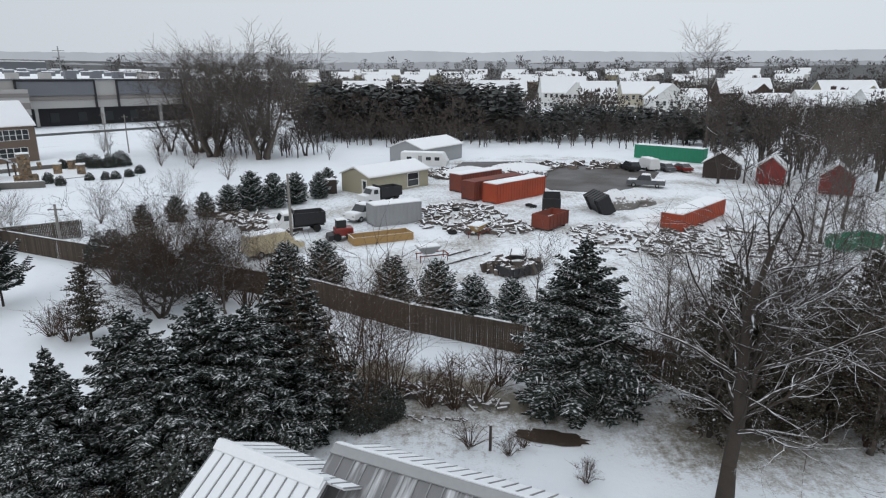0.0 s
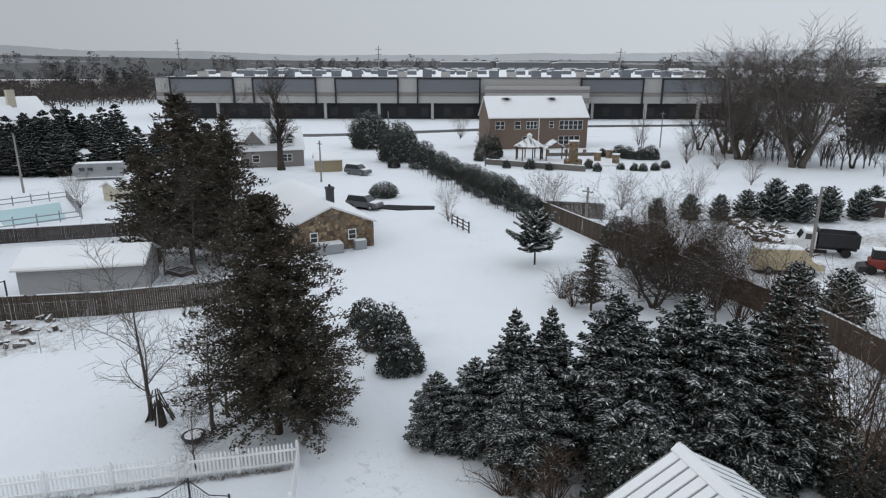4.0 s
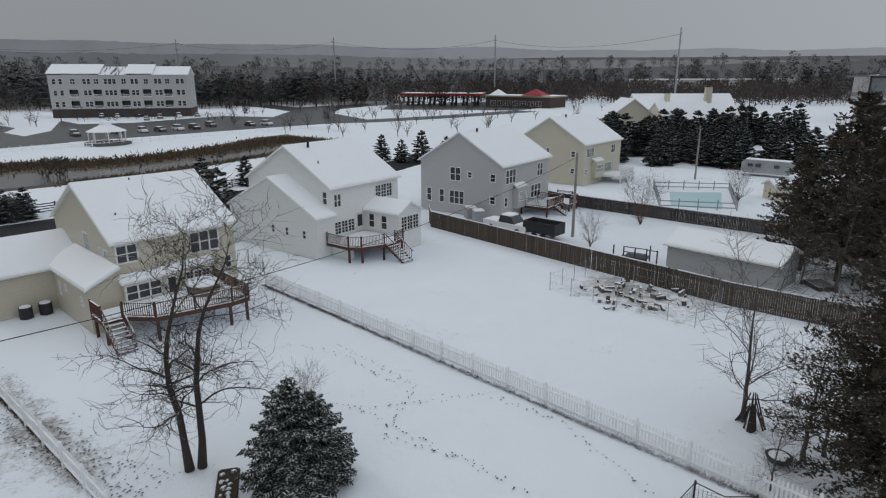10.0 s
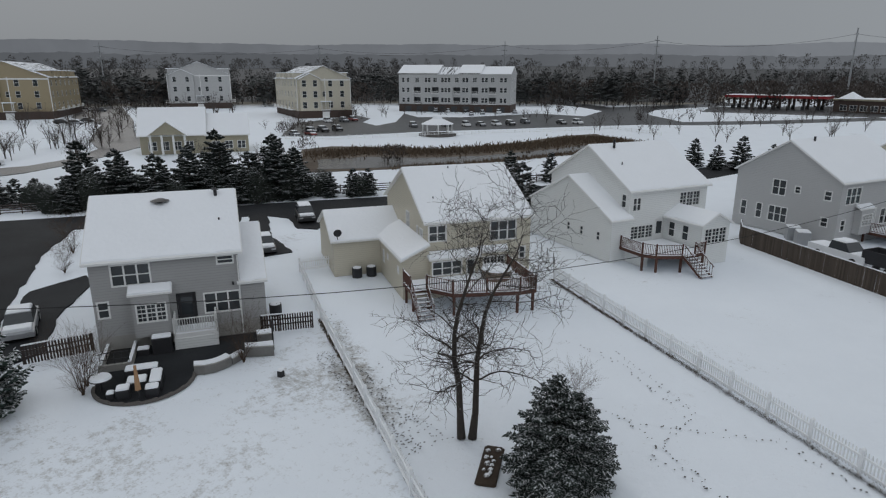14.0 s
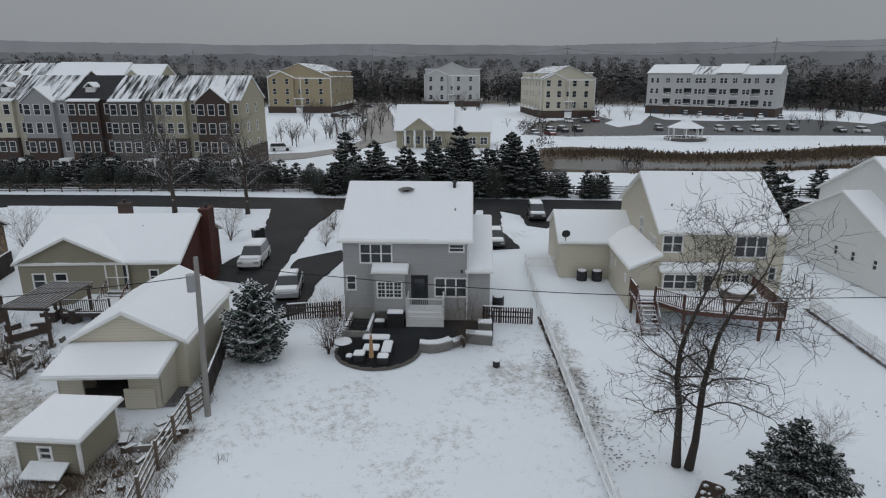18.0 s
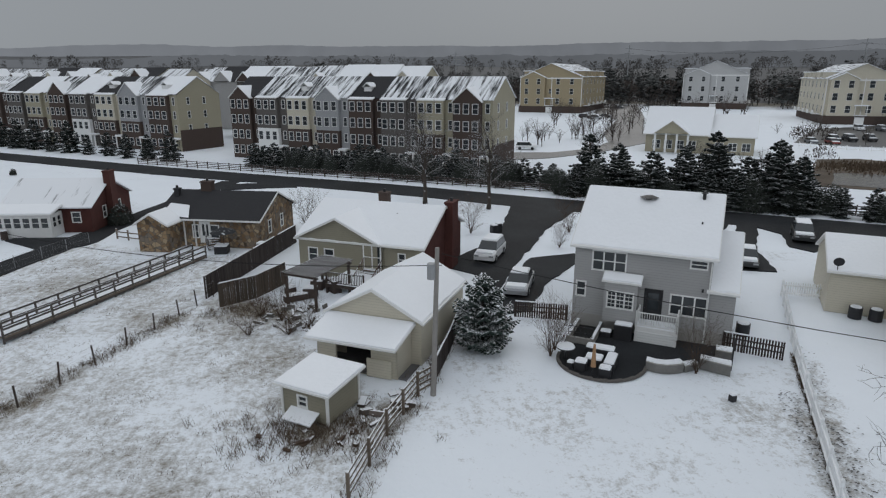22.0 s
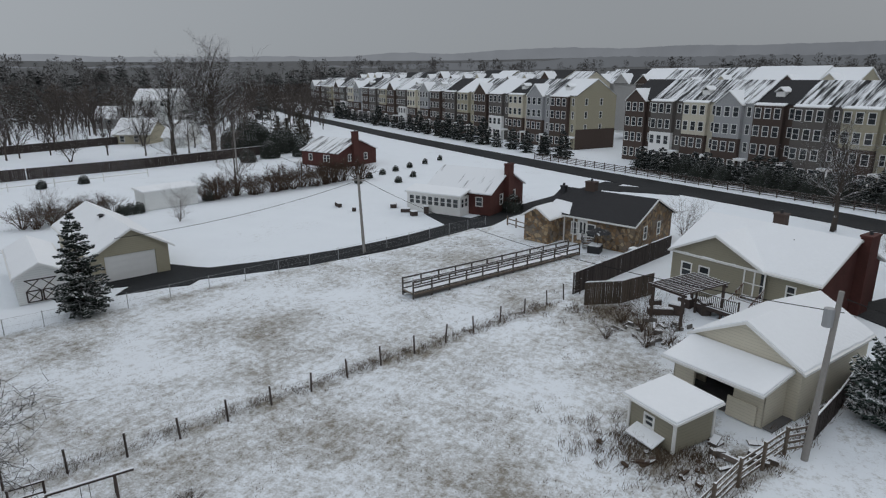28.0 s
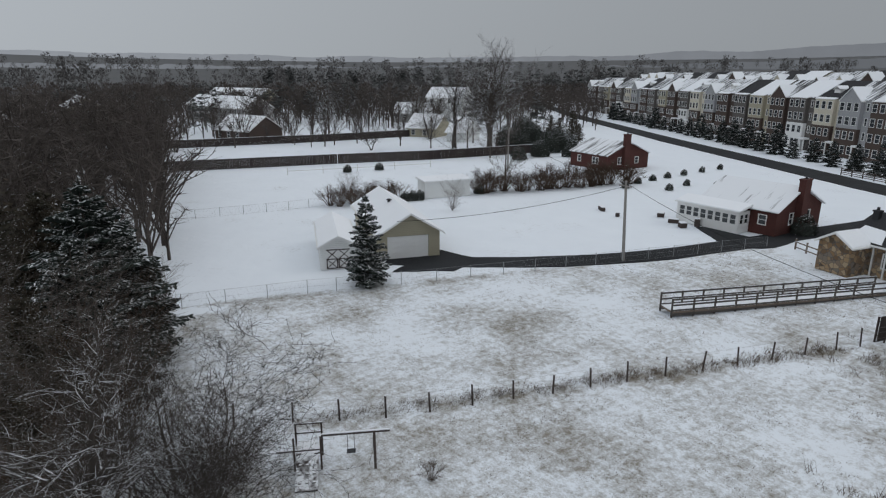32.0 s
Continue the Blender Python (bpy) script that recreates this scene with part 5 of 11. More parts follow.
# tan rambler
RA = place((7.0, -50.4), (-2.9, -45.9))
ranch = empty("house", RA, "one-storey tan house with brick end wall and snowy roof", "house")
house_body(ranch, 10.9, 9.6, 3.2, 2.2, "vinyl_olive", [("B", 8.9, 1.5, 0.6, 1.0), ("R", 2.2, 1.2, 0.8, 1.2)], ridge="x", seed=8, over=0.4)
house_body(ranch, 7.2, 0.3, 3.2, 1.75, "vinyl_olive", [("B", 0.9, 1.3, 0.85, 1.1), ("B", 2.4, 1.3, 0.85, 1.1)], [], ridge="y", oy=-0.31, seed=9, over=0.3)
gable_roof(ranch, 7.2, 4.6, 3.21, 1.74, "y", over=0.3, oy=-0.3, seed=19)
sd = Matrix.Translation((6.0, -0.34, 1.1))
window(ranch, sd, 1.5, 1.95, 2, (0, 0))
part("brick_end", Shape().rings([[(x, 0.1, 0), (x, 9.4, 0), (x, 9.4, 3.2), (x, 4.8, 5.3), (x, 0.1, 3.2)] for x in (10.9, 11.05)]), "brick_red", ranch)
chimney(ranch, 11.06, 5.0, 0, 5.7, 0.7, 1.5)
chimney(ranch, 4.2, 6.5, 4.2, 5.9, 0.9, 0.7, "brick_brown")
stair(ranch, 6.0, -0.36, 1.1, 1.7, (-0.1, -1), mat="wood_deck")
vent(ranch, 7.4, 3.4, 4.7, 0.05, 0.3)
# pergola and grill corner
pg = empty("pergola", place((7.2, -42.2), (4.8, -40.8)), "dark timber pergola with slatted top beside the house", "pergola")
for x, y in ((0.15, 0.2), (2.65, 0.2), (0.15, 4.4), (2.65, 4.4)):
    part("post", Shape().box(x - 0.08, y - 0.08, 0, x + 0.08, y + 0.08, 2.4), "wood_dark", pg)
for y in (0.2, 4.4):
    part("beam", Shape().box(-0.1, y - 0.06, 2.4, 2.9, y + 0.06, 2.58), "wood_dark", pg)
for k in range(12):
    part("slat", shared("pslat", lambda: Shape().box(-0.025, -0.15, 2.58, 0.025, 4.75, 2.7).mesh("slat")), "wood_dark", pg, at=Matrix.Translation((0.02 + k * 0.25, 0, 0)))
deck(place((5.0, -44.2), (1.9, -42.7)), [(0, 1.0), (3.4, 1.0), (3.4, 5.0), (0, 5.0)], 0.75, "wood_dark", "low dark timber deck beside the tan house", rails=[((0.1, 1.05), (3.3, 1.05))])
for x, y, rx, ry, h, nm in ((5.6, -44.2, 0.5, 0.4, 0.75, "crate"), (6.6, -43.6, 0.9, 0.3, 0.45, "bench"), (3.9, -45.3, 0.6, 0.35, 0.95, "grill"), (5.2, -46.2, 0.5, 0.5, 0.7, "garden_table"), (7.2, -44.9, 0.35, 0.35, 0.6, "tub")):
    snow_lump(nm, pose(x, y, 0, 0, 0, x * 31), rx, ry, h, "dark %s under snow beside the pergola" % nm.replace("_", " "), nm.replace("_", " "), "wood_dark")

# stone rambler
ST = place((22.2, -60.6), (12.0, -58.2))
stone = empty("house", ST, "one-storey fieldstone house with dark half-cleared roof", "house")
house_body(stone, 10.4, 8.6, 2.8, 1.9, "stone_wall", [("B", 3.6, 0.9, 0.6, 1.3), ("B", 5.4, 0.9, 0.9, 1.3), ("R", 2.2, 1.0, 0.7, 1.3), ("R", 5.2, 1.0, 0.7, 1.3)], [("B", 4.4, 0.4, "white_trim")], seed=9, snow=0.0, roof_mat="shingle")
house_body(stone, 3.0, 2.4, 2.7, 0.9, "stone_wall", [], ox=-0.6, oy=-2.41, ridge="y", over=0.3, seed=91)
part("fascia", Shape().box(2.5, -0.42, 2.66, 10.7, -0.36, 2.82), "white_trim", stone)
for ya, za, yb, zb in ((-0.4, 2.70, 4.3, 4.78), (4.3, 4.78, 9.0, 2.70)):
    part("rake_board", Shape().rings([[(x, ya, za - 0.08), (x, yb, zb - 0.08), (x, yb, zb + 0.1), (x, ya, za + 0.1)] for x in (10.72, 10.78)]), "white_trim", stone)
part("snow", Shape().rings([[(0.3, 0.1, 2.8 + 0.22), (3.4, -0.2, 2.8 + 0.12), (2.6, 1.6, 3.74), (0.4, 1.9, 3.86)], [(0.5, 0.25, 2.8 + 0.36), (3.1, 0.0, 2.8 + 0.26), (2.4, 1.5, 3.82), (0.6, 1.7, 3.92)]]), "roof_snow", stone, "patch of snow left in the roof's valley")
chimney(stone, 2.6, 4.0, 4.2, 5.6, 1.1, 0.8, "brick_brown")
chimney(stone, 0.2, 3.0, 3.8, 5.0, 0.5, 0.5, "metal_dark")
for k in range(3):
    part("porch_post", Shape().box(2.7 + k * 1.1, -0.12, 0, 2.82 + k * 1.1, 0.0 - 0.01, 2.7), "white_trim", stone)
stair(stone, 5.0, -0.4, 0.9, 1.2, (0.8, -0.9), mat="wood_dark")
um = empty("garden_umbrella", pose(15.2, -57.3, 0), "half-open garden umbrella with snow on top", "umbrella")
part("pole", Shape().tube((0, 0, 0), (0, 0, 2.4), 0.03, 0.03, 6), "metal_dark", um)
part("canopy", Shape().tube((0, 0, 1.95), (0, 0, 2.5), 1.2, 0.05, 10), "shingle_dusted", um)
snow_lump("garden_table", pose(15.4, -57.2, 0), 0.6, 0.6, 0.72, "round garden table under snow beneath the umbrella", "table", "metal_dark")
snow_lump("cabinet", pose(11.4, -57.0, 0, 0, 0, 160), 0.7, 0.4, 0.9, "grey garden cabinet with snow beside the stone wall", "cabinet", "metal_grey")
# brick rambler with sun porch
BR = place((40.4, -66.9), (31.6, -66.6))
brick = empty("house", BR, "one-storey red brick house with snowy roof and sun porch", "house")
house_body(brick, 9.2, 9.4, 2.8, 2.2, "brick_red", [("R", 2.6, 1.0, 0.8, 1.3), ("R", 6.2, 1.0, 0.8, 1.3), ("B", 7.2, 1.1, 0.9, 1.1)], seed=10, snow=0.0, roof_mat="shingle_mostly")
shed_walls(brick, -1.6, -2.2, 6.2, -0.004, 0, 2.4, "white_trim", [("B", 0.35 + k * 0.92, 1.0, 0.75, 1.1, 1, (0, 1)) for k in range(8)] + [("R", 0.3, 1.0, 0.7, 1.1), ("R", 1.2, 1.0, 0.7, 1.1)], "porch_wall")
shed_roof(brick, -1.6, -2.2, 6.2, -0.25, 2.4, 2.95, over=0.25)
chimney(brick, 9.22, 3.6, 0, 5.9, 0.7, 1.3)
for x, y, rx, ry, h, nm in ((44.5, -65.2, 0.5, 0.4, 0.5, "planter"), (41.6, -63.6, 0.6, 0.3, 0.45, "bench"), (39.6, -62.4, 0.4, 0.4, 0.55, "tub"), (38.9, -64.2, 0.3, 0.3, 0.9, "bin"), (51.2, -62.1, 0.8, 0.25, 0.5, "garden_bench"), (47.6, -60.8, 0.25, 0.25, 0.5, "pot")):
    snow_lump(nm, pose(x, y, 0, 0, 0, x * 31), rx, ry, h, "dark %s under snow beside the sun porch" % nm.replace("_", " "), nm.replace("_", " "), "wood_dark")
for x, y in ((-11.3, -61.6), (-11.9, -62.3)):
    snow_lump("bin", pose(x, y, 0, 0, 0, 20), 0.32, 0.36, 1.05, "black refuse bin with a snowy lid beside the drive", "bin", "metal_dark")
BR2 = place((83.3, -90.6), (73.4, -89.6))
brick2 = empty("house", BR2, "one-storey red brick house with snowy roof", "house")
house_body(brick2, 9.9, 10.5, 2.8, 2.1, "brick_red", [("R", 2.6, 1.0, 1.3, 1.3, 2), ("R", 7.0, 1.0, 0.9, 1.2), ("B", 2.0, 1.0, 0.9, 1.2), ("B", 6.0, 1.0, 1.6, 1.2, 2)], seed=11, snow=0.0, roof_mat="shingle_half")
chimney(brick2, 9.92, 3.6, 0, 6.4, 0.7, 1.3)
# garage and its shed
GA = place((48.1, -27.3), (46.3, -32.6))
garage = empty("garage", GA, "detached tan garage with snowy roof and wide door", "garage")
house_body(garage, 5.8, 14.5, 2.5, 1.75, "vinyl_tan", [], ridge="y", seed=12, over=0.45, open_holes=[("B", 0.7, 0.02, 4.7, 2.2)])
vent(garage, 2.4, 7.0, 4.1, 0.16, 0.25, True)
gd = part("garage_door", Shape().box(0.7, 0.1, 0.02, 4.7, 0.14, 2.2), "white_trim", garage)
for k in range(4):
    part("panel", shared("gpanel", lambda: Shape().soft_box(0, 0, 0, 3.9, 0.03, 0.5, 0.01).mesh("panel")), "white_trim", gd, at=Matrix.Translation((0.75, 0.075, 0.04 + k * 0.54)))
sh = empty("shed", place((48.5, -21.4), (47.2, -24.5)), "white garden shed with cross-braced doors and snowy roof", "shed")
house_body(sh, 3.3, 10.0, 2.1, 0.85, "vinyl_white", [], ridge="y", seed=121, over=0.25)
for k in range(2):
    sd = part("shed_door", Shape().box(0.55 + k * 1.06, -0.05, 0.1, 1.57 + k * 1.06, -0.01, 1.9), "white_trim", sh)
    x = 0.55 + k * 1.06
    part("brace", Shape().box(x, -0.08, 0.1, x + 1.02, -0.05, 0.2).box(x, -0.08, 1.8, x + 1.02, -0.05, 1.9).box(x, -0.08, 0.95, x + 1.02, -0.05, 1.05).box(x, -0.08, 0.2, x + 0.1, -0.05, 0.95).box(x + 0.92, -0.08, 0.2, x + 1.02, -0.05, 0.95).tube((x + 0.1, -0.07, 0.2), (x + 0.92, -0.07, 0.95), 0.04, 0.04, 4).tube((x + 0.1, -0.07, 1.05), (x + 0.92, -0.07, 1.8), 0.04, 0.04, 4).tube((x + 0.1, -0.07, 0.95), (x + 0.92, -0.07, 0.2), 0.04, 0.04, 4).tube((x + 0.1, -0.07, 1.8), (x + 0.92, -0.07, 1.05), 0.04, 0.04, 4), "wood_dark", sd)
# stone cottage
CO = place((-50.0, 28.1), (-47.4, 36.12))
cottage = empty("cottage", CO, "small fieldstone cottage with snowy gable roof", "house")
house_body(cottage, 8.43, 17.6, 2.5, 1.75, "stone_wall", [("B", 2.1, 0.95, 0.7, 0.95), ("B", 5.85, 0.95, 0.75, 0.95), ("R", 3, 1.0, 0.8, 0.9), ("R", 8, 1.0, 0.8, 0.9)], ridge="y", seed=13)
chimney(cottage, 5.0, 3.9, 3.6, 5.3, 0.7, 0.7, "metal_grey_dark")
snow_lump("air_conditioner", CO @ Matrix.Translation((6.8, -0.6, 0)), 0.6, 0.3, 0.9, "grey heat pump unit with snow by the stone gable", "heat pump", "metal_grey")
snow_lump("storage_box", CO @ Matrix.Translation((3.7, -0.6, 0)), 1.3, 0.6, 0.9, "grey storage box with a snowy lid by the stone gable", "storage box", "metal_grey")
GS = place((-53.6, 7.4), (-48.9, 14.8))
grey_shed = empty("shed", GS, "long low grey shed with snowy roof", "shed")
house_body(grey_shed, 8.8, 4.6, 2.3, 0.9, "vinyl_grey", [], seed=14)
BH = place((-95.5, 106.5), (-82.0, 126.0))
brickhouse = empty("house", BH, "two-storey brown brick double house with snowy roof", "house")
house_body(brickhouse, 23.5, 11.0, 7.2, 4.4, "brick_tan", [("B", 1.5, 4.6, 2.0, 1.6, 2), ("B", 6.0, 4.6, 1.3, 1.6, 1), ("B", 8.8, 4.6, 2.4, 1.6, 3), ("B", 14.2, 4.8, 1.0, 1.4), ("B", 16.6, 4.4, 5.6, 1.9, 5), ("B", 16.6, 1.0, 5.0, 1.8, 4), ("B", 8.0, 1.0, 2.0, 1.8, 2)], seed=15, far=True)
part("party_wall", Shape().box(11.6, -0.1, 0, 11.8, 0.0, 7.2), "white_trim", brickhouse)
vent(brickhouse, 5, 4.6, 11.0, 0.5, 0.3, True)
vent(brickhouse, 16, 4.6, 11.0, 0.5, 0.3, True)
gz = empty("gazebo", pose(-78.0, 99.0, 0, 0, 0, 55), "timber gazebo with snowy hipped roof", "gazebo")
for k in range(8):
    a = k * math.pi / 4
    part("post", shared("gzpost", lambda: Shape().box(-0.09, -0.09, 0, 0.09, 0.09, 2.8).mesh("post")), "wood_dark", gz, at=Matrix.Translation((2.6 * math.cos(a), 2.6 * math.sin(a), 0)))
part("roof", Shape().tube((0, 0, 2.8), (0, 0, 4.4), 3.2, 0.5, 8), "shingle_half", gz)
part("lantern", Shape().tube((0, 0, 4.4), (0, 0, 4.9), 0.5, 0.5, 8).tube((0, 0, 4.9), (0, 0, 5.4), 0.7, 0.05, 8), "white_trim", gz)
pv = empty("pavilion", pose(-74.0, 99.5, 0, 0, 0, 50), "open garden pavilion with snowy gable roof beside a stone fireplace", "pavilion")
for x, y in ((0, 0), (4, 0), (0, 3.4), (4, 3.4)):
    part("post", Shape().box(x - 0.1, y - 0.1, 0, x + 0.1, y + 0.1, 2.6), "wood_dark", pv)
gable_roof(pv, 4, 3.4, 2.6, 1.3, "y", over=0.3, seed=77, snow=0.0, mat="shingle_half")
fpl = empty("outdoor_fireplace", pose(-65.6, 96.4, 0, 0, 0, 40), "tall stone garden fireplace with a snowy cap", "fireplace")
part("hearth", Shape().soft_box(-1.6, -0.9, 0, 1.6, 0.9, 1.5, 0.06), "stone_wall", fpl)
part("stack", Shape().soft_box(-0.8, -0.6, 1.5, 0.8, 0.6, 4.8, 0.06), "stone_wall", fpl)
part("snow", Shape().soft_box(-0.85, -0.65, 4.8, 0.85, 0.65, 5.0, 0.06), "roof_snow", fpl)
tw = empty("garden_wall", place((-79.5, 87.5), (-61.0, 93.6)), "dark stone retaining wall round the garden terrace", "wall")
part("wall", Shape().soft_box(0, 0, 0, 19.4, 0.5, 1.0, 0.05), "rock", tw)
part("coping", Shape().soft_box(0.2, 0.06, 1.0, 19.2, 0.44, 1.07, 0.03), "roof_snow", tw)
patch("patio", [(-79.3, 88.0), (-61.2, 94.0), (-66, 99.5), (-73, 105), (-84, 103)], "rock", 0.055, "dark stone garden terrace dusted with snow")
ww = empty("garden_wall", pose(-74.5, 112.0, 0, 0, 0, 52), "low dark garden wall with stone piers", "wall")
part("wall", Shape().box(-7, 0, 0, 9, 0.4, 0.7), "rock", ww)
for x in (-7, -3, 1, 5, 9):
    part("pier", Shape().box(x - 0.3, -0.1, 0, x + 0.3, 0.5, 1.3), "stone_wall", ww)
# barn with its lean-to
BA = place((3.2, -34.4), (-2.2, -31.9))
barn = empty("barn", BA, "low tan outbuilding with snowy roof and open lean-to", "outbuilding")
house_body(barn, 5.9, 7.6, 2.7, 1.55, "vinyl_cream", [], ridge="y", seed=16, over=0.25, open_holes=[("B", 1.0, 0.01, 3.9, 2.2)])
part("earth_floor", Shape().box(0.1, -1.95, 0.0, 5.8, 7.5, 0.06), "mud", barn)
s = Shape().wall((0.3, -2.0, 0), (1, 0, 0), 5.0, 2.08, [(1.2, 0.01, 3.4, 1.9)])
part("lean_to_front", s, "vinyl_cream", barn)
for sx in (0.3, 5.22):
    part("lean_to_side", Shape().box(sx, -2.0, 0, sx + 0.08, -0.01, 2.1), "vinyl_cream", barn)
shed_roof(barn, 0.3, -2.6, 5.3, -0.3, 2.02, 2.5, over=0.3)
part("sliding_door", Shape().box(3.5, -2.16, 0.02, 5.0, -2.07, 1.1), "vinyl_cream", barn)
# coop
CP = place((4.9, -27.3), (2.6, -25.9))
coop = empty("coop", CP, "small olive shed with white trim and snowy roof", "shed")
shed_walls(coop, 0, 0, 2.7, 2.6, 0.1, 1.75, "vinyl_olive", [("B", 0.95, 0.7, 0.55, 0.6, 1, (1, 0))])
shed_roof(coop, 0, 0, 2.7, 2.6, 1.68, 1.9, over=0.3, thick=0.1)
for x, y in ((0, 0), (2.7, 0), (2.7, 2.6)):
    part("corner_trim", Shape().box(x - 0.06, y - 0.06, 0.08, x + 0.06, y + 0.06, 1.72), "white_trim", coop)
part("ramp", Shape().rings([[(0.5, -0.75, 0.25), (2.2, -0.75, 0.25), (2.2, 0, 0.55), (0.5, 0, 0.55)], [(0.5, -0.75, 0.32), (2.2, -0.75, 0.32), (2.2, 0, 0.62), (0.5, 0, 0.62)]]), "roof_snow", coop, "snowy lid of the nest box")

# nearest house, standing-seam roof
NR = place((-3.4, 17.0), (1.7, 14.6))
near = empty("house", NR, "nearby house with a standing-seam metal roof half under snow", "house")


def seam_slope(parent, x0, x1, ya, za, yb, zb, mat, snowy, at=None):
    r = part("roof", Shape().rings([[(x0, ya, za), (x1, ya, za), (x1, yb, zb), (x0, yb, zb)][:: 1 if ya > yb else 1], [(x0, ya, za + 0.05), (x1, ya, za + 0.05), (x1, yb, zb + 0.05), (x0, yb, zb + 0.05)]]), mat, parent, at=at)
    n = int((x1 - x0) / 0.42)
    for k in range(n + 1):
        x = x0 + 0.02 + (x1 - x0 - 0.04) * k / n
        part("seam", Shape().rings([[(x - 0.012, ya, za + 0.05), (x + 0.012, ya, za + 0.05), (x + 0.012, yb, zb + 0.05), (x - 0.012, yb, zb + 0.05)], [(x - 0.012, ya, za + 0.10), (x + 0.012, ya, za + 0.10), (x + 0.012, yb, zb + 0.10), (x - 0.012, yb, zb + 0.10)]]), "metal_grey", r)
    if snowy:
        for k in range(n):
            s = Shape()
            xa, xb = x0 + (x1 - x0) * k / n + 0.03, x0 + (x1 - x0) * (k + 1) / n - 0.03
            yq, zq = ya + (yb - ya) * 0.97, za + (zb - za) * 0.97
            s.rings([[(xa, ya, za + 0.05), (xb, ya, za + 0.05), (xb, yq, zq + 0.05), (xa, yq, zq + 0.05)], [(xa + .02, ya, za + 0.085), (xb - .02, ya, za + 0.085), (xb - .02, yq, zq + 0.08), (xa + .02, yq, zq + 0.08)]])
            part("snow", s, "roof_snow", r)
    return r


seam_slope(near, 0, 7.4, 0, 5.0, 2.6, 3.5, "metal_roof", True)
seam_slope(near, 0, 7.4, 0, 5.0, -4.6, 2.35, "metal_roof", False)
part("ridge_cap", Shape().rings([[(x, -0.26, 4.93), (x, 0, 5.10), (x, 0.26, 4.93), (x, 0.26, 4.97), (x, 0, 5.15), (x, -0.26, 4.97)] for x in (-0.03, 7.43)]), "metal_grey", near)
part("snow", Shape().rings([[(x, 0.0, 5.15), (x, 0.3, 4.99), (x, 0.3, 5.04), (x, 0.0, 5.19)] for x in (0.0, 7.4)]), "roof_snow", near)
NA = NR.inverted() @ place((-7.1, 17.2), (-3.6, 15.3))
part("wing_wall", Shape().box(0.3, -3.9, 0, 4.5, 2.0, 2.7), "vinyl_tan", near, at=NA)
seam_slope(near, 0, 4.3, 0, 5.0, -4.4, 2.5, "metal_roof_snowy", True, NA)
seam_slope(near, 0, 4.9, 0, 5.0, 2.3, 3.65, "metal_roof_snowy", True, NA)
part("ridge_cap", Shape().rings([[(x, -0.26, 4.94), (x, 0, 5.10), (x, 0.26, 4.94), (x, 0.26, 5.02), (x, 0, 5.2), (x, -0.26, 4.99)] for x in (-0.03, 4.2)]), "roof_snow", near, at=NA)
part("wall", Shape().box(0.3, -4.0, 0, 7.1, 2.2, 3.2), "vinyl_tan", near)
part("gable", Shape().rings([[(x, -3.9, 2.6), (x, 2.2, 3.2), (x, 0, 4.95)] for x in (0.3, 0.4)]), "vinyl_tan", near)

# ---------------------------------------------------------------- fences and poles


def along(pts, step):
    """Points and headings at even steps along a line of corners."""
    out = []
    for a, b in zip(pts, pts[1:]):
        L = span(a, b)
        n = max(1, round(L / step))
        out += [(a[0] + (b[0] - a[0]) * k / n, a[1] + (b[1] - a[1]) * k / n, math.atan2(b[1] - a[1], b[0] - a[0])) for k in range(n)]
    return out + [(*pts[-1], math.atan2(pts[-1][1] - pts[-2][1], pts[-1][0] - pts[-2][0]))]


def board_fence(pts, h, mat, label, width=0.15, post_step=2.4, gap=0.008, top=0.04, seed=0, snow=True):
    """Close upright boards on two rails, posts behind, a line of snow on top."""
    rng = random.Random(seed)
    e = empty("wooden_fence", pose(*pts[0], 0), label, "fence")
    s, sn = Shape(), Shape()
    for a, b in zip(pts, pts[1:]):
        m = Matrix.Translation((a[0] - pts[0][0], a[1] - pts[0][1], 0)) @ Matrix.Rotation(math.atan2(b[1] - a[1], b[0] - a[0]), 4, "Z")
        L = span(a, b)
        n = int(L / width)
        for k in range(n):
            t = h + rng.uniform(-top, top)
            o = rng.uniform(-0.012, 0.012)
            s.box(k * width + gap, o, 0.0, (k + 1) * width - gap, o + 0.025, t, m)
        s.box(0, 0.03, 0.4, L, 0.07, 0.49, m).box(0, 0.03, h - 0.4, L, 0.07, h - 0.31, m)
        if snow:
            k0 = 0.0
            while k0 < L - 0.5:
                k1 = min(L, k0 + rng.uniform(1.0, 4.0))
                sn.box(k0, -0.02, h - 0.01, k1, 0.05, h + 0.06, m)
                k0 = k1 + rng.choice((0, 0, 0.15, 0.8))
    part("boarding", s, mat, e)["kind"] = "stuff"
    if snow:
        part("snow", sn, "roof_snow", e)["kind"] = "stuff"
    post = shared(("fpost", h, mat), lambda: Shape().box(-0.05, 0.07, -0.2, 0.05, 0.17, h - 0.05).mesh("post"))
    for x, y, a in along(pts, post_step):
        part("post", post, mat, e, at=Matrix.Translation((x - pts[0][0], y - pts[0][1], 0)) @ Matrix.Rotation(a, 4, "Z"))
    return e


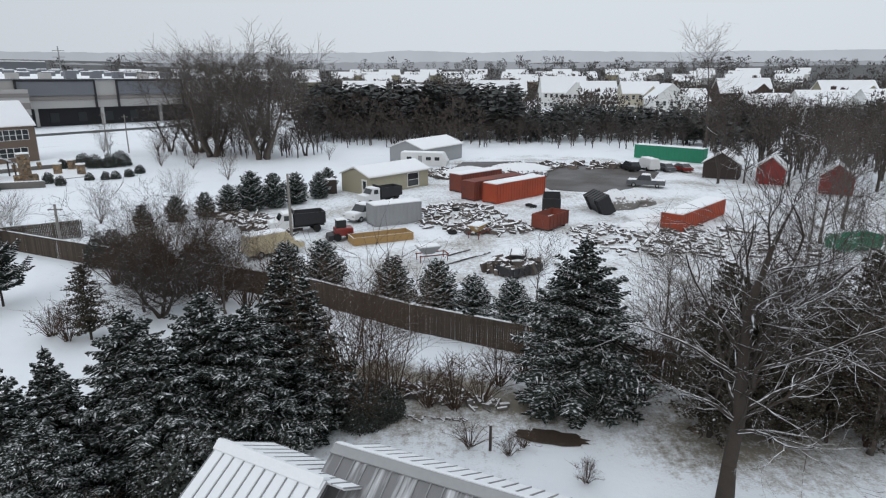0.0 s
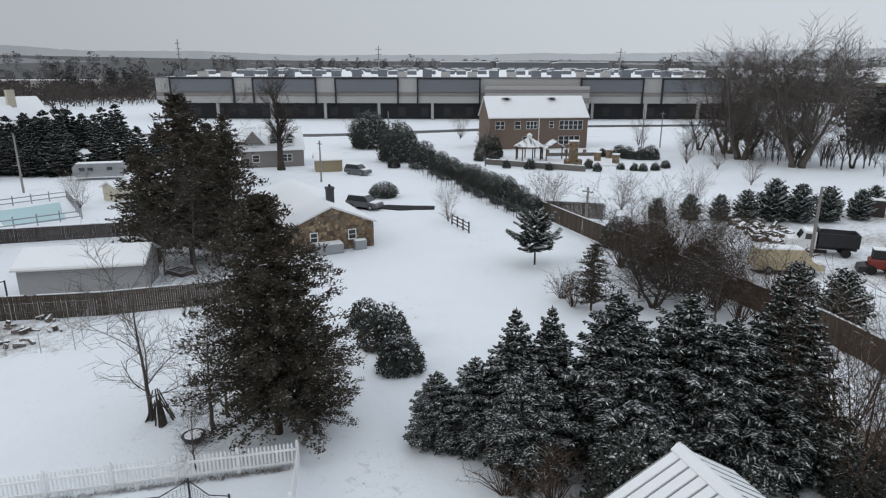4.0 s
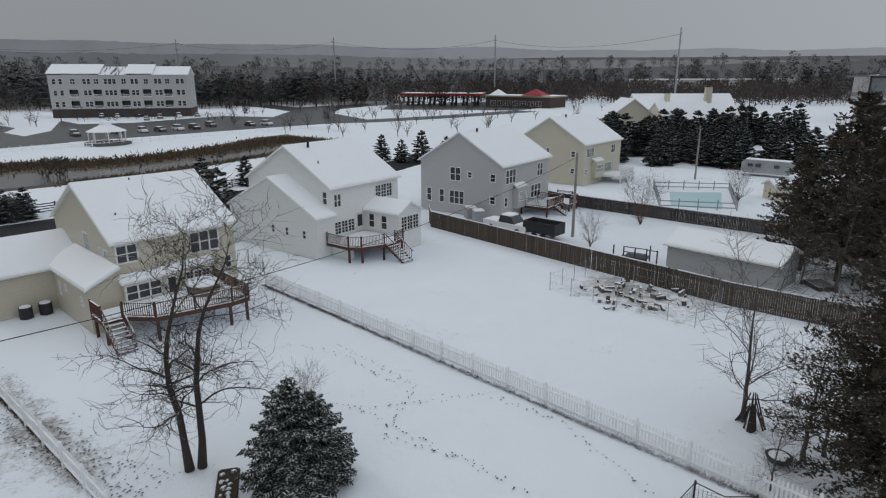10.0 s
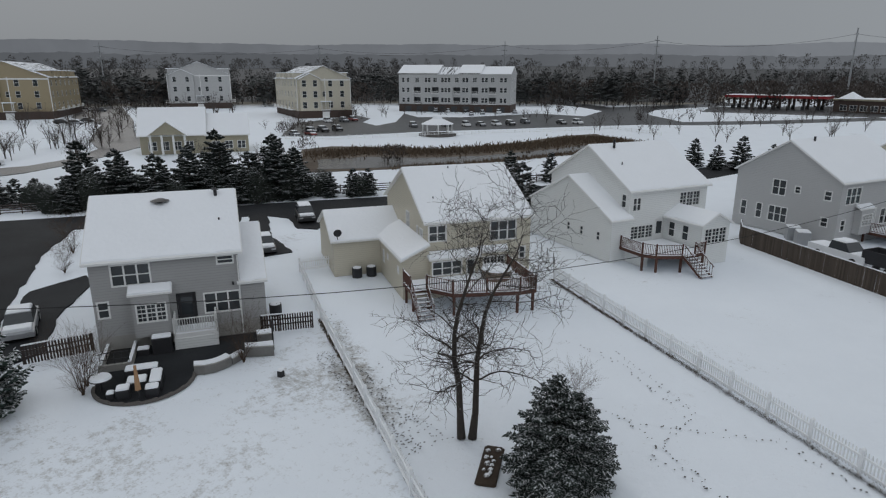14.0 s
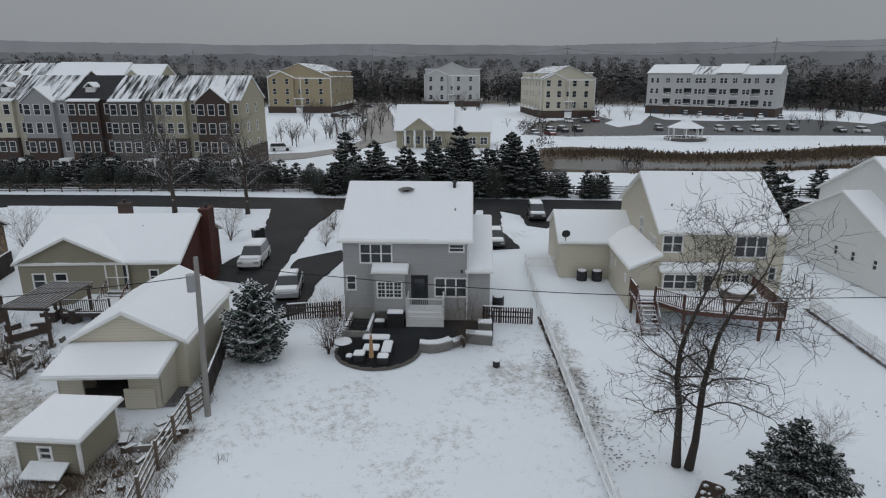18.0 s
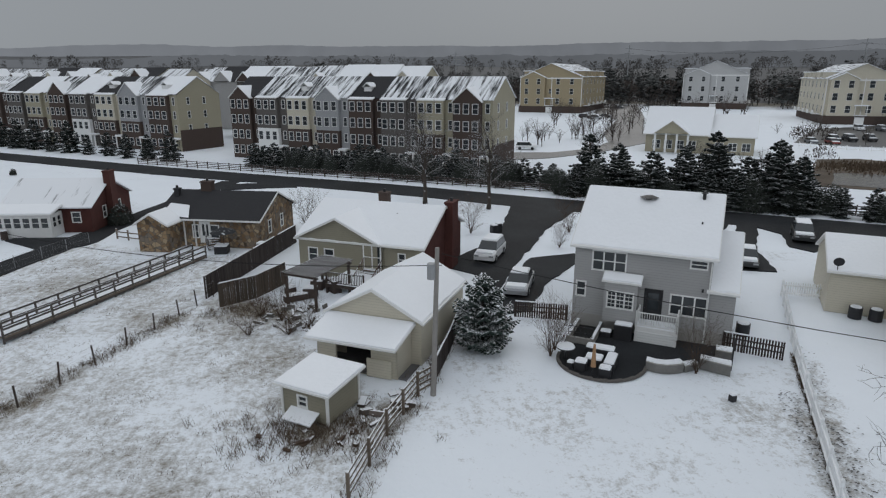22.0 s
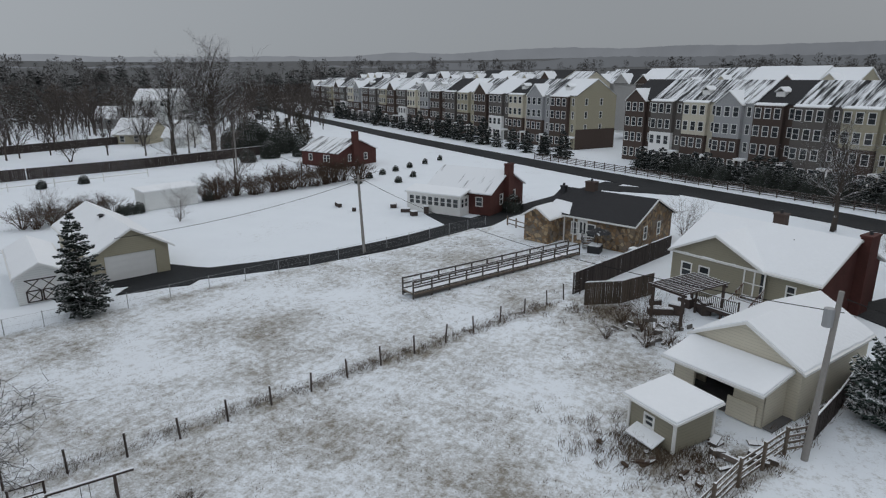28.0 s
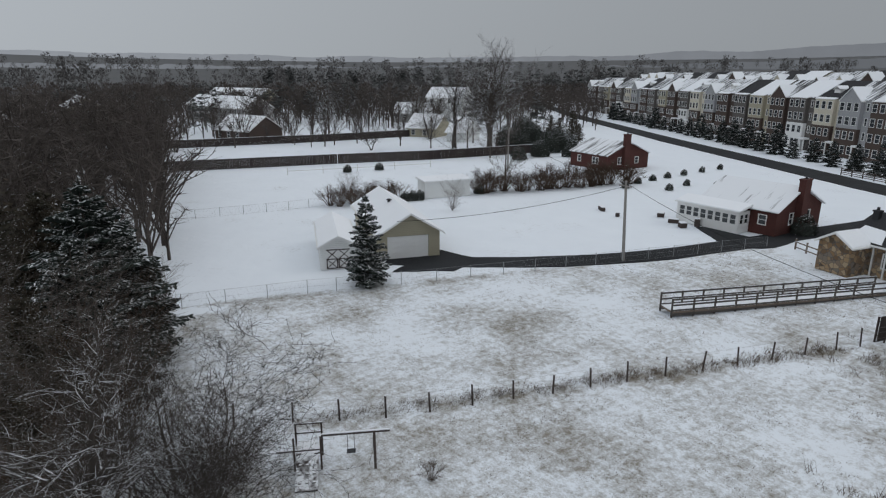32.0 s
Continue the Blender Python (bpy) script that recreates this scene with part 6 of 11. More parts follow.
def picket_fence(pts, h=1.2, label="white vinyl picket fence standing in the snow", step=0.16):
    e = empty("picket_fence", pose(*pts[0], 0), label, "fence")
    s = Shape()
    for a, b in zip(pts, pts[1:]):
        m = Matrix.Translation((a[0] - pts[0][0], a[1] - pts[0][1], 0)) @ Matrix.Rotation(math.atan2(b[1] - a[1], b[0] - a[0]), 4, "Z")
        L = span(a, b)
        for k in range(int(L / step)):
            x = (k + 0.5) * step
            s.rings([[(x - 0.04, 0.03, 0.08), (x + 0.04, 0.03, 0.08), (x + 0.04, 0.03, h - 0.12), (x, 0.03, h - 0.04), (x - 0.04, 0.03, h - 0.12)], [(x - 0.04, 0.05, 0.08), (x + 0.04, 0.05, 0.08), (x + 0.04, 0.05, h - 0.12), (x, 0.05, h - 0.04), (x - 0.04, 0.05, h - 0.12)]], m)
        s.box(0, -0.03, 0.2, L, 0.03, 0.3, m).box(0, -0.03, h - 0.4, L, 0.03, h - 0.3, m)
    part("paling", s, "picket_white", e)["kind"] = "stuff"
    post = shared(("ppost", h), lambda: Shape().box(-0.065, -0.065, -0.1, 0.065, 0.065, h).rings([[(-0.08, -0.08, h), (0.08, -0.08, h), (0.08, 0.08, h), (-0.08, 0.08, h)], [(-0.01, -0.01, h + 0.1), (0.01, -0.01, h + 0.1), (0.01, 0.01, h + 0.1), (-0.01, 0.01, h + 0.1)]]).mesh("post"))
    for x, y, a in along(pts, 2.4):
        part("post", post, "picket_white", e, at=Matrix.Translation((x - pts[0][0], y - pts[0][1], 0)) @ Matrix.Rotation(a, 4, "Z"))
    return e


def wire_fence(pts, h, label, post_mat="chain", step=3.0, wires=(0.1, 0.5, 1.0), r=0.03, mesh=False, name="wire_fence", lean=0.0, seed=3):
    """Posts with level wires between them; mesh: crossing wires as well."""
    rng = random.Random(seed)
    e = empty(name, pose(*pts[0], 0), label, "fence")
    P = along(pts, step)
    s = Shape()
    for (x0, y0, _), (x1, y1, _) in zip(P, P[1:]):
        a, b = Vector((x0 - pts[0][0], y0 - pts[0][1], 0)), Vector((x1 - pts[0][0], y1 - pts[0][1], 0))
        for f in wires:
            s.tube(a + Vector((0, 0, h * f)), b + Vector((0, 0, h * f)), 0.012 if f == 1.0 and mesh else 0.006, 0.006, 3, False)
        if mesh:
            n = max(2, int((b - a).length / 0.35))
            for k in range(n):
                p, q = a.lerp(b, k / n), a.lerp(b, (k + 1) / n)
                s.tube(p + Vector((0, 0, 0.05)), q + Vector((0, 0, h)), 0.0025, 0.0025, 3, False)
                s.tube(q + Vector((0, 0, 0.05)), p + Vector((0, 0, h)), 0.0025, 0.0025, 3, False)
    part("wire_mesh", s, "chain", e)["kind"] = "stuff"
    for x, y, a in P:
        hh = h * rng.uniform(0.95, 1.12)
        t = Shape().tube((0, 0, -0.2), (rng.uniform(-lean, lean), rng.uniform(-lean, lean), hh), r, r * 0.95, 6)
        part("post", t, post_mat, e, at=Matrix.Translation((x - pts[0][0], y - pts[0][1], 0)))
    return e


def rail_fence(pts, h, mat, label, rails=3, step=2.4):
    e = empty("rail_fence", pose(*pts[0], 0), label, "fence")
    P = along(pts, step)
    post = shared(("rfpost", h, mat), lambda: Shape().box(-0.06, -0.06, -0.2, 0.06, 0.06, h + 0.08).mesh("post"))
    for (x0, y0, a), nxt in zip(P, P[1:] + [None]):
        o = Matrix.Translation((x0 - pts[0][0], y0 - pts[0][1], 0))
        part("post", post, mat, e, at=o @ Matrix.Rotation(a, 4, "Z"))
        if nxt:
            L = span((x0, y0), nxt[:2])
            a = math.atan2(nxt[1] - y0, nxt[0] - x0)
            for k in range(rails):
                z = h * (k + 0.55) / rails
                part("rail", shared(("rail", round(L, 2), mat), lambda: Shape().box(0, -0.022, -0.06, L, 0.022, 0.06).mesh("rail")), mat, e, at=o @ Matrix.Rotation(a, 4, "Z") @ Matrix.Translation((0, 0.07, z)))
    return e


picket_fence([(-42.4, -24.0), (-28.6, -1.0), (-21.0, 11.6)])
picket_fence([(-21.0, 11.6), (-18.2, 9.6)], label="short white picket fence return at the corner")
picket_fence([(-30.0, -41.3), (-24.3, -31.2), (-15.4, -14.2), (-13.0, -9.5)], label="white vinyl fence between two back gardens")
picket_fence([(-30.0, -41.3), (-33.0, -40.0)], label="short white fence beside the garage wall")
wire_fence([(-42.4, -24.0), (-45.5, -26.0), (-47.0, -28.2)], 1.3, "black metal garden fence beside the white house", "metal_dark", 1.6, (0.1, 0.95), mesh=True, name="garden_fence")
board_fence([(-67.2, -17.0), (-64.2, -16.0), (-52.3, 1.2), (-45.6, 11.0), (-42.0, 18.5), (-39.5, 23.5)], 1.75, "board_grey", "weathered brown board fence between two gardens", seed=1)
board_fence([(-85, -9), (-80, -3.2), (-67.5, 21), (-60, 36)], 1.5, "board_dark", "dark board fence dusted with snow", seed=2)
board_fence([(-44.5, 59.0), (-35.6, 54.8), (-9.4, 42.9), (-2.2, 37.9), (5.0, 34.2), (12, 30.5), (19, 27)], 1.9, "board_grey", "brown close-boarded yard fence with snow along its top", seed=3)
board_fence([(-44.5, 59.0), (-38, 63)], 1.9, "board_grey", "close-boarded fence end with snow on top", seed=33)
board_fence([(13.3, -44.6), (8.9, -60.5)], 1.8, "board_dark", "dark board fence between two houses", seed=4)
board_fence([(11.8, -42.6), (9.6, -44.3), (7.9, -47.6)], 1.8, "board_grey", "grey board fence beside the pergola", seed=5)
board_fence([(119, -14), (117, -24), (110, -53.7), (104.8, -72), (101, -100)], 1.9, "board_dark", "long dark board fence across the snowy field", seed=6, width=0.3)
board_fence([(158, -20), (155, -33.6), (150, -67), (149, -102)], 1.9, "board_dark", "long dark board fence across the far field", seed=7, width=0.3)
board_fence([(-2.7, -29.6), (-4.0, -33.8), (-5.4, -39.1)], 1.35, "board_dark", "dark board fence behind the outbuilding", seed=44)
rail_fence([(1.3, -20.4), (-0.2, -25.0), (-1.8, -28.6), (-2.7, -29.5)], 1.3, "wood_grey", "leaning grey timber rail fence beside the outbuilding", 4)
board_fence([(-20.6, -32.6), (-23.3, -30.8)], 1.15, "board_dark", "dark timber picket gate between two gardens", post_step=1.1, gap=0.03, width=0.16, seed=45)
board_fence([(-9.0, -38.9), (-12.4, -37.9)], 1.15, "board_dark", "dark timber picket fence beside the grey house", post_step=1.2, gap=0.03, width=0.16, seed=46)
rail_fence([(-48.6, 48.2), (-44.4, 46.6)], 1.2, "wood_dark", "short dark rail fence in the snow", 3, 1.5)
rail_fence([(47, -121), (30, -112.5), (8, -101), (-10, -92), (-26, -83.5), (-60, -64.5), (-84, -50)], 1.2, "wood_dark", "black board fence along the street", 4)
rail_fence([(23.4, -61.5), (27.5, -63.5)], 1.0, "wood_grey", "short grey rail fence by the drive", 2, 1.5)
wire_fence([(29, -4.5), (26.3, -9.6), (23.9, -13.6), (19.3, -26.8), (14.3, -41.2), (13.0, -45)], 1.15, "leaning wooden post and wire fence across the field", "wood_dark", 2.5, (0.3, 0.65, 0.95), 0.055, lean=0.1)
wire_fence([(52, 8), (46.6, -6.0), (43.6, -18), (42.0, -22.3), (35.5, -42.8), (29.6, -62.0)], 1.1, "galvanised chain-link fence along the field", "chain", 3.0, (0.05, 0.5, 1.0), 0.03, mesh=True)
wire_fence([(77, -8), (76.4, -15), (74.5, -29), (74.3, -40)], 1.1, "galvanised chain-link fence behind the garage", "chain", 3.0, (0.05, 1.0), 0.03, mesh=True)
wire_fence([(-83, 72), (-62, 62.5), (-42, 54.8)], 1.5, "black chain-link fence below the hedge", "metal_dark", 2.4, (0.05, 0.5, 1.0), 0.03, mesh=True)
wire_fence([(-46.2, -1.9), (-40.8, 7.9), (-45.6, 10.4), (-51.6, 1.6), (-46.2, -1.9)], 1.3, "light wire fence round a vegetable plot", "chain", 1.8, (0.05, 0.5, 1.0), 0.025, mesh=True)


def utility_pole(x, y, h, arms=1, lean=(0, 0), mat="wood_pole", box=False, turn=0):
    e = empty("utility_pole", pose(x, y, 0, 0, 0, turn), "weathered wooden utility pole standing in the snow", "pole", "utility poles")
    part("shaft", Shape().tube((0, 0, -0.3), (lean[0], lean[1], h), 0.16, 0.11, 10), mat, e)
    if arms:
        part("crossarm", Shape().box(-0.7 + lean[0], -0.06 + lean[1], h - 0.55, 0.7 + lean[0], 0.06 + lean[1], h - 0.43), mat, e)
    if box:
        part("transformer", Shape().tube((0.3 + lean[0], 0, h - 1.6), (0.3 + lean[0], 0, h - 0.8), 0.22, 0.22, 10), "metal_grey", e)
    return e


utility_pole(-2.6, -28.6, 8.0, 0, (-0.25, 0.0), box=True)
utility_pole(34.9, -46.0, 7.6, 1, (0.2, 0.3))
utility_pole(-14.8, 58.3, 7.4, 0)
utility_pole(-63.3, -0.7, 8.6, 1)
utility_pole(-104.7, 17.2, 8.4, 1)
utility_pole(-83.5, 53.5, 6.5, 1)
utility_pole(83, -74, 8.0, 1)
utility_pole(-37.0, 57.6, 4.6, 1)
utility_pole(-73, 135, 9.0, 1)
utility_pole(-119, 96, 8.0, 0)


def cable(a, b, sag, name="overhead_cable", r=0.02):
    a, b = Vector(a), Vector(b)
    s, n = Shape(), 16
    P = [a.lerp(b, k / n) - Vector((0, 0, sag * 4 * (k / n) * (1 - k / n))) for k in range(n + 1)]
    side_ = Vector((0, 0, 1)).cross(b - a).normalized() * r
    s.rings([[p + side_, p + Vector((0, 0, r)), p - side_, p - Vector((0, 0, r))] for p in P])
    return thing(name, s, "rubber", pose(0, 0, 0), "thin black overhead cable between two poles", "cable")


cable((-3.1, -28.9, 7.6), (-63.3, -0.7, 8.2), 2.4)
cable((-3.1, -28.9, 7.0), (34.9, -46.0, 7.2), 1.4)
cable((34.9, -46.0, 7.2), (47, -28.5, 3.8), 0.6)
cable((34.9, -46.0, 7.3), (83, -74, 7.6), 1.2)

# ramp and small things in the field
rp = empty("wheelchair_ramp", place((23.6, -37.2), (16.4, -55.6)), "long grey timber wheelchair ramp with railings", "ramp")
L = span((23.6, -37.2), (16.4, -55.6))
part("ramp_deck", Shape().rings([[(0, 0, 0.35), (L, 0, 0.05), (L, 1.5, 0.05), (0, 1.5, 0.35)], [(0, 0, 0.5), (L, 0, 0.2), (L, 1.5, 0.2), (0, 1.5, 0.5)]]), "wood_grey", rp)
for y in (0.05, 1.45):
    part("fascia", Shape().rings([[(0, y - 0.03, 0.12), (0, y + 0.03, 0.12), (0, y + 0.03, 0.62), (0, y - 0.03, 0.62)], [(L, y - 0.03, 0.0), (L, y + 0.03, 0.0), (L, y + 0.03, 0.32), (L, y - 0.03, 0.32)]]), "wood_ramp", rp)
    for zz in (0.46, 0.90):
        part("rail", Shape().rings([[(0, y - 0.025, 0.42 + zz), (0, y + 0.025, 0.42 + zz), (0, y + 0.025, 0.56 + zz), (0, y - 0.025, 0.56 + zz)], [(L, y - 0.025, 0.12 + zz), (L, y + 0.025, 0.12 + zz), (L, y + 0.025, 0.26 + zz), (L, y - 0.025, 0.26 + zz)]]), "wood_ramp", rp)
    for k in range(12):
        x = L * k / 11
        part("post", shared("rpost2", lambda: Shape().box(-0.05, -0.05, 0, 0.05, 0.05, 1.5).mesh("post")), "wood_ramp", rp, at=Matrix.Translation((x, y, -0.03 * k)))
part("snow", Shape().rings([[(0.05, 0.12, 0.5), (L, 0.12, 0.2), (L, 1.38, 0.2), (0.05, 1.38, 0.5)], [(0.05, 0.2, 0.56), (L, 0.2, 0.26), (L, 1.3, 0.26), (0.05, 1.3, 0.56)]]), "roof_snow", rp, "trodden snow on the ramp")
sw = empty("play_set", place((22.4, -8.1), (20.5, -11.8)) @ Matrix.Diagonal((1, 1, 0.76, 1)), "weathered timber play tower with swing beam and snow", "play set")
for x in (0.0, 1.15):
    for y in (0.0, 1.1):
        part("post", shared("ppost", lambda: Shape().box(-0.04, -0.04, 0, 0.04, 0.04, 2.2).mesh("post")), "wood_dark", sw, at=Matrix.Translation((x, y, 0)))
part("platform", Shape().box(0.05, 0.05, 1.0, 1.1, 1.05, 1.08), "wood_dark", sw)
for y, z in ((1.1, 2.15), (1.1, 1.55), (0.0, 1.3)):
    part("rail", Shape().box(-0.05 - (0.7 if z < 1.4 else 0), y - 0.04, z, 1.2, y + 0.04, z + 0.09), "wood_dark", sw)
part("slide", Shape().rings([[(0.3, y, z), (0.85, y, z), (0.85, y, z + 0.06), (0.3, y, z + 0.06)] for y, z in ((0.9, 1.1), (-0.1, 1.0))]), "roof_snow", sw)
part("climbing_ramp", Shape().rings([[(0.1, y, z), (1.05, y, z), (1.05, y, z + 0.06), (0.1, y, z + 0.06)] for y, z in ((-0.05, 0.98), (-1.5, 0.02))]), "wood_dark", sw)
for k in range(9):
    part("hold", shared("phold", lambda: Shape().soft_box(-0.07, -0.05, 0, 0.07, 0.05, 0.08, 0.02).mesh("hold")), "rock", sw, at=Matrix.Translation((0.28 + 0.3 * (k % 3), -1.2 + 0.36 * (k // 3), 0.28 + 0.24 * (k // 3))))
part("beam", Shape().box(1.15, 0.5, 1.72, 4.2, 0.6, 1.84), "wood_dark", sw)
part("snow", Shape().soft_box(1.2, 0.5, 1.84, 4.2, 0.6, 1.89, 0.02), "roof_snow", sw)
for y in (-0.3, 1.4):
    part("leg", Shape().tube((3.5, 0.55, 1.75), (3.5, y, 0), 0.06, 0.06, 6), "wood_dark", sw)
for x in (2.3, 2.6):
    part("hanger", Shape().tube((x, 0.55, 0.6), (x, 0.55, 1.72), 0.015, 0.015, 4), "metal_dark", sw)
part("seat", Shape().box(2.25, 0.4, 0.55, 2.65, 0.7, 0.6), "metal_dark", sw)
cf = empty("cold_frame", place((-52.3, 17.7), (-50.4, 18.2)), "low dark garden frame lying in the snow", "cold frame")
for x0, y0, x1, y1 in ((0, 0, 2.0, 0.1), (0, 1.4, 2.0, 1.5), (0, 0.11, 0.1, 1.39), (1.9, 0.11, 2.0, 1.39)):
    part("board", Shape().box(x0, y0, 0, x1, y1, 0.35), "wood_dark", cf)
part("glazing", Shape().box(0.11, 0.11, 0.25, 1.89, 1.39, 0.29), "metal_grey", cf)
rf = empty("railed_platform", place((-55.6, 3.1), (-54.4, 6.7)), "small black railed platform with steps behind the board fence", "platform")
part("floor", Shape().soft_box(0.9, 0, 0.35, 2.9, 1.4, 0.5, 0.03), "metal_dark", rf)
for x, y in ((0.9, 0.05), (1.9, 0.05), (2.9, 0.05), (2.9, 1.35), (3.8, 0.05), (0.0, 0.05)):
    part("post", shared("rfpost", lambda: Shape().box(-0.05, -0.05, 0, 0.05, 0.05, 1.42).mesh("post")), "metal_dark", rf, at=Matrix.Translation((x, y, 0)))
for x0, x1 in ((0.95, 1.85), (1.95, 2.85)):
    for z in (0.9, 1.36):
        part("rail", Shape().box(x0, 0.02, z, x1, 0.08, z + 0.06), "metal_dark", rf)
part("rail", Shape().box(2.95, 0.02, 1.3, 3.75, 0.08, 1.36), "metal_dark", rf)
for k in range(2):
    part("step", Shape().box(0.1 + 0.4 * k, 0.1, 0.1 + 0.15 * k, 0.5 + 0.4 * k - 0.02, 1.2, 0.14 + 0.15 * k), "metal_dark", rf)
fp = empty("fire_pit", pose(-25.9, 9.1, 0), "round black fire bowl standing in the snow", "fire pit")
part("bowl", Shape().tube((0, 0, 0.12), (0, 0, 0.38), 0.42, 0.55, 14), "metal_dark", fp)
part("snow", Shape().tube((0, 0, 0.38), (0, 0, 0.42), 0.42, 0.38, 14), "roof_snow", fp)
tr = empty("trampoline", pose(-18.9, 5.5, 0, 0, 0, 20), "round trampoline with black netting, snow on its mat", "trampoline")
part("mat", Shape().tube((0, 0, 0.75), (0, 0, 0.82), 1.9, 1.9, 20), "roof_snow", tr)
part("rim", Shape().tube((0, 0, 0.66), (0, 0, 0.75), 1.72, 1.72, 20), "metal_dark", tr)
net = Shape()
for k in range(6):
    a = k * math.pi / 3
    c, q = (2.0 * math.cos(a), 2.0 * math.sin(a)), (2.0 * math.cos(a + math.pi / 3), 2.0 * math.sin(a + math.pi / 3))
    part("post", Shape().tube((*c, 0), (*c, 2.1), 0.04, 0.04, 6), "metal_dark", tr)
    net.tube((*c, 2.02), ((c[0] + q[0]) / 2, (c[1] + q[1]) / 2, 1.72), 0.02, 0.02, 4).tube(((c[0] + q[0]) / 2, (c[1] + q[1]) / 2, 1.72), (*q, 2.02), 0.02, 0.02, 4)
    for j in range(14):
        x, y = c[0] + (q[0] - c[0]) * j / 14, c[1] + (q[1] - c[1]) * j / 14
        net.tube((x, y, 0.8), (x, y, 2.0 - 0.35 * math.sin(math.pi * j / 14)), 0.008, 0.008, 3, False)
    for j in range(9):
        z = 0.86 + j * 0.11
        net.tube((*c, z), (*q, z), 0.006, 0.006, 3, False)
part("net", net, "metal_dark", tr)
pile = empty("log_pile", pose(-28.8, 8.6, 0), "sticks and poles leaning against a tree", "stick pile")
rng = random.Random(5)
for k in range(18):
    a, r = rng.uniform(0, 6.28), rng.uniform(0.35, 0.7)
    part("stick", Shape().tube((r * math.cos(a), r * math.sin(a), 0), (0.15 * math.cos(a), 0.15 * math.sin(a), rng.uniform(0.9, 1.9)), 0.045, 0.03, 5), "bark", pile)
snow_lump("planter_box", pose(-17.9, -26.6, 0, 0, 0, 15), 0.17, 0.17, 0.35, "small dark box in the snowy lawn", "box")
snow_lump("board", pose(-10.3, -16.9, 0, 0, 0, 70), 0.35, 0.25, 0.05, "grey board lying in the snow", "board", "metal_grey")

# patio behind the grey house
patio = []
for k in range(15):
    a = math.pi * (1.0 + k / 14)
    patio.append((3.35 + 2.45 * math.cos(a), -4.95 + 2.5 * math.sin(a)))
patio += [(5.85, -4.4), (7.9, -3.9), (8.4, -3.1), (10.2, -2.95), (10.2, -0.1), (0.5, -0.1)]
s = Shape().rings([[(x, y, 0.0) for x, y in patio], [(x, y, 0.07) for x, y in patio]])
tagged(part("patio", s, "asphalt", None, "", G1), "wet dark stone patio with a curved edge", "patio", kind="structure")
edge = empty("patio_edging", G1, "rough stone edging round the patio", "edging")
for k in range(40):
    a = math.pi * (1.0 + k / 39)
    part("stone", shared(("edge", k % 4), lambda: Shape().soft_box(-0.13, -0.09, 0, 0.13, 0.09, 0.10 + 0.02 * (k % 4), 0.03).mesh("stone")), "brick_grey", edge, at=Matrix.Translation((3.35 + 2.5 * math.cos(a), -4.95 + 2.55 * math.sin(a), 0)) @ Matrix.Rotation(a + 1.57, 4, "Z"))
for front, rear, h in (([(5.85, -5.06), (6.4, -5.18), (6.95, -5.1), (7.4, -4.85), (7.83, -4.5)], [(5.85, -4.5), (6.35, -4.6), (6.8, -4.53), (7.15, -4.33), (7.5, -4.0)], 0.52),
                       ([(8.63, -3.64), (9.4, -3.82), (10.24, -3.97)], [(8.61, -3.1), (9.4, -3.2), (10.24, -3.25)], 0.6), ([(9.4, -2.0), (10.3, -2.05)], [(9.4, -1.3), (10.3, -1.3)], 0.6), ([(7.9, -4.45), (8.55, -3.75)], [(7.6, -4.05), (8.3, -3.4)], 0.35)):
    pl = empty("planter", G1, "curved stone-walled raised bed under snow", "planter")
    ring = lambda z, e: [(f[0] + (r[0] - f[0]) * e, f[1] + (r[1] - f[1]) * e, z) for f, r in zip(front, rear)] + [(r[0] + (f[0] - r[0]) * e, r[1] + (f[1] - r[1]) * e, z) for f, r in reversed(list(zip(front, rear)))]
    part("wall", Shape().rings([ring(0, 0), ring(h, 0)]), "block_wall", pl)
    part("cap", Shape().rings([ring(h, -0.04), ring(h + 0.05, -0.04)]), "concrete", pl)
    part("snow", Shape().rings([ring(h + 0.05, 0.06), ring(h + 0.12, 0.12)]), "roof_snow", pl)
for nm, x, y, rx, ry, h, mt in (("garden_sofa", 3.2, -4.55, 0.85, 0.34, 0.62, "metal_dark"), ("garden_sofa", 4.0, -5.7, 0.3, 0.8, 0.55, "metal_dark"), ("garden_table", 3.05, -5.6, 0.5, 0.42, 0.42, "metal_dark"), ("garden_chair", 2.5, -6.55, 0.33, 0.33, 0.5, "metal_dark"), ("garden_chair", 3.9, -6.85, 0.33, 0.3, 0.5, "metal_dark"), ("grill", 4.0, -1.35, 0.55, 0.32, 1.0, "metal_dark"), ("cushion_box", 2.95, -1.3, 0.35, 0.25, 0.35, "metal_dark"), ("footstool", 1.9, -6.5, 0.2, 0.2, 0.3, "metal_dark")):
    snow_lump(nm, G1 @ Matrix.Translation((x, y, 0.07)), rx, ry, h, "dark %s under snow on the patio" % nm.replace("_", " "), nm.replace("_", " "), mt)
tb = empty("round_table", G1 @ Matrix.Translation((1.35, -5.5, 0.07)), "round garden table with a thick cap of snow", "table")
part("tabletop", Shape().tube((0, 0, 0.66), (0, 0, 0.72), 0.55, 0.55, 18), "metal_dark", tb)
part("snow", Shape().tube((0, 0, 0.72), (0, 0, 0.84), 0.54, 0.48, 18), "roof_snow", tb)
part("leg", Shape().tube((0, 0, 0), (0, 0, 0.66), 0.08, 0.06, 8), "metal_dark", tb)
um = empty("garden_umbrella", G1 @ Matrix.Translation((3.3, -7.2, 0.07)), "closed brown garden umbrella on the patio", "umbrella")
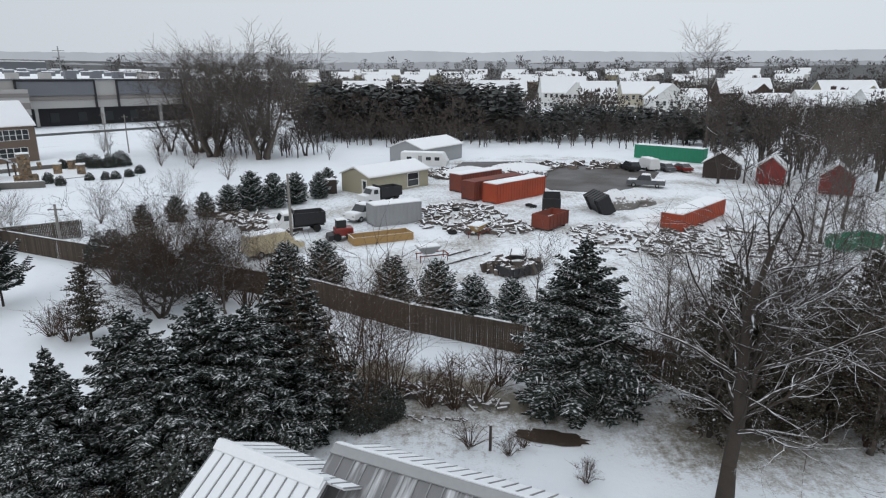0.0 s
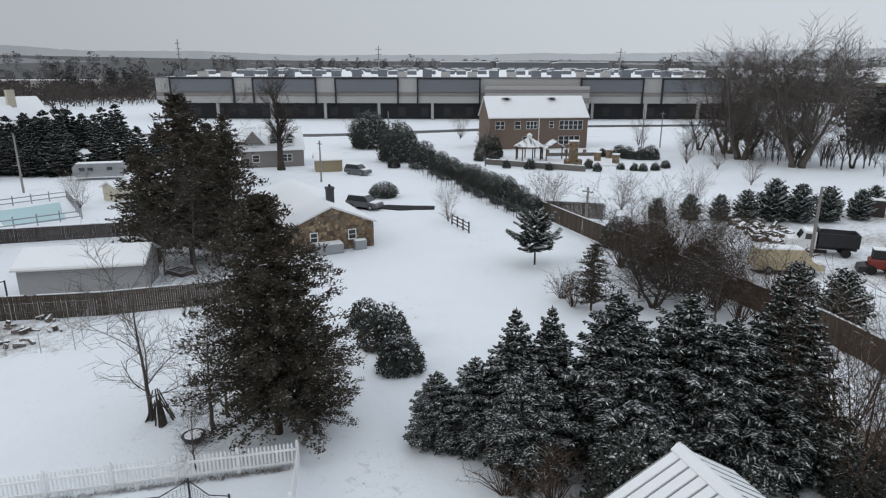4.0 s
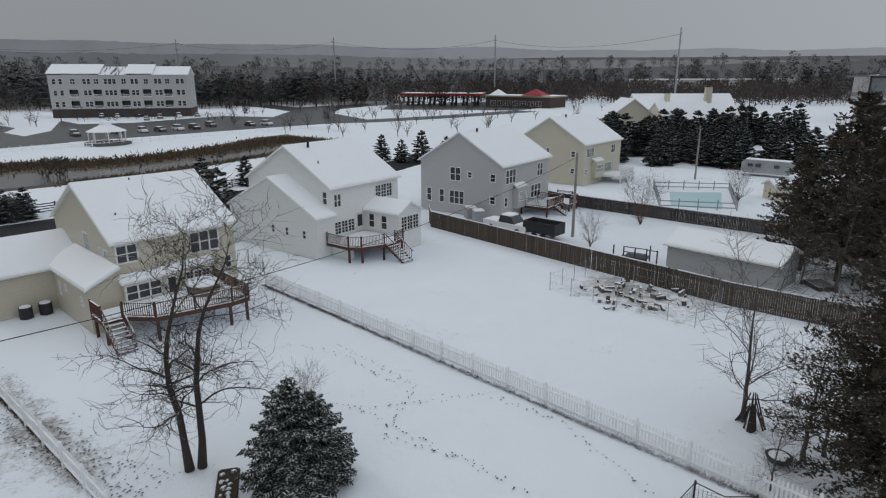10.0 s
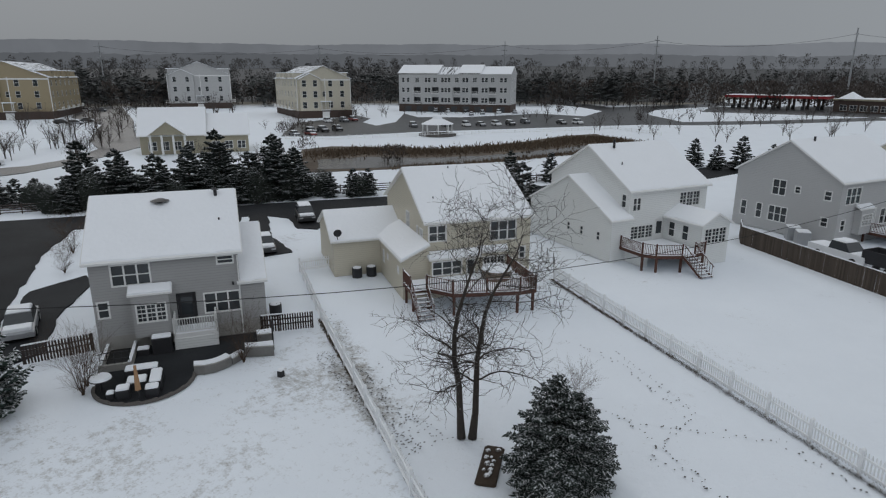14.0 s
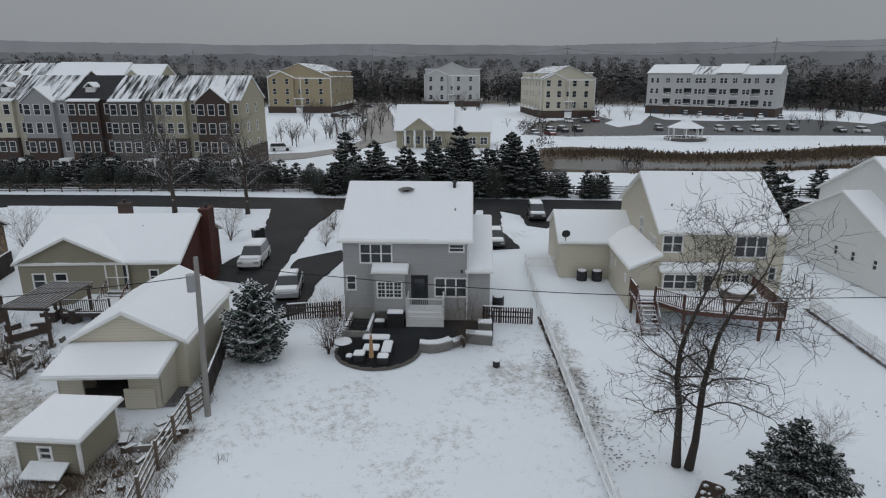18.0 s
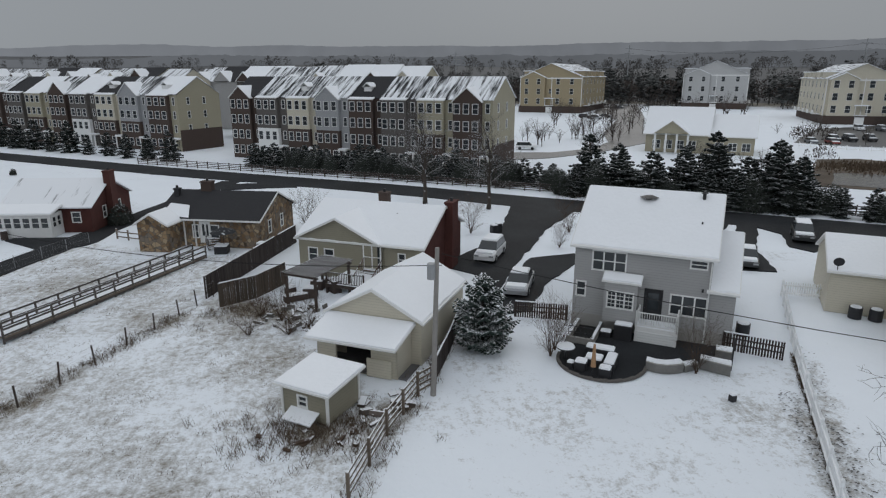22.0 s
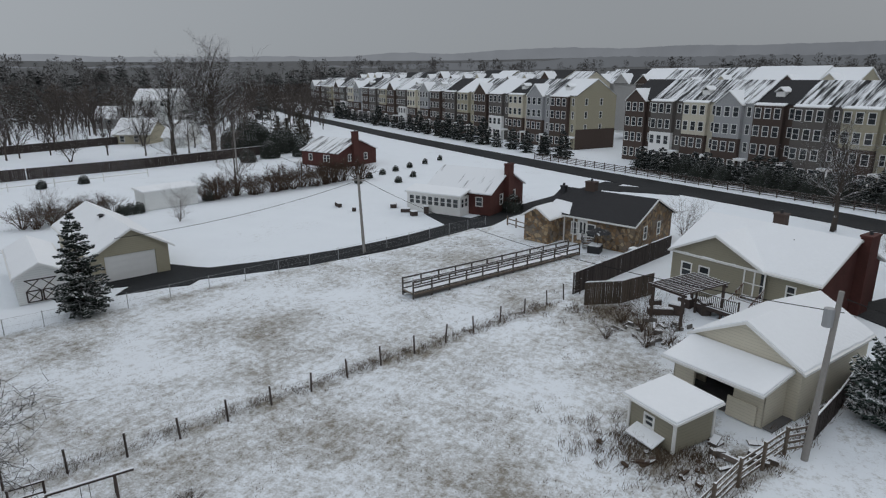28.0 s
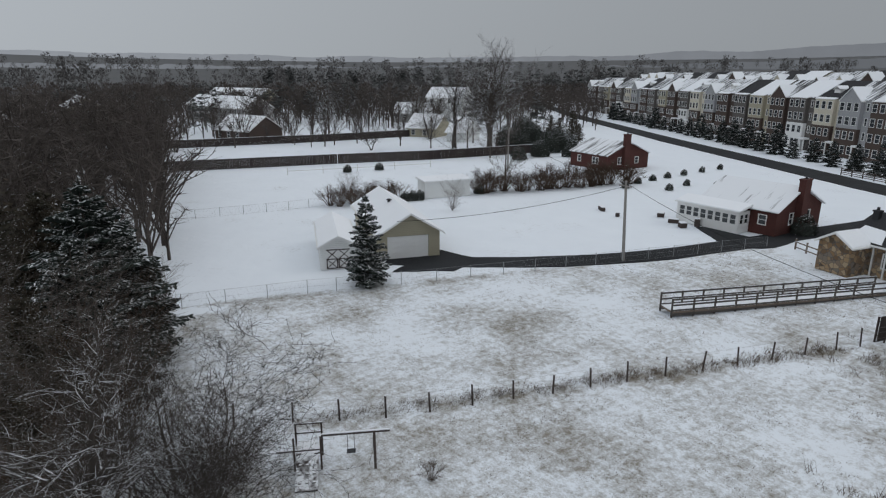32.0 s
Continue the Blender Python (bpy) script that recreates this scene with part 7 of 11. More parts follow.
part("canopy", Shape().tube((0, 0, 0.6), (0, 0, 1.95), 0.15, 0.06, 8), "twig_orange", um)
part("pole", Shape().tube((0, 0, 0), (0, 0, 0.6), 0.04, 0.04, 6), "metal_dark", um)
we = empty("cellar_entry", G1, "dark sunken cellar stair with metal rails", "stair well")
# no hole is cut: a flat black sheet stands for the stair well's shade
part("pit", Shape().box(0.95, -3.1, 0.074, 2.4, -0.2, 0.12), "rubber", we)
for x in (0.92, 2.42):
    part("side_wall", Shape().box(x - 0.1, -3.2, 0, x + 0.1, -0.1, 0.5), "concrete", we)
    part("snow", Shape().soft_box(x - 0.09, -3.2, 0.5, x + 0.09, -0.2, 0.56, 0.02), "roof_snow", we)
part("front_wall", Shape().box(1.03, -3.2, 0, 2.31, -3.0, 0.45), "concrete", we)
for z in (0.75, 1.15):
    part("rail", Shape().tube((0.95, -3.1, z), (2.4, -3.1, z), 0.03, 0.03, 6), "metal_dark", we)
for k in range(5):
    part("post", shared("cellpost", lambda: Shape().tube((0, 0, 0.1), (0, 0, 1.15), 0.025, 0.025, 6).mesh("post")), "metal_dark", we, at=Matrix.Translation((0.95 + 0.3625 * k, -3.1, 0)))
ac = empty("air_conditioner", G1 @ Matrix.Translation((10.9, 2.7, 0)), "round dark air-conditioning unit beside the grey house", "air conditioner", "air conditioners")
part("casing", Shape().tube((0, 0, 0), (0, 0, 0.8), 0.42, 0.42, 16), "metal_dark", ac)
part("snow", Shape().tube((0, 0, 0.8), (0, 0, 0.86), 0.36, 0.33, 16), "roof_snow", ac)
thing("post", Shape().tube((0, 0, 0), (0, 0, 1.9), 0.05, 0.05, 8), "metal_dark", pose(-19.6, -29.8, 0), "thin black post at the end of the garden wall", "post")

# ---------------------------------------------------------------- vehicles


def car(m, kind, paint, label, snow=True, category="car"):
    """A parked vehicle: shaped body, glasshouse, wheels, lamps and a coat of snow. x forward."""
    e = empty({"pickup": "pickup_truck", "van": "van"}.get(kind, "car"), m, label, category)
    L, W, low, belt, top = {"sedan": (4.6, 1.8, 0.28, 0.86, 1.42), "suv": (4.6, 1.86, 0.32, 1.0, 1.72), "pickup": (5.6, 1.95, 0.42, 1.08, 1.86), "van": (5.6, 2.0, 0.38, 1.1, 2.15)}[kind]
    prof = {"sedan": [(-L / 2, low), (-L / 2, belt - 0.06), (-L / 2 + 0.15, belt), (L / 2 - 1.0, belt - 0.02), (L / 2 - 0.12, belt - 0.2), (L / 2, low + 0.3), (L / 2, low)],
            "suv": [(-L / 2, low), (-L / 2, belt), (L / 2 - 1.1, belt), (L / 2 - 0.1, belt - 0.16), (L / 2, low + 0.35), (L / 2, low)],
            "pickup": [(-L / 2, low), (-L / 2, belt), (L / 2 - 1.4, belt), (L / 2 - 0.08, belt - 0.08), (L / 2, low + 0.4), (L / 2, low)],
            "van": [(-L / 2, low), (-L / 2, belt), (L / 2 - 0.9, belt), (L / 2 - 0.05, belt - 0.3), (L / 2, low + 0.3), (L / 2, low)]}[kind]
    part("body", Shape().rings([[(x, y * (W / 2), z) for x, z in prof] for y in (-0.97, 0.97)]).rings([[(x * 0.985, y * W / 2, low + (z - low) * 0.86) for x, z in prof] for y in (-1.0, 1.0)]), paint, e)
    cab = {"sedan": (-1.75, -1.1, 0.45, 1.15), "suv": (-2.2, -1.95, 0.45, 1.15), "pickup": (-0.75, -0.6, 0.75, 1.35), "van": (-2.75, -2.65, 1.2, 1.9)}[kind]
    a, b, c, d = cab
    glass = lambda k, z0, z1: [[(a, -W / 2 * 0.94, z0), (d, -W / 2 * 0.94, z0), (d, W / 2 * 0.94, z0), (a, W / 2 * 0.94, z0)], [(b, -W / 2 * k, z1), (c, -W / 2 * k, z1), (c, W / 2 * k, z1), (b, W / 2 * k, z1)]]
    part("glasshouse", Shape().rings(glass(0.78, belt - 0.01, top - 0.06)), "glass" if kind != "van" else paint, e)
    roof = part("roof", Shape().rings([[(b, -W / 2 * 0.79, top - 0.06), (c, -W / 2 * 0.79, top - 0.06), (c, W / 2 * 0.79, top - 0.06), (b, W / 2 * 0.79, top - 0.06)], [(b + 0.08, -W / 2 * 0.72, top), (c - 0.1, -W / 2 * 0.72, top), (c - 0.1, W / 2 * 0.72, top), (b + 0.08, W / 2 * 0.72, top)]]), paint, e)
    if snow:
        part("snow", Shape().rings([[(b + 0.02, -W / 2 * 0.75, top - 0.02), (c - 0.04, -W / 2 * 0.75, top - 0.02), (c - 0.04, W / 2 * 0.75, top - 0.02), (b + 0.02, W / 2 * 0.75, top - 0.02)], [(b + 0.12, -W / 2 * 0.68, top + 0.08), (c - 0.14, -W / 2 * 0.68, top + 0.08), (c - 0.14, W / 2 * 0.68, top + 0.08), (b + 0.12, W / 2 * 0.68, top + 0.08)]]), "roof_snow", roof)
        part("snow", Shape().soft_box(d + 0.03, -W / 2 * 0.85, belt - 0.22, L / 2 - 0.22, W / 2 * 0.85, belt + 0.04, 0.05), "roof_snow", e)
    if kind == "pickup":
        part("bed", Shape().box(-L / 2 + 0.05, -W / 2 + 0.05, belt - 0.35, a - 0.05, W / 2 - 0.05, belt + 0.03), "roof_snow" if snow else "metal_dark", e)
    wheel = shared(("wheel", kind), lambda: Shape().tube((0, -0.11, 0), (0, 0.11, 0), 0.34, 0.34, 14).mesh("wheel"))
    rim = shared(("rim", kind), lambda: Shape().tube((0, -0.125, 0), (0, 0.125, 0), 0.2, 0.2, 10).mesh("rim"))
    for x in (-L * 0.3, L * 0.31):
        for y in (-W / 2 + 0.06, W / 2 - 0.06):
            w = part("wheel", wheel, "rubber", e, at=Matrix.Translation((x, y, 0.34)))
            if m.translation.length < 110:
                part("rim", rim, "metal_grey", w)
    for y in (-W * 0.36, W * 0.36) if m.translation.length < 110 else ():
        part("headlight", Shape().box(L / 2 - 0.06, y - 0.2, belt - 0.38, L / 2 + 0.012, y + 0.2, belt - 0.24), "metal_grey", e)
        part("tail_light", Shape().box(-L / 2 - 0.012, y - 0.14, belt - 0.32, -L / 2 + 0.05, y + 0.14, belt - 0.12), "lamp_glass", e)
    return e


def parked(x, y, turn, kind, paint, label, snow=True):
    return car(pose(x, y, 0.03, 0, 0, turn), kind, "paint_" + paint, label, snow)


parked(-9.6, -53.4, 66, "suv", "white", "white car under snow parked on the drive")
parked(-10.5, -44.6, 70, "sedan", "silver", "silver sedan under snow on the drive")
parked(-32.0, -49.6, 62, "sedan", "black", "dark sedan with snowy roof on the drive")
parked(-42.3, -57.0, 60, "suv", "black", "dark car with thick snow on its roof")
parked(-62.4, 46.2, 20, "suv", "grey", "dark green car parked beside the cottage")
parked(-86.0, 62.5, 15, "suv", "grey", "grey car parked in the snow")
parked(33.6, 110.8, 100, "suv", "black", "black car parked in the yard")
parked(37.0, 111.6, 100, "van", "white", "white van parked in the yard")
parked(39.6, 110.2, 105, "sedan", "grey", "grey car parked in the yard")
parked(42.5, 109.8, 105, "sedan", "red", "red car under snow parked in the yard")
parked(-64.2, -7.4, 60, "pickup", "white", "white pickup truck towing a black trailer")
tl = empty("dump_trailer", pose(-62.2, -3.6, 0, 0, 0, 62), "black steel dump trailer beside the fence", "trailer")
part("box", Shape().box(-1.9, -1.0, 0.6, 1.9, -0.92, 1.75).box(-1.9, 0.92, 0.6, 1.9, 1.0, 1.75).box(-1.9, -0.92, 0.6, -1.82, 0.92, 1.75).box(1.82, -0.92, 0.6, 1.9, 0.92, 1.75).box(-1.82, -0.92, 0.6, 1.82, 0.92, 0.7), "metal_dark", tl)
for x in (-0.5, 0.5):
    for y in (-1.05, 1.05):
        part("wheel", Shape().tube((x, y - 0.1, 0.34), (x, y + 0.1, 0.34), 0.34, 0.34, 12), "rubber", tl)
part("drawbar", Shape().tube((-1.9, 0, 0.55), (-3.2, 0, 0.5), 0.06, 0.05, 6), "metal_dark", tl)
for x, y in ((-68.0, -11.4), (-69.6, -12.6)):
    snow_lump("oil_tank", pose(x, y, 0, 0, 0, 24), 0.7, 0.6, 1.3, "pale metal tank with snow beside the house", "tank", "metal_grey")

# ---------------------------------------------------------------- contractor's yard


def container(p, q, mat, h=2.6, depth=2.44, label="red steel shipping container with snow on top", snow=True):
    e = empty("shipping_container", place(p, q), label, "container")
    L = span(p, q)
    n = int(L / 0.28)
    for y, sg in ((0.0, 1), (depth, -1)):
        line = []
        for k in range(n):
            x0, x1, o = L * k / n, L * (k + 1) / n, (0.0 if k % 2 else 0.05) * sg
            line += [(x0 + 0.03, y + o), (x1 - 0.03, y + o)]
        line = [(0.01, y + 0.06 * sg)] + line + [(L - 0.01, y + 0.06 * sg)]
        s = Shape()
        s.v = [(*q, z) for q in line for z in (0.15, h - 0.1)]
        s.f = [(2 * i, 2 * i + 2, 2 * i + 3, 2 * i + 1) for i in range(len(line) - 1)]
        part("side_panel", s, mat, e)
    for x in (0.02, L - 0.08):
        part("end_panel", Shape().box(x, 0.08, 0.15, x + 0.06, depth - 0.08, h - 0.1), mat, e)
    f = Shape()
    for x in (0.0, L - 0.12):
        for y in (0.0, depth - 0.12):
            f.box(x - 0.01, y - 0.01, 0, x + 0.13, y + 0.13, h)
    f.box(0, 0, 0, L, 0.12, 0.15).box(0, depth - 0.12, 0, L, depth, 0.15).box(-0.005, -0.005, h - 0.1, L + 0.005, depth + 0.005, h)
    part("frame", f, mat, e)
    if snow:
        part("snow", Shape().soft_box(0.03, 0.03, h, L - 0.03, depth - 0.03, h + 0.12, 0.06), "roof_snow", e)
    return e


container((7.0, 80.1), (14.6, 87.4), "metal_red")
container((4.2, 82.2), (12.0, 89.6), "metal_rust", label="rusty red shipping container with little snow", snow=False)
container((2.6, 88.5), (9.0, 94.5), "metal_rust", label="old rusty red container under snow")
container((-7.7, 67.2), (-2.5, 70.0), "metal_grey", 2.4, 2.4, "pale grey metal storage box under snow")
container((39.9, 129.3), (50.2, 119.6), "metal_green", 2.7, 2.4, "long green container at the edge of the wood")
container((25.7, 64.6), (34.4, 73.8), "metal_red", 1.9, 2.4, "open red container heaped with snow")
TB = place((-15.0, 90.6), (-10.4, 86.4))
tanb = empty("workshop", TB, "low tan metal workshop with snowy roof", "building")
house_body(tanb, 6.2, 12.0, 2.6, 1.1, "vinyl_tan", [("R", 7.5, 0.3, 2.4, 2.0, 1, (0, 0))], [("B", 4.6, 0.05, "white_trim")], ridge="y", seed=20)
b2 = empty("shed", place((-10.5, 122), (-3.0, 117)), "grey metal shed with snowy roof behind the yard", "shed")
house_body(b2, 8.0, 14.0, 3.0, 1.4, "metal_grey", [], ridge="y", seed=21)
for x, y in ((-12.6, 84.4),):
    snow_lump("shed", pose(-16.8, 88.6, 0, 0, 0, 20), 1.2, 1.0, 2.0, "small dark shed under snow", "shed", "wood_dark")
rv = empty("caravan", pose(-3.4, 113.2, 0, 0, 0, -12), "white travel trailer with snowy roof", "caravan")
part("body", Shape().rings([[(-4.2, y, 0.6), (4.2, y, 0.6), (4.4, y, 1.5), (3.6, y, 3.0), (-4.2, y, 3.0)] for y in (-1.2, 1.2)]), "paint_white", rv)
part("snow", Shape().soft_box(-4.15, -1.15, 3.0, 3.5, 1.15, 3.12, 0.05), "roof_snow", rv)
for x in (-2.6, 1.0, 2.6):
    part("window", Shape().box(x - 0.45, -1.23, 1.7, x + 0.45, -1.2, 2.3), "glass", rv)
part("door", Shape().box(-0.9, -1.23, 0.75, -0.2, -1.2, 2.5), "metal_grey", rv)
for x in (-0.6, 0.4):
    part("wheel", Shape().tube((x, -1.25, 0.36), (x, -1.0, 0.36), 0.36, 0.36, 12), "rubber", rv)
sv = empty("caravan", pose(-110.8, 29.2, 0, 0, 0, 62), "long silver caravan in a snowy garden", "caravan")
part("body", Shape().rings([[(-3.9, y * 0.8, 0.9), (-3.4, y, 0.5), (3.4, y, 0.5), (3.9, y * 0.8, 0.9), (3.9, y * 0.7, 2.0), (3.3, y * 0.8, 2.6), (-3.3, y * 0.8, 2.6), (-3.9, y * 0.7, 2.0)] for y in (-1.2, 1.2)]), "metal_grey", sv)
part("snow", Shape().soft_box(-3.3, -0.95, 2.6, 3.3, 0.95, 2.7, 0.05), "roof_snow", sv)
for x in (-2.4, -1.2, 1.6):
    part("window", Shape().box(x - 0.4, -1.22, 1.5, x + 0.4, -1.18, 2.0), "glass", sv)
ts = empty("shed", pose(-90.3, 26.0, 0, 0, 0, 110), "small yellow garden shed with snow on its roof", "shed")
house_body(ts, 3.6, 2.6, 1.9, 0.6, "vinyl_cream", [], ox=-1.8, oy=-1.3, seed=22)


def dump_truck(m, paint, label):
    e = empty("dump_truck", m, label, "truck")
    part("cab", Shape().rings([[(0.9, y, 0.6), (3.3, y, 0.6), (3.3, y, 1.35), (2.3, y, 1.5), (1.95, y, 2.2), (0.9, y, 2.2)] for y in (-0.95, 0.95)]), paint, e)
    part("cab_glass", Shape().box(1.2, -0.97, 1.5, 1.85, -0.955, 2.05).box(1.2, 0.955, 1.5, 1.85, 0.97, 2.05).rings([[(2.33, -0.8, 1.52), (2.33, 0.8, 1.52), (2.02, 0.8, 2.12), (2.02, -0.8, 2.12)], [(2.36, -0.8, 1.54), (2.36, 0.8, 1.54), (2.05, 0.8, 2.14), (2.05, -0.8, 2.14)]]), "glass", e)
    part("bed", Shape().box(-2.6, -1.1, 0.95, 0.75, -1.02, 2.2).box(-2.6, 1.02, 0.95, 0.75, 1.1, 2.2).box(0.67, -1.02, 0.95, 0.75, 1.02, 2.5).box(-2.6, -1.02, 0.95, 0.67, 1.02, 1.05).box(-2.6, -1.02, 1.05, -2.52, 1.02, 2.2), "metal_dark", e)
    part("snow", Shape().soft_box(2.35, -0.88, 1.33, 3.25, 0.88, 1.46, 0.05).soft_box(0.95, -0.88, 2.2, 1.9, 0.88, 2.29, 0.05).soft_box(-2.5, -1.0, 1.05, 0.65, 1.0, 1.5, 0.1), "roof_snow", e)
    for x in (-1.6, 2.5):
        for y in (-0.95, 0.95):
            part("wheel", Shape().tube((x, y - 0.16, 0.42), (x, y + 0.16, 0.42), 0.42, 0.42, 12), "rubber", e)
    part("chassis", Shape().box(-2.6, -0.4, 0.55, 3.2, 0.4, 0.95), "metal_dark", e)
    return e


dump_truck(pose(-15.6, 65.4, 0, 0, 0, 205), "paint_white", "white dump truck with a black bed")
dump_truck(pose(-8.2, 81.2, 0, 0, 0, 220), "paint_white", "white dump truck with a snowy hood")
dump_truck(pose(13.4, 75.0, 0, 0, 0, 80), "paint_grey", "grey dump truck loaded with snow")
parked(-9.3, 71.6, 235, "pickup", "white", "white pickup truck under snow in the yard")
parked(-16.2, 56.6, 40, "van", "beige", "beige box van with snowy roof")
parked(31.0, 93.5, 160, "pickup", "grey", "grey flatbed truck at the edge of the yard")
bc = empty("skid_loader", pose(-10.6, 62.0, 0, 0, 0, 200), "red and black skid loader in the snow", "loader")
part("body", Shape().soft_box(-1.2, -0.7, 0.5, 0.7, 0.7, 1.3, 0.1), "paint_red", bc)
part("cab", Shape().box(-0.5, -0.5, 1.3, 0.5, 0.5, 2.1), "metal_dark", bc)
part("snow", Shape().soft_box(-0.5, -0.5, 2.1, 0.5, 0.5, 2.2, 0.04), "roof_snow", bc)
for x in (-0.8, 0.5):
    for y in (-0.8, 0.8):
        part("wheel", Shape().tube((x, y - 0.13, 0.4), (x, y + 0.13, 0.4), 0.4, 0.4, 12), "rubber", bc)
part("bucket", Shape().rings([[(0.8, y, 0.1), (1.5, y, 0.1), (1.4, y, 0.6), (0.8, y, 0.7)] for y in (-0.85, 0.85)]), "metal_dark", bc)


def skip(m, L, W, h, mat, label, tilt=0.0):
    e = empty("dumpster", m, label, "dumpster")
    t = 0.08
    part("box", Shape().box(-L / 2, -W / 2, 0.2, L / 2, -W / 2 + t, h).box(-L / 2, W / 2 - t, 0.2, L / 2, W / 2, h).box(-L / 2, -W / 2 + t, 0.2, -L / 2 + t, W / 2 - t, h).box(L / 2 - t, -W / 2 + t, 0.2, L / 2, W / 2 - t, h).box(-L / 2 + t, -W / 2 + t, 0.2, L / 2 - t, W / 2 - t, 0.35), mat, e)
    for k in range(6):
        x = -L / 2 + 0.3 + k * (L - 0.6) / 5
        for y in (-W / 2 - 0.06, W / 2):
            part("rib", Shape().box(x - 0.05, y, 0.2, x + 0.05, y + 0.06, h), mat, e)
    part("snow", Shape().soft_box(-L / 2 + 0.1, -W / 2 + 0.1, 0.35, L / 2 - 0.1, W / 2 - 0.1, h * 0.55, 0.1), "roof_snow", e)
    for x in (-L * 0.3, L * 0.3):
        part("skid", Shape().box(x - 0.1, -W / 2, 0, x + 0.1, W / 2, 0.2), "metal_dark", e)
    return e


skip(pose(12.0, 67.4, 0, 0, 0, 50), 4.4, 2.2, 1.7, "metal_rust", "rusty open dumpster with snow inside")
ts2 = skip(pose(18.6, 75.5, 0.6, 62, 0, 100), 4.6, 2.3, 1.8, "metal_dark", "dark tipped-up dump body, rusty and open")
skip(pose(6.5, 50.2, 0, 0, 0, 35), 3.6, 2.0, 0.9, "metal_dark", "low dark flat trailer heaped with scrap")
skip(pose(40.0, 58.0, 0, 0, 0, 20), 5.0, 2.2, 1.4, "metal_green", "green open skip behind the trees")
for x, y, turn, mt in ((-1.4, 54.2, 20, "metal_grey"), (3.6, 62.8, 60, "timber"), (6.6, 52.0, 80, "metal_dark")):
    sp = empty("salt_spreader", pose(x, y, 0, 0, 0, turn), "old hopper spreader on a rusty frame", "spreader")
    part("hopper", Shape().rings([[(-0.5, -0.3, 0.7), (0.5, -0.3, 0.7), (0.5, 0.3, 0.7), (-0.5, 0.3, 0.7)], [(-1.1, -0.7, 1.4), (1.1, -0.7, 1.4), (1.1, 0.7, 1.4), (-1.1, 0.7, 1.4)]]), mt, sp)
    part("snow", Shape().soft_box(-1.0, -0.6, 1.4, 1.0, 0.6, 1.5, 0.05), "roof_snow", sp)
    for a, b in (((-1, -0.6), (1.8, -0.6)), ((-1, 0.6), (1.8, 0.6)), ((1.8, -0.6), (1.8, 0.6))):
        part("beam", Shape().tube((*a, 0.6), (*b, 0.6), 0.06, 0.06, 4), "metal_rust", sp)
    for q in ((-0.9, -0.6), (1.7, -0.6), (-0.9, 0.6), (1.7, 0.6)):
        part("leg", Shape().tube((*q, 0), (*q, 0.7), 0.05, 0.05, 4), "metal_rust", sp)
fr = empty("timber_crib", pose(-6.4, 61.4, 0, 0, 0, 25), "low frame of yellow timber planks in the snow", "timber")
for k in range(2):
    part("plank", Shape().box(-3.2, -1.0 + k * 2.0, 0, 3.2, -0.92 + k * 2.0, 0.8), "timber", fr)
    part("plank", Shape().box(-3.2 + k * 6.32, -0.9, 0, -3.12 + k * 6.32, 0.9, 0.8), "timber", fr)


def heap(x, y, r, h, mat, label, category, seed, n=9):
    """A rough mound."""
    rng = random.Random(seed)
    s, rings = Shape(), []
    for i in range(n):
        f = i / (n - 1)
        rr = r * math.cos(f * math.pi / 2) ** 0.8 + 0.05
        rings.append([(rr * (1 + rng.uniform(-0.13, 0.13)) * math.cos(2 * math.pi * k / 18), rr * (1 + rng.uniform(-0.13, 0.13)) * math.sin(2 * math.pi * k / 18), h * f * (1 + rng.uniform(-0.05, 0.05)) - 0.1) for k in range(18)])
    s.rings(rings)
    return thing("mound", s, mat, pose(x, y, 0), label, category, smooth=True)


heap(22.5, 79.5, 3.0, 2.2, "gravel", "steep mound of grey gravel under thin snow", "gravel heap", 1)
heap(25.5, 81.0, 2.6, 1.8, "gravel", "low mound of gravel dusted with snow", "gravel heap", 2)
heap(24.0, 70.5, 2.6, 1.0, "snow", "snow-covered rubble mound in the yard", "rubble heap", 3)
heap(21.5, 66.5, 2.2, 0.8, "snow", "snow-covered rubble mound in the yard", "rubble heap", 4)
heap(4.5, 106, 5, 1.6, "rock", "wide brush and rubble heap under snow", "rubble heap", 5)
heap(14, 112, 6, 1.3, "rock", "long rubble heap under snow", "rubble heap", 6)


def litter(name, cx, cy, rx, ry, n, mat, label, seed, size=0.8, flat=0.35, turn=0.0):
    """Countless broken pieces lying about."""
    rng = random.Random(seed)
    s = Shape()
    for k in range(n):
        a, q = rng.uniform(0, 6.28), math.sqrt(rng.random())
        x, y = rx * q * math.cos(a), ry * q * math.sin(a)
        c, d = math.cos(turn), math.sin(turn)
        m = Matrix.Translation((x * c - y * d, x * d + y * c, 0)) @ Euler((rng.uniform(-0.3, 0.3), rng.uniform(-0.3, 0.3), rng.uniform(0, 6.28))).to_matrix().to_4x4()
        u, v, w = size * rng.uniform(0.3, 1.6), size * rng.uniform(0.1, 0.5), flat * rng.uniform(0.2, 1.2)
        s.box(-u / 2, -v / 2, 0, u / 2, v / 2, w, m)
    return thing(name, s, mat, pose(cx, cy, 0), label, "debris", kind="stuff")


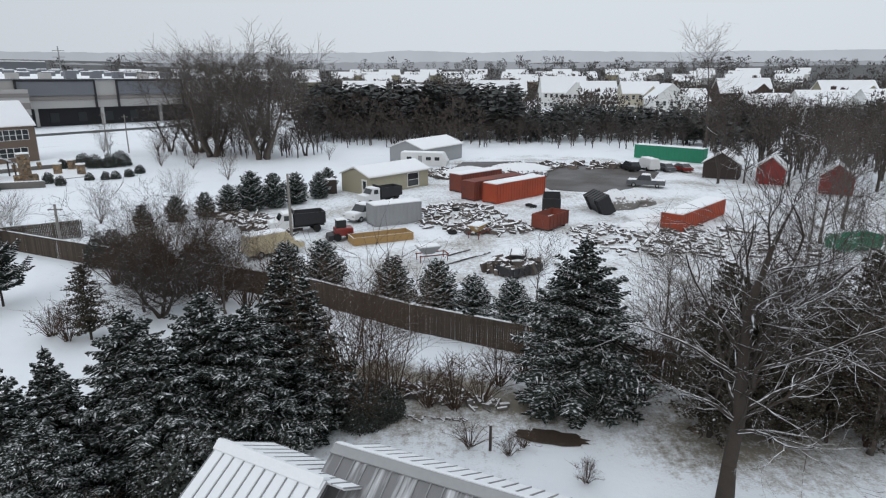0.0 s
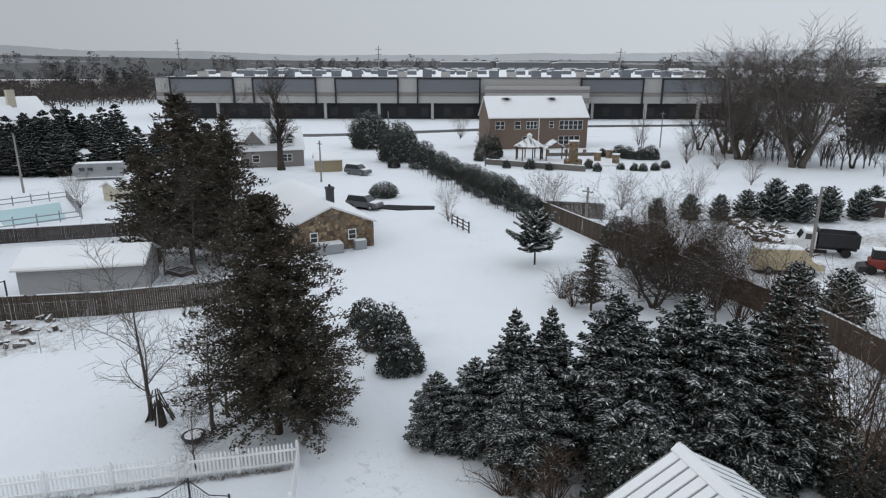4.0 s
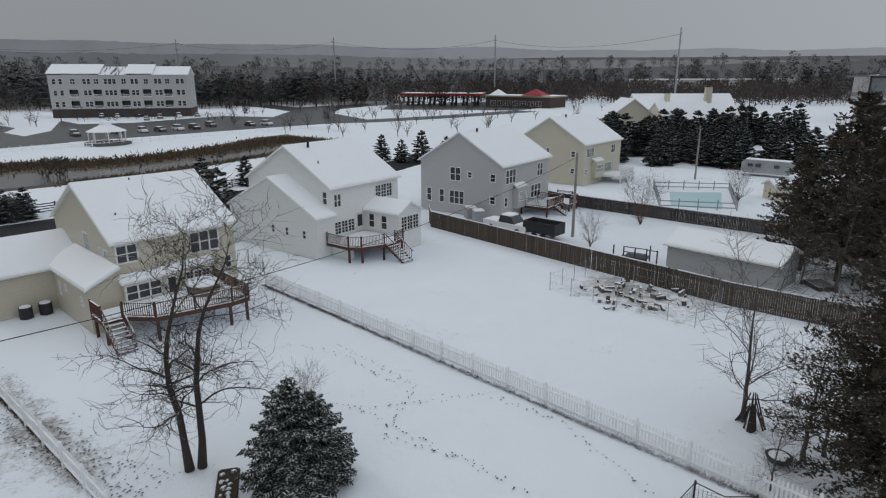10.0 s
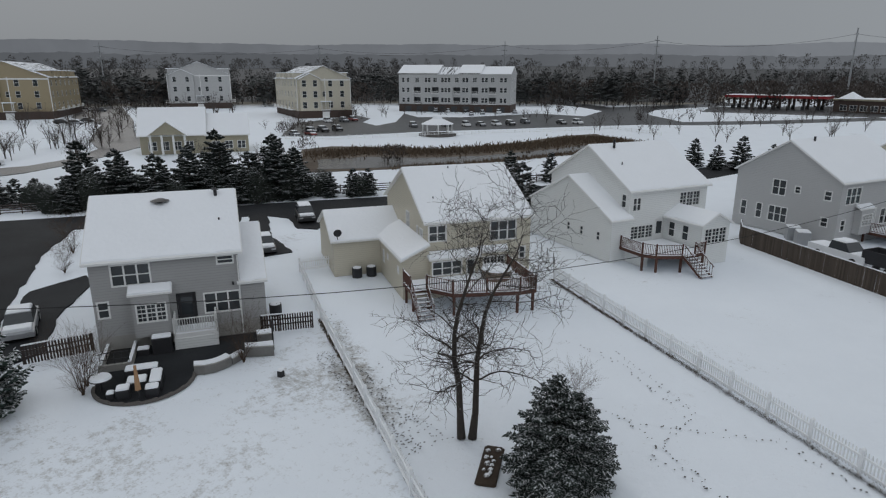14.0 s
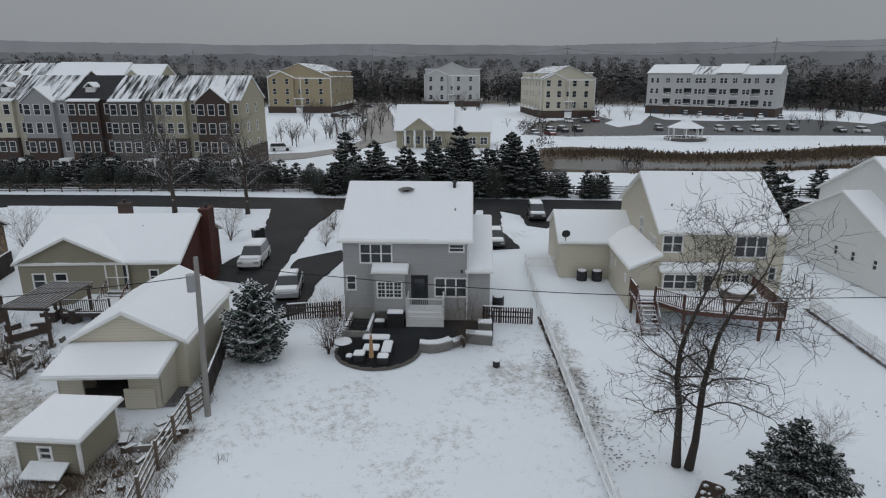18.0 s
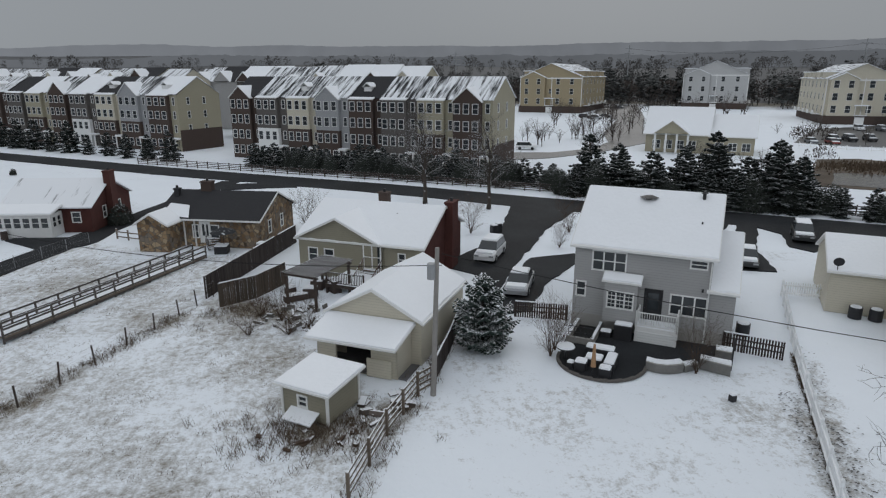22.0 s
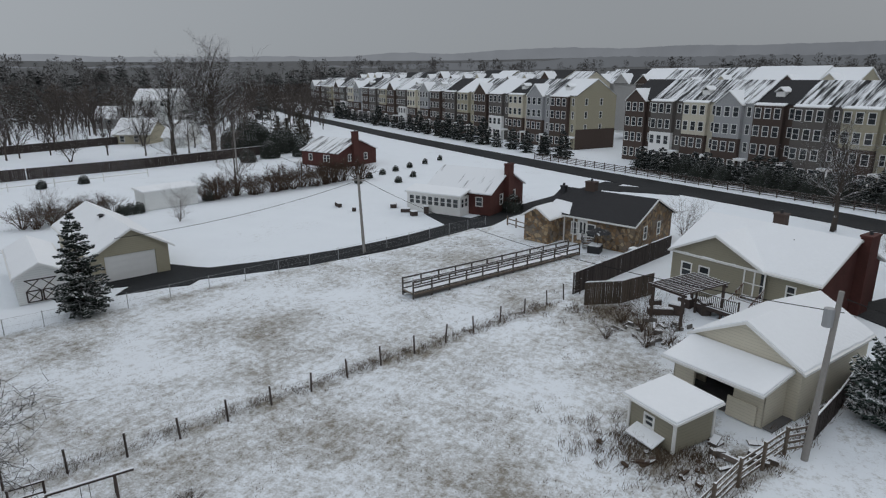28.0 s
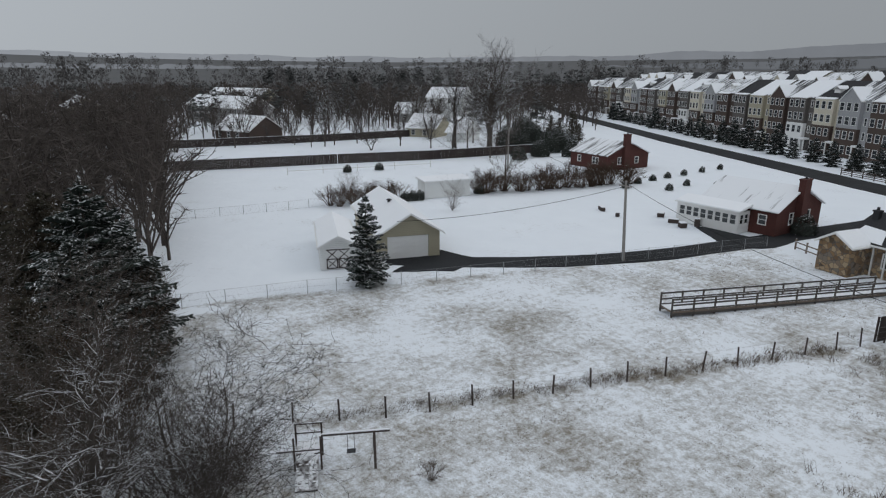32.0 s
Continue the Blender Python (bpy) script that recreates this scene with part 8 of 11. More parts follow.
litter("debris", 2.0, 72.5, 5.5, 8.0, 260, "scrap", "scattered scrap timber and metal under snow", 1)
litter("debris", 5.5, 67.0, 4.5, 4.0, 120, "scrap", "scattered scrap timber and metal under snow", 2)
litter("debris", 20.0, 62.0, 7.0, 7.0, 240, "scrap", "broken boards and branches in the snow", 3, 1.0, 0.25)
litter("debris", 29.0, 60.0, 8.0, 8.0, 220, "scrap", "broken boards and branches in the snow", 4, 1.0, 0.25)
litter("debris", -21.5, 69.0, 8.5, 2.4, 170, "scrap", "stacked scrap along the hedge under snow", 5, 1.1, 0.5, 2.35)
litter("debris", 6.0, 106, 12.0, 6.0, 320, "scrap", "brush and timber scrap behind the yard", 6, 1.4, 0.5)
litter("debris", 6.0, 51.0, 2.2, 1.6, 60, "scrap", "scrap piled on a flat trailer", 7, 0.9, 1.0)
litter("debris", 24.0, 116, 14.0, 5.0, 160, "scrap", "scrap and machinery parts near the wood", 8, 1.3, 0.6)
litter("debris", -46.2, 4.4, 3.6, 4.2, 60, "scrap", "dead plants and pots in a vegetable plot", 9, 0.5, 0.3)
litter("debris", 3.0, -25.2, 2.8, 1.4, 10, "twig_brown", "dead weeds and scraps beside the shed", 10, 0.6, 0.15)
litter("debris", 0.0, -27.6, 1.2, 2.0, 12, "scrap", "scrap boards leaning behind the outbuilding", 11, 0.8, 0.3)
litter("debris", 5.3, -40.0, 3.6, 2.4, 40, "rock", "stones and pots in a snowy bed", 12, 0.5, 0.3)
litter("rocks", -0.5, 29.3, 4.5, 0.8, 110, "rock", "line of dark rocks along the bank", 13, 0.4, 0.3, -0.35)
litter("rocks", -1.5, 27.0, 3.0, 0.25, 60, "rock", "row of small edging stones in the snow", 14, 0.2, 0.12, -0.1)
for x0, y0, x1, y1 in ((0.5, 55.5, 2.6, 57.5), (-0.2, 52.2, 4.5, 56.5)):
    thing("pole", Shape().tube((x0, y0, 0.1), (x1, y1, 0.1), 0.08, 0.07, 6), "wood_dark", pose(0, 0, 0), "dark pole lying in the snow", "pole")
for x, y in ((1.6, 76.2), (1.0, 64.3), (11.6, 78.2), (11.2, 79.0)):
    ty = Shape()
    ty.rings([[((0.42 + 0.14 * math.cos(b)) * math.cos(a), (0.42 + 0.14 * math.cos(b)) * math.sin(a), 0.14 + 0.14 * math.sin(b)) for b in (0, 1.57, 3.14, 4.71)] for a in [k * math.pi / 7 for k in range(15)]], caps=False)
    thing("tyre", ty, "rubber", pose(x, y, 0), "old black tyre lying in the snow", "tyre")
rng = random.Random(57)
edge_r = [rng.uniform(0.75, 1.1) for k in range(24)]
thing("garden_bed", Shape().rings([[(1.9 * q * e * math.cos(k * 0.2618), 0.62 * q * e * math.sin(k * 0.2618), z) for k, e in enumerate(edge_r)] for q, z in ((1.0, 0.02), (0.85, 0.07))]), "soil", pose(5.1, 25.3, 0, 0, 0, -14), "bare brown soil bed with ragged edge in the snow", "garden bed")
bed = empty("garden_bed", pose(-18.95, -12.95, 0, 0, 0, 118), "narrow bed of dark soil with stones under the fir", "garden bed")
part("soil", Shape().soft_box(-0.45, -1.4, 0.0, 0.45, 1.4, 0.10, 0.08), "soil", bed)
rng = random.Random(58)
for k in range(16):
    q, w = rng.uniform(0.06, 0.13), rng.uniform(-1.1, 1.1)
    part("stone", Shape().soft_box(-q, -q * 0.8, 0.08, q, q * 0.8, 0.10 + q * 0.8, q * 0.4, pose(rng.uniform(-0.34, 0.34), w, 0, 0, 0, rng.uniform(0, 90))), "rock", bed)
thing("post", Shape().tube((0, 0, 0), (0, 0, 1.3), 0.07, 0.06, 8), "wood_dark", pose(2.1, 24.3, 0), "short dark post in the snow", "post")

for x, y, w, mt, nm in ((50.5, 104.0, 5.5, "wood_dark", "dark open shed with snowy roof"), (55.0, 98.5, 4.0, "paint_red", "small dark red shed with snowy roof"), (60.2, 90.0, 4.2, "paint_red", "red wooden shed with snowy gable roof")):
    e = empty("shed", pose(x, y, 0, 0, 0, 150), nm + " in the yard", "shed")
    house_body(e, w, 5.0, 2.6, 1.7, mt, [], ridge="y", seed=int(x))
ws = empty("shed", place((70.6, -47.6), (69.0, -54.6)), "white lattice-sided garden shed with flat snowy roof", "shed")
shed_walls(ws, 0, 0, 7.0, 3.0, 0, 2.3, "vinyl_white")
shed_roof(ws, 0, 0, 7.0, 3.0, 2.3, 2.5)
rail_fence([(102, -40), (99, -52), (96, -66)], 1.2, "white_trim", "low white garden rail with ornaments", 1, 6)

rail_fence([(-94.5, 10), (-95.5, 20.5), (-80.5, 18.5), (-80.5, 9.5), (-94.5, 10)], 1.2, "chain", "slender metal fence round the covered pool", 2, 2.0)

# ---------------------------------------------------------------- terraces of townhouses
LOOKS = [("brick_brown", "brick_brown", 1), ("brick_grey", "vinyl_white", 0), ("brick_brown", "vinyl_cream", 2), ("brick_brown", "vinyl_slate", 1), ("brick_brown", "brick_brown", 2), ("brick_grey", "brick_grey", 0), ("brick_brown", "vinyl_tan", 0)]


def townhouse(m, w, style, seed, dark, ends=""):
    low, up, front = style
    e = empty("townhouse", m, "four-storey %s townhouse in a terrace, snow on its roof" % {"vinyl_cream": "brick and cream-sided", "vinyl_slate": "brick and blue-grey-sided", "vinyl_white": "grey brick", "brick_grey": "grey brick"}.get(up, "brown brick"), "townhouse", "terraces of townhouses")
    side = [(f, 2.5 + 4.5 * c, 1.2 + 2.95 * k, 0.8, 1.5, 1, (0, 0)) for f in ends for k in range(4) for c in range(2)]
    rec = [("B", w * 0.82, 1.1 + 2.95 * k, 0.75, 1.6, 1, (0, 0)) for k in range(1, 4)]
    body = up if "R" not in ends else "vinyl_tan"
    house_body(e, w, 12.0, 12.2, 3.6, body if up != "vinyl_white" else "brick_grey", side + rec, seed=seed, over=0.2, snow=0.0 if dark else 0.08, roof_mat=("shingle_streaked", "shingle_half", "shingle", "shingle_streaked")[seed % 4])
    if "R" in ends:
        part("brick_base", Shape().box(w + 0.003, 0.02, 0, w + 0.08, 11.98, 4.6), "brick_brown", e)
    x0, x1 = 0.12, w * 0.74
    cw = (x1 - x0) / 3
    rows = lambda z0: [("B", 0.22 + c * (cw - 0.02), z0, cw * 0.62, 1.65, 1, (0, 1)) for c in range(3)]
    mid_ = 6.2 if up != low else 3.2
    shed_walls(e, x0, -0.8, x1, -0.004, 0, mid_, low if up != "vinyl_white" else "white_trim", rows(0.9) + (rows(3.95) if mid_ > 4 else []), "bay_wall")
    shed_walls(e, x0, -0.8, x1, -0.004, mid_, 11.9, up if up != "vinyl_white" else "brick_grey", (rows(3.95) if mid_ < 4 else []) + rows(6.95) + rows(9.85), "bay_wall")
    if front == 1:
        gw = x1 - x0
        part("gable_wall", Shape().rings([[(x0, y, 11.9), (x1, y, 11.9), ((x0 + x1) / 2, y, 11.9 + gw * 0.42)] for y in (-0.8, 3.2)]), up, e)
        gable_roof(e, gw, 4.0, 11.91, gw * 0.42, "y", over=0.2, ox=x0, oy=-0.8, seed=seed, snow=0.1)
    else:
        shed_roof(e, x0, -0.72, x1, -0.2, 11.9, 12.2, over=0.15, snow=0.08)
        if front == 2:
            part("dormer", Shape().box(w * 0.3, 1.6, 13.0, w * 0.52, 3.4, 14.1), "white_trim", e)
            gable_roof(e, w * 0.22, 2.2, 14.1, 0.6, "y", over=0.15, ox=w * 0.3, oy=1.4, seed=seed, snow=0.08)
    # porch at the recessed door
    part("porch_roof", Shape().box(w * 0.75, -1.6, 2.6, w - 0.1, -0.01, 2.9), "white_trim", e)
    part("snow", Shape().soft_box(w * 0.75, -1.6, 2.9, w - 0.1, -0.02, 3.0, 0.05), "roof_snow", e)
    for x in (w * 0.77, w - 0.2):
        part("column", Shape().box(x - 0.1, -1.55, 0, x + 0.1, -1.35, 2.6), "white_trim", e)
    door(e, Matrix.Translation((w * 0.80, -0.012, 0.1)), mat="metal_dark")
    return e


def plain_terrace(p, q, n, seed, h=12.2):
    """Rows behind, of which the frames show roofs and upper walls."""
    m, w, rng = place(p, q), span(p, q) / n, random.Random(seed)
    for k in range(n):
        c = m @ Vector((k * w + w / 2, 6, 0))
        e = empty("townhouse", m @ Matrix.Translation((k * w, 0, mound(c.x, c.y) - 0.2 + rng.uniform(-0.5, 0.5))), "townhouse in a rear terrace with snowy roof", "townhouse", "rear terraces")
        house_body(e, w - 0.02, 12.0, h, 3.6, rng.choice(("vinyl_cream", "brick_grey", "vinyl_grey", "vinyl_tan")), [], seed=seed + k, over=0.2, snow=0.12 if rng.random() < 0.25 else 0.0, roof_mat=rng.choice(("shingle_half", "shingle_streaked", "shingle_streaked", "shingle")))
        if rng.random() < 0.6:
            gw = w * rng.uniform(0.5, 0.75)
            part("gable_wall", Shape().rings([[(0.3, y, h), (0.3 + gw, y, h), (0.3 + gw / 2, y, h + gw * 0.45)] for y in (-0.6, 3.0)]), rng.choice(("vinyl_cream", "vinyl_grey", "brick_brown")), e)
            gable_roof(e, gw, 3.8, h + 0.01, gw * 0.45, "y", over=0.2, ox=0.3, oy=-0.6, seed=seed + k, snow=0.1)


def terrace(p, q, n, seed):
    m, w, rng = place(p, q), span(p, q) / n, random.Random(seed)
    for k in range(n):
        townhouse(m @ Matrix.Translation((k * w, 0.0 if k % 2 else 0.5, 0)), w - 0.02, LOOKS[(k + seed) % len(LOOKS)], seed * 50 + k, rng.random() < 0.72, ("L" if k == 0 else "") + ("R" if k == n - 1 else ""))


terrace((31.2, -130.4), (-17.8, -103.1), 8, 7)
terrace((217.5, -246.4), (45.1, -140.0), 23, 3)
plain_terrace((45, -172), (-8, -143), 8, 300)
plain_terrace((60, -205), (0, -173), 8, 400)
plain_terrace((220, -290), (60, -190), 18, 500)
plain_terrace((70, -252), (5, -214), 8, 600, 12.6)
plain_terrace((240, -350), (90, -250), 16, 700, 12.6)

# ---------------------------------------------------------------- flats, club house, filling station


def flats(p, q, depth, eave, rise, mat, label, base=2.8, seed=0):
    """A gable-ended block of flats, three storeys over a brick base, with a projecting gabled half, a porch and side decks."""
    e = empty("apartment_building", place(p, q), label, "apartment building")
    w = span(p, q)
    fh = (eave - base) / 3
    wins = [(f, depth * (c + 0.5) / 7 - 0.6, base + k * fh + 1.0, 1.2, 2.1, 1, (0, 0)) for f in "LR" for k in range(3) for c in range(7)]
    wins += [("B", w * c - 0.75, base + k * fh + 1.0, 1.5, 2.3, 1, (0, 0)) for c in (0.62, 0.84) for k in range(3)] + [("B", w * 0.5 - 0.6, base + fh + 1.2, 1.2, 1.9, 1, (0, 0))]
    house_body(e, w, depth, eave, rise, mat, wins, ridge="y", seed=seed, over=0.6, far=True, snow=0.0, roof_mat="shingle_half")
    x0, x1, d = w * 0.04, w * 0.42, 1.5
    s = Shape()
    holes = [(w * c - 0.75 - x0, base + k * fh + 1.0, w * c + 0.75 - x0, base + k * fh + 3.3) for c in (0.12, 0.32) for k in range(3)]
    s.wall((x0, -d, 0), (1, 0, 0), x1 - x0, eave - 0.3, holes)
    s.wall((x1, -d, 0), (0, 1, 0), d - 0.004, eave - 0.3).wall((x0, -0.004, 0), (0, -1, 0), d - 0.004, eave - 0.3)
    s.face((x0, -d, eave - 0.3), (x1, -d, eave - 0.3), ((x0 + x1) / 2, -d, eave - 0.3 + rise * 0.42))
    part("bay_wall", s, mat, e)
    for h in holes:
        far_window(e, Matrix.Translation((x0 + h[0], -d, h[1])), 1.5, 2.3, 1)
    gable_roof(e, x1 - x0, d + 3.0, eave - 0.29, rise * 0.42, "y", over=0.5, ox=x0, oy=-d, seed=seed, snow=0.15)
    for x in (0.0, w * 0.52, w):
        part("corner_board", Shape().box(x - 0.14, -0.1, base, x + 0.14, -0.02, eave), "white_trim", e)
    part("belt_course", Shape().box(w * 0.43, -0.08, eave - 0.9, w, -0.02, eave - 0.4), "white_trim", e)
    part("plinth", Shape().box(-0.06, -d - 0.06, 0, w + 0.06, depth + 0.06, base), "brick_brown", e)
    porch = part("porch", Shape().box(w * 0.5 - 1.9, -2.2, base + 0.1, w * 0.5 + 1.9, -0.02, base + 0.35), "white_trim", e)
    part("porch_roof", Shape().box(w * 0.5 - 2.1, -2.4, base + 3.3, w * 0.5 + 2.1, -0.02, base + 3.6), "roof_snow", porch)
    for x in (-1.7, 1.7):
        part("column", Shape().box(w * 0.5 + x - 0.1, -2.2, base + 0.35, w * 0.5 + x + 0.1, -2.0, base + 3.3), "white_trim", porch)
    part("garage_door", Shape().box(w * 0.5 - 1.4, -d - 0.16, 0.05, w * 0.5 + 1.4, -d - 0.07, 2.4), "white_trim", e)
    for sx in (-1, 1):
        for k in range(5):
            y0 = depth * (0.10 + 0.18 * k)
            xa, xb = (-2.0, -0.02) if sx < 0 else (w + 0.02, w + 2.0)
            b = part("balcony", Shape().box(xa, y0, base + 0.1, xb, y0 + depth * 0.09, base + 0.35), "white_trim", e)
            xr = xa if sx < 0 else xb - 0.1
            part("railing", Shape().box(xr, y0, base + 0.35, xr + 0.1, y0 + depth * 0.09, base + 1.4), "white_trim", b)
            part("dormer", Shape().rings([[(x, y0, eave - 0.5), (x, y0 + depth * 0.1, eave - 0.5), (x, y0 + depth * 0.1, eave + rise * 0.42), (x, y0, eave + rise * 0.42)] for x in ((0.05, w * 0.3) if sx < 0 else (w * 0.7, w - 0.05))]), mat, e)
            part("snow", Shape().soft_box(-0.4 if sx < 0 else w * 0.66, y0 - 0.4, eave + rise * 0.42, w * 0.34 if sx < 0 else w + 0.4, y0 + depth * 0.1 + 0.4, eave + rise * 0.42 + 0.3, 0.12), "roof_snow", e)
    return e


def long_flats(p, q, depth, eave, rise, mat, label, base=3.4):
    """A long block of flats: four bays of windows between stacks of recessed balconies, brick base, stepped roof."""
    e = empty("apartment_building", place(p, q), label, "apartment building")
    w = span(p, q)
    fh = (eave - base) / 3
    stacks = [0.17, 0.335, 0.53, 0.69, 0.845]
    wins, caves = [], []
    for k in range(3):
        for c in (0.04, 0.085, 0.25, 0.28, 0.40, 0.43, 0.46, 0.59, 0.62, 0.76, 0.79, 0.92, 0.955):
            wins.append(("B", w * c - 0.55, base + k * fh + 0.9, 1.2, 1.9, 1, (0, 0)))
        for c in stacks:
            if k < 2:
                caves.append(("B", w * c - 1.6, base + k * fh + 0.3, w * c + 1.6, base + k * fh + 3.1))
            else:
                wins.append(("B", w * c - 0.8, base + k * fh + 0.9, 1.6, 1.9, 2, (0, 0)))
    wins += [("R", depth * c - 0.5, base + k * fh + 0.9, 1.1, 1.9, 1, (0, 0)) for c in (0.25, 0.7) for k in range(3)]
    house_body(e, w, depth, eave, rise, mat, wins, ridge="x", seed=3, over=0.5, far=True, open_holes=caves, roof=False)
    for i, (c0, c1) in enumerate(((0.0, 0.36), (0.36, 0.55), (0.55, 0.74), (0.74, 1.0))):
        gable_roof(e, w * (c1 - c0) - 0.05, depth, eave + (0.5 if i % 2 == 0 else 0.0), rise - (0.3 if i % 2 else 0.0), "x", over=0.4, ox=w * c0, seed=i, snow=0.15 if i != 1 else 0.0, mat="shingle" if i != 1 else "shingle_half")
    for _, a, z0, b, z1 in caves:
        # balcony back wall coloured dark in place of the shade inside
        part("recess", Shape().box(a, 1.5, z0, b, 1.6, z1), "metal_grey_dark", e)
        bal = part("balcony", Shape().box(a, -0.6, z0 - 0.2, b, 1.5, z0), "white_trim", e)
        part("railing", rail_plate(a, b, z0), "white_trim", bal)
    part("plinth", Shape().box(-0.06, -0.06, 0, w + 0.06, depth + 0.06, base), "brick_brown", e)
    for j in range(9):
        part("garage_door", Shape().box(w * (0.06 + 0.105 * j), -0.14, 0.1, w * (0.06 + 0.105 * j) + 2.8, -0.07, 2.5), "metal_grey_dark", e)
    return e


def rail_plate(a, b, z):
    s = Shape()
    s.lattice(a, z, b, z + 1.0, [(a + 0.06 + 0.31 * j, a + 0.29 + 0.31 * j) for j in range(10)], [(z + 0.1, z + 0.9)], -0.6, -0.55)
    return s


long_flats((-208.6, -207.8), (-231, -161), 16, 16.6, 3.4, "vinyl_pale", "long grey four-storey apartment building with stepped snowy roof")
flats((-147.5, -202), (-167, -193.5), 42, 15.0, 4.6, "vinyl_cream", "cream gabled apartment building with snowy roof", seed=2)
flats((-147, -306), (-172, -291), 40, 16.6, 6.0, "vinyl_pale", "pale grey gabled apartment building with snowy roof", seed=3)
flats((-60, -283), (-84, -269), 50, 15.4, 5.6, "vinyl_ochre", "tan gabled apartment building with snowy roof", seed=4)
CL = place((-56.5, -131.7), (-75.4, -120.5))
club = empty("clubhouse", CL, "low club house with broad snowy roof and porch gable", "club house")
house_body(club, 12.5, 13, 4.2, 5.0, "vinyl_tan", [("B", 1.5 + 2.4 * k, 0.8, 1.6, 1.8, 2) for k in range(4)], seed=40, over=0.6)
house_body(club, 9.0, 12, 3.8, 4.0, "vinyl_tan", [("B", 1.5 + 2.6 * k, 0.8, 1.6, 1.6, 2) for k in range(3)], ox=12.51, oy=0.5, seed=41, over=0.4)
part("porch_gable", Shape().rings([[(2.0, y, 4.2), (9.0, y, 4.2), (5.5, y, 6.8)] for y in (-2.4, 3)]), "vinyl_tan", club)
gable_roof(club, 7.0, 6.4, 4.2, 2.6, "y", over=0.4, ox=2.0, oy=-2.4, seed=42)
for x in (2.2, 4.4, 6.6, 8.8):
    part("porch_column", Shape().box(x - 0.2, -2.3, 0, x + 0.2, -1.9, 4.2), "white_trim", club)
gs = empty("filling_station", place((-340, -104), (-340, -58)), "filling station canopy with red edge and dark columns", "filling station")
L = span((-340, -104), (-340, -58))
part("canopy", Shape().box(0, 0, 5.4, L, 16, 6.6), "canopy_red", gs)
part("snow", Shape().soft_box(0.2, 0.2, 6.6, L - 0.2, 15.8, 6.8, 0.1), "roof_snow", gs)
for k in range(7):
    for y in (3, 13):
        part("column", Shape().box(4 + k * (L - 8) / 6 - 0.5, y - 0.5, 0, 4 + k * (L - 8) / 6 + 0.5, y + 0.5, 5.4), "brick_brown", gs)
        part("pump", Shape().box(4 + k * (L - 8) / 6 - 0.7, y - 2.0, 0, 4 + k * (L - 8) / 6 + 0.7, y - 1.0, 1.8), "metal_dark", gs)
sb = empty("shop", place((-337, -55), (-322, -20)), "brown brick station shop with red and white roof", "shop")
house_body(sb, 38, 18, 5.2, 0.0, "brick_brown", [("B", 3 + 4.5 * k, 0.8, 3.2, 2.4, 2) for k in range(7)], roof=False)
part("roof", Shape().box(-0.4, -0.4, 5.2, 38.4, 18.4, 5.9), "vinyl_tan", sb)
part("snow", Shape().soft_box(-0.2, -0.2, 5.9, 38.2, 18.2, 6.1, 0.1), "roof_snow", sb)
part("tower_roof", Shape().rings([[(2, -1, 5.9), (10, -1, 5.9), (10, 7, 5.9), (2, 7, 5.9)], [(5.9, 2.9, 9), (6.1, 2.9, 9), (6.1, 3.1, 9), (5.9, 3.1, 9)]]), "roof_snow", sb)
part("gable_roof", Shape().rings([[(22, -1, 6.1), (34, -1, 6.1), (34, 9, 6.1), (22, 9, 6.1)], [(27.9, 3.9, 9.4), (28.1, 3.9, 9.4), (28.1, 4.1, 9.4), (27.9, 4.1, 9.4)]]), "canopy_red", sb)
w2 = empty("warehouse", place((-470, 40), (-505, 142)), "long pale metal warehouse beyond the trees", "warehouse")
L = span((-470, 40), (-505, 142))
part("wall", Shape().box(0, 0, 0, L, 40, 13.0), "panel_light", w2)
part("snow", Shape().soft_box(0, 0, 13.0, L, 40, 13.4, 0.2), "roof_snow", w2)
for k in range(8):
    part("dock_door", Shape().box(8 + k * 12, -0.2, 1, 12 + k * 12, 0, 5), "panel_mid", w2)
bs = empty("bandstand", pose(-129.5, -114.0, 0), "round white pavilion with snowy tiered roof by the pond", "pavilion")
part("roof", Shape().tube((0, 0, 3.2), (0, 0, 4.6), 4.6, 1.6, 12), "roof_snow", bs)
part("cupola", Shape().tube((0, 0, 4.6), (0, 0, 5.4), 1.4, 1.2, 12), "roof_snow", bs)
part("base", Shape().tube((0, 0, 0), (0, 0, 0.6), 5.2, 5.2, 14), "brick_grey", bs)
for k in range(8):
    part("column", Shape().tube((4.0 * math.cos(k * .785), 4.0 * math.sin(k * .785), 0.6), (4.0 * math.cos(k * .785), 4.0 * math.sin(k * .785), 3.2), 0.16, 0.16, 6), "white_trim", bs)
picket_fence([(-95.8, -137.0), (-103.2, -127.2), (-117.9, -121.5), (-126, -112), (-145.0, -106.5), (-164.5, -94.3), (-181, -88), (-176, -77), (-169.3, -67.0)], 1.1, "long white fence along the pond", 0.5)

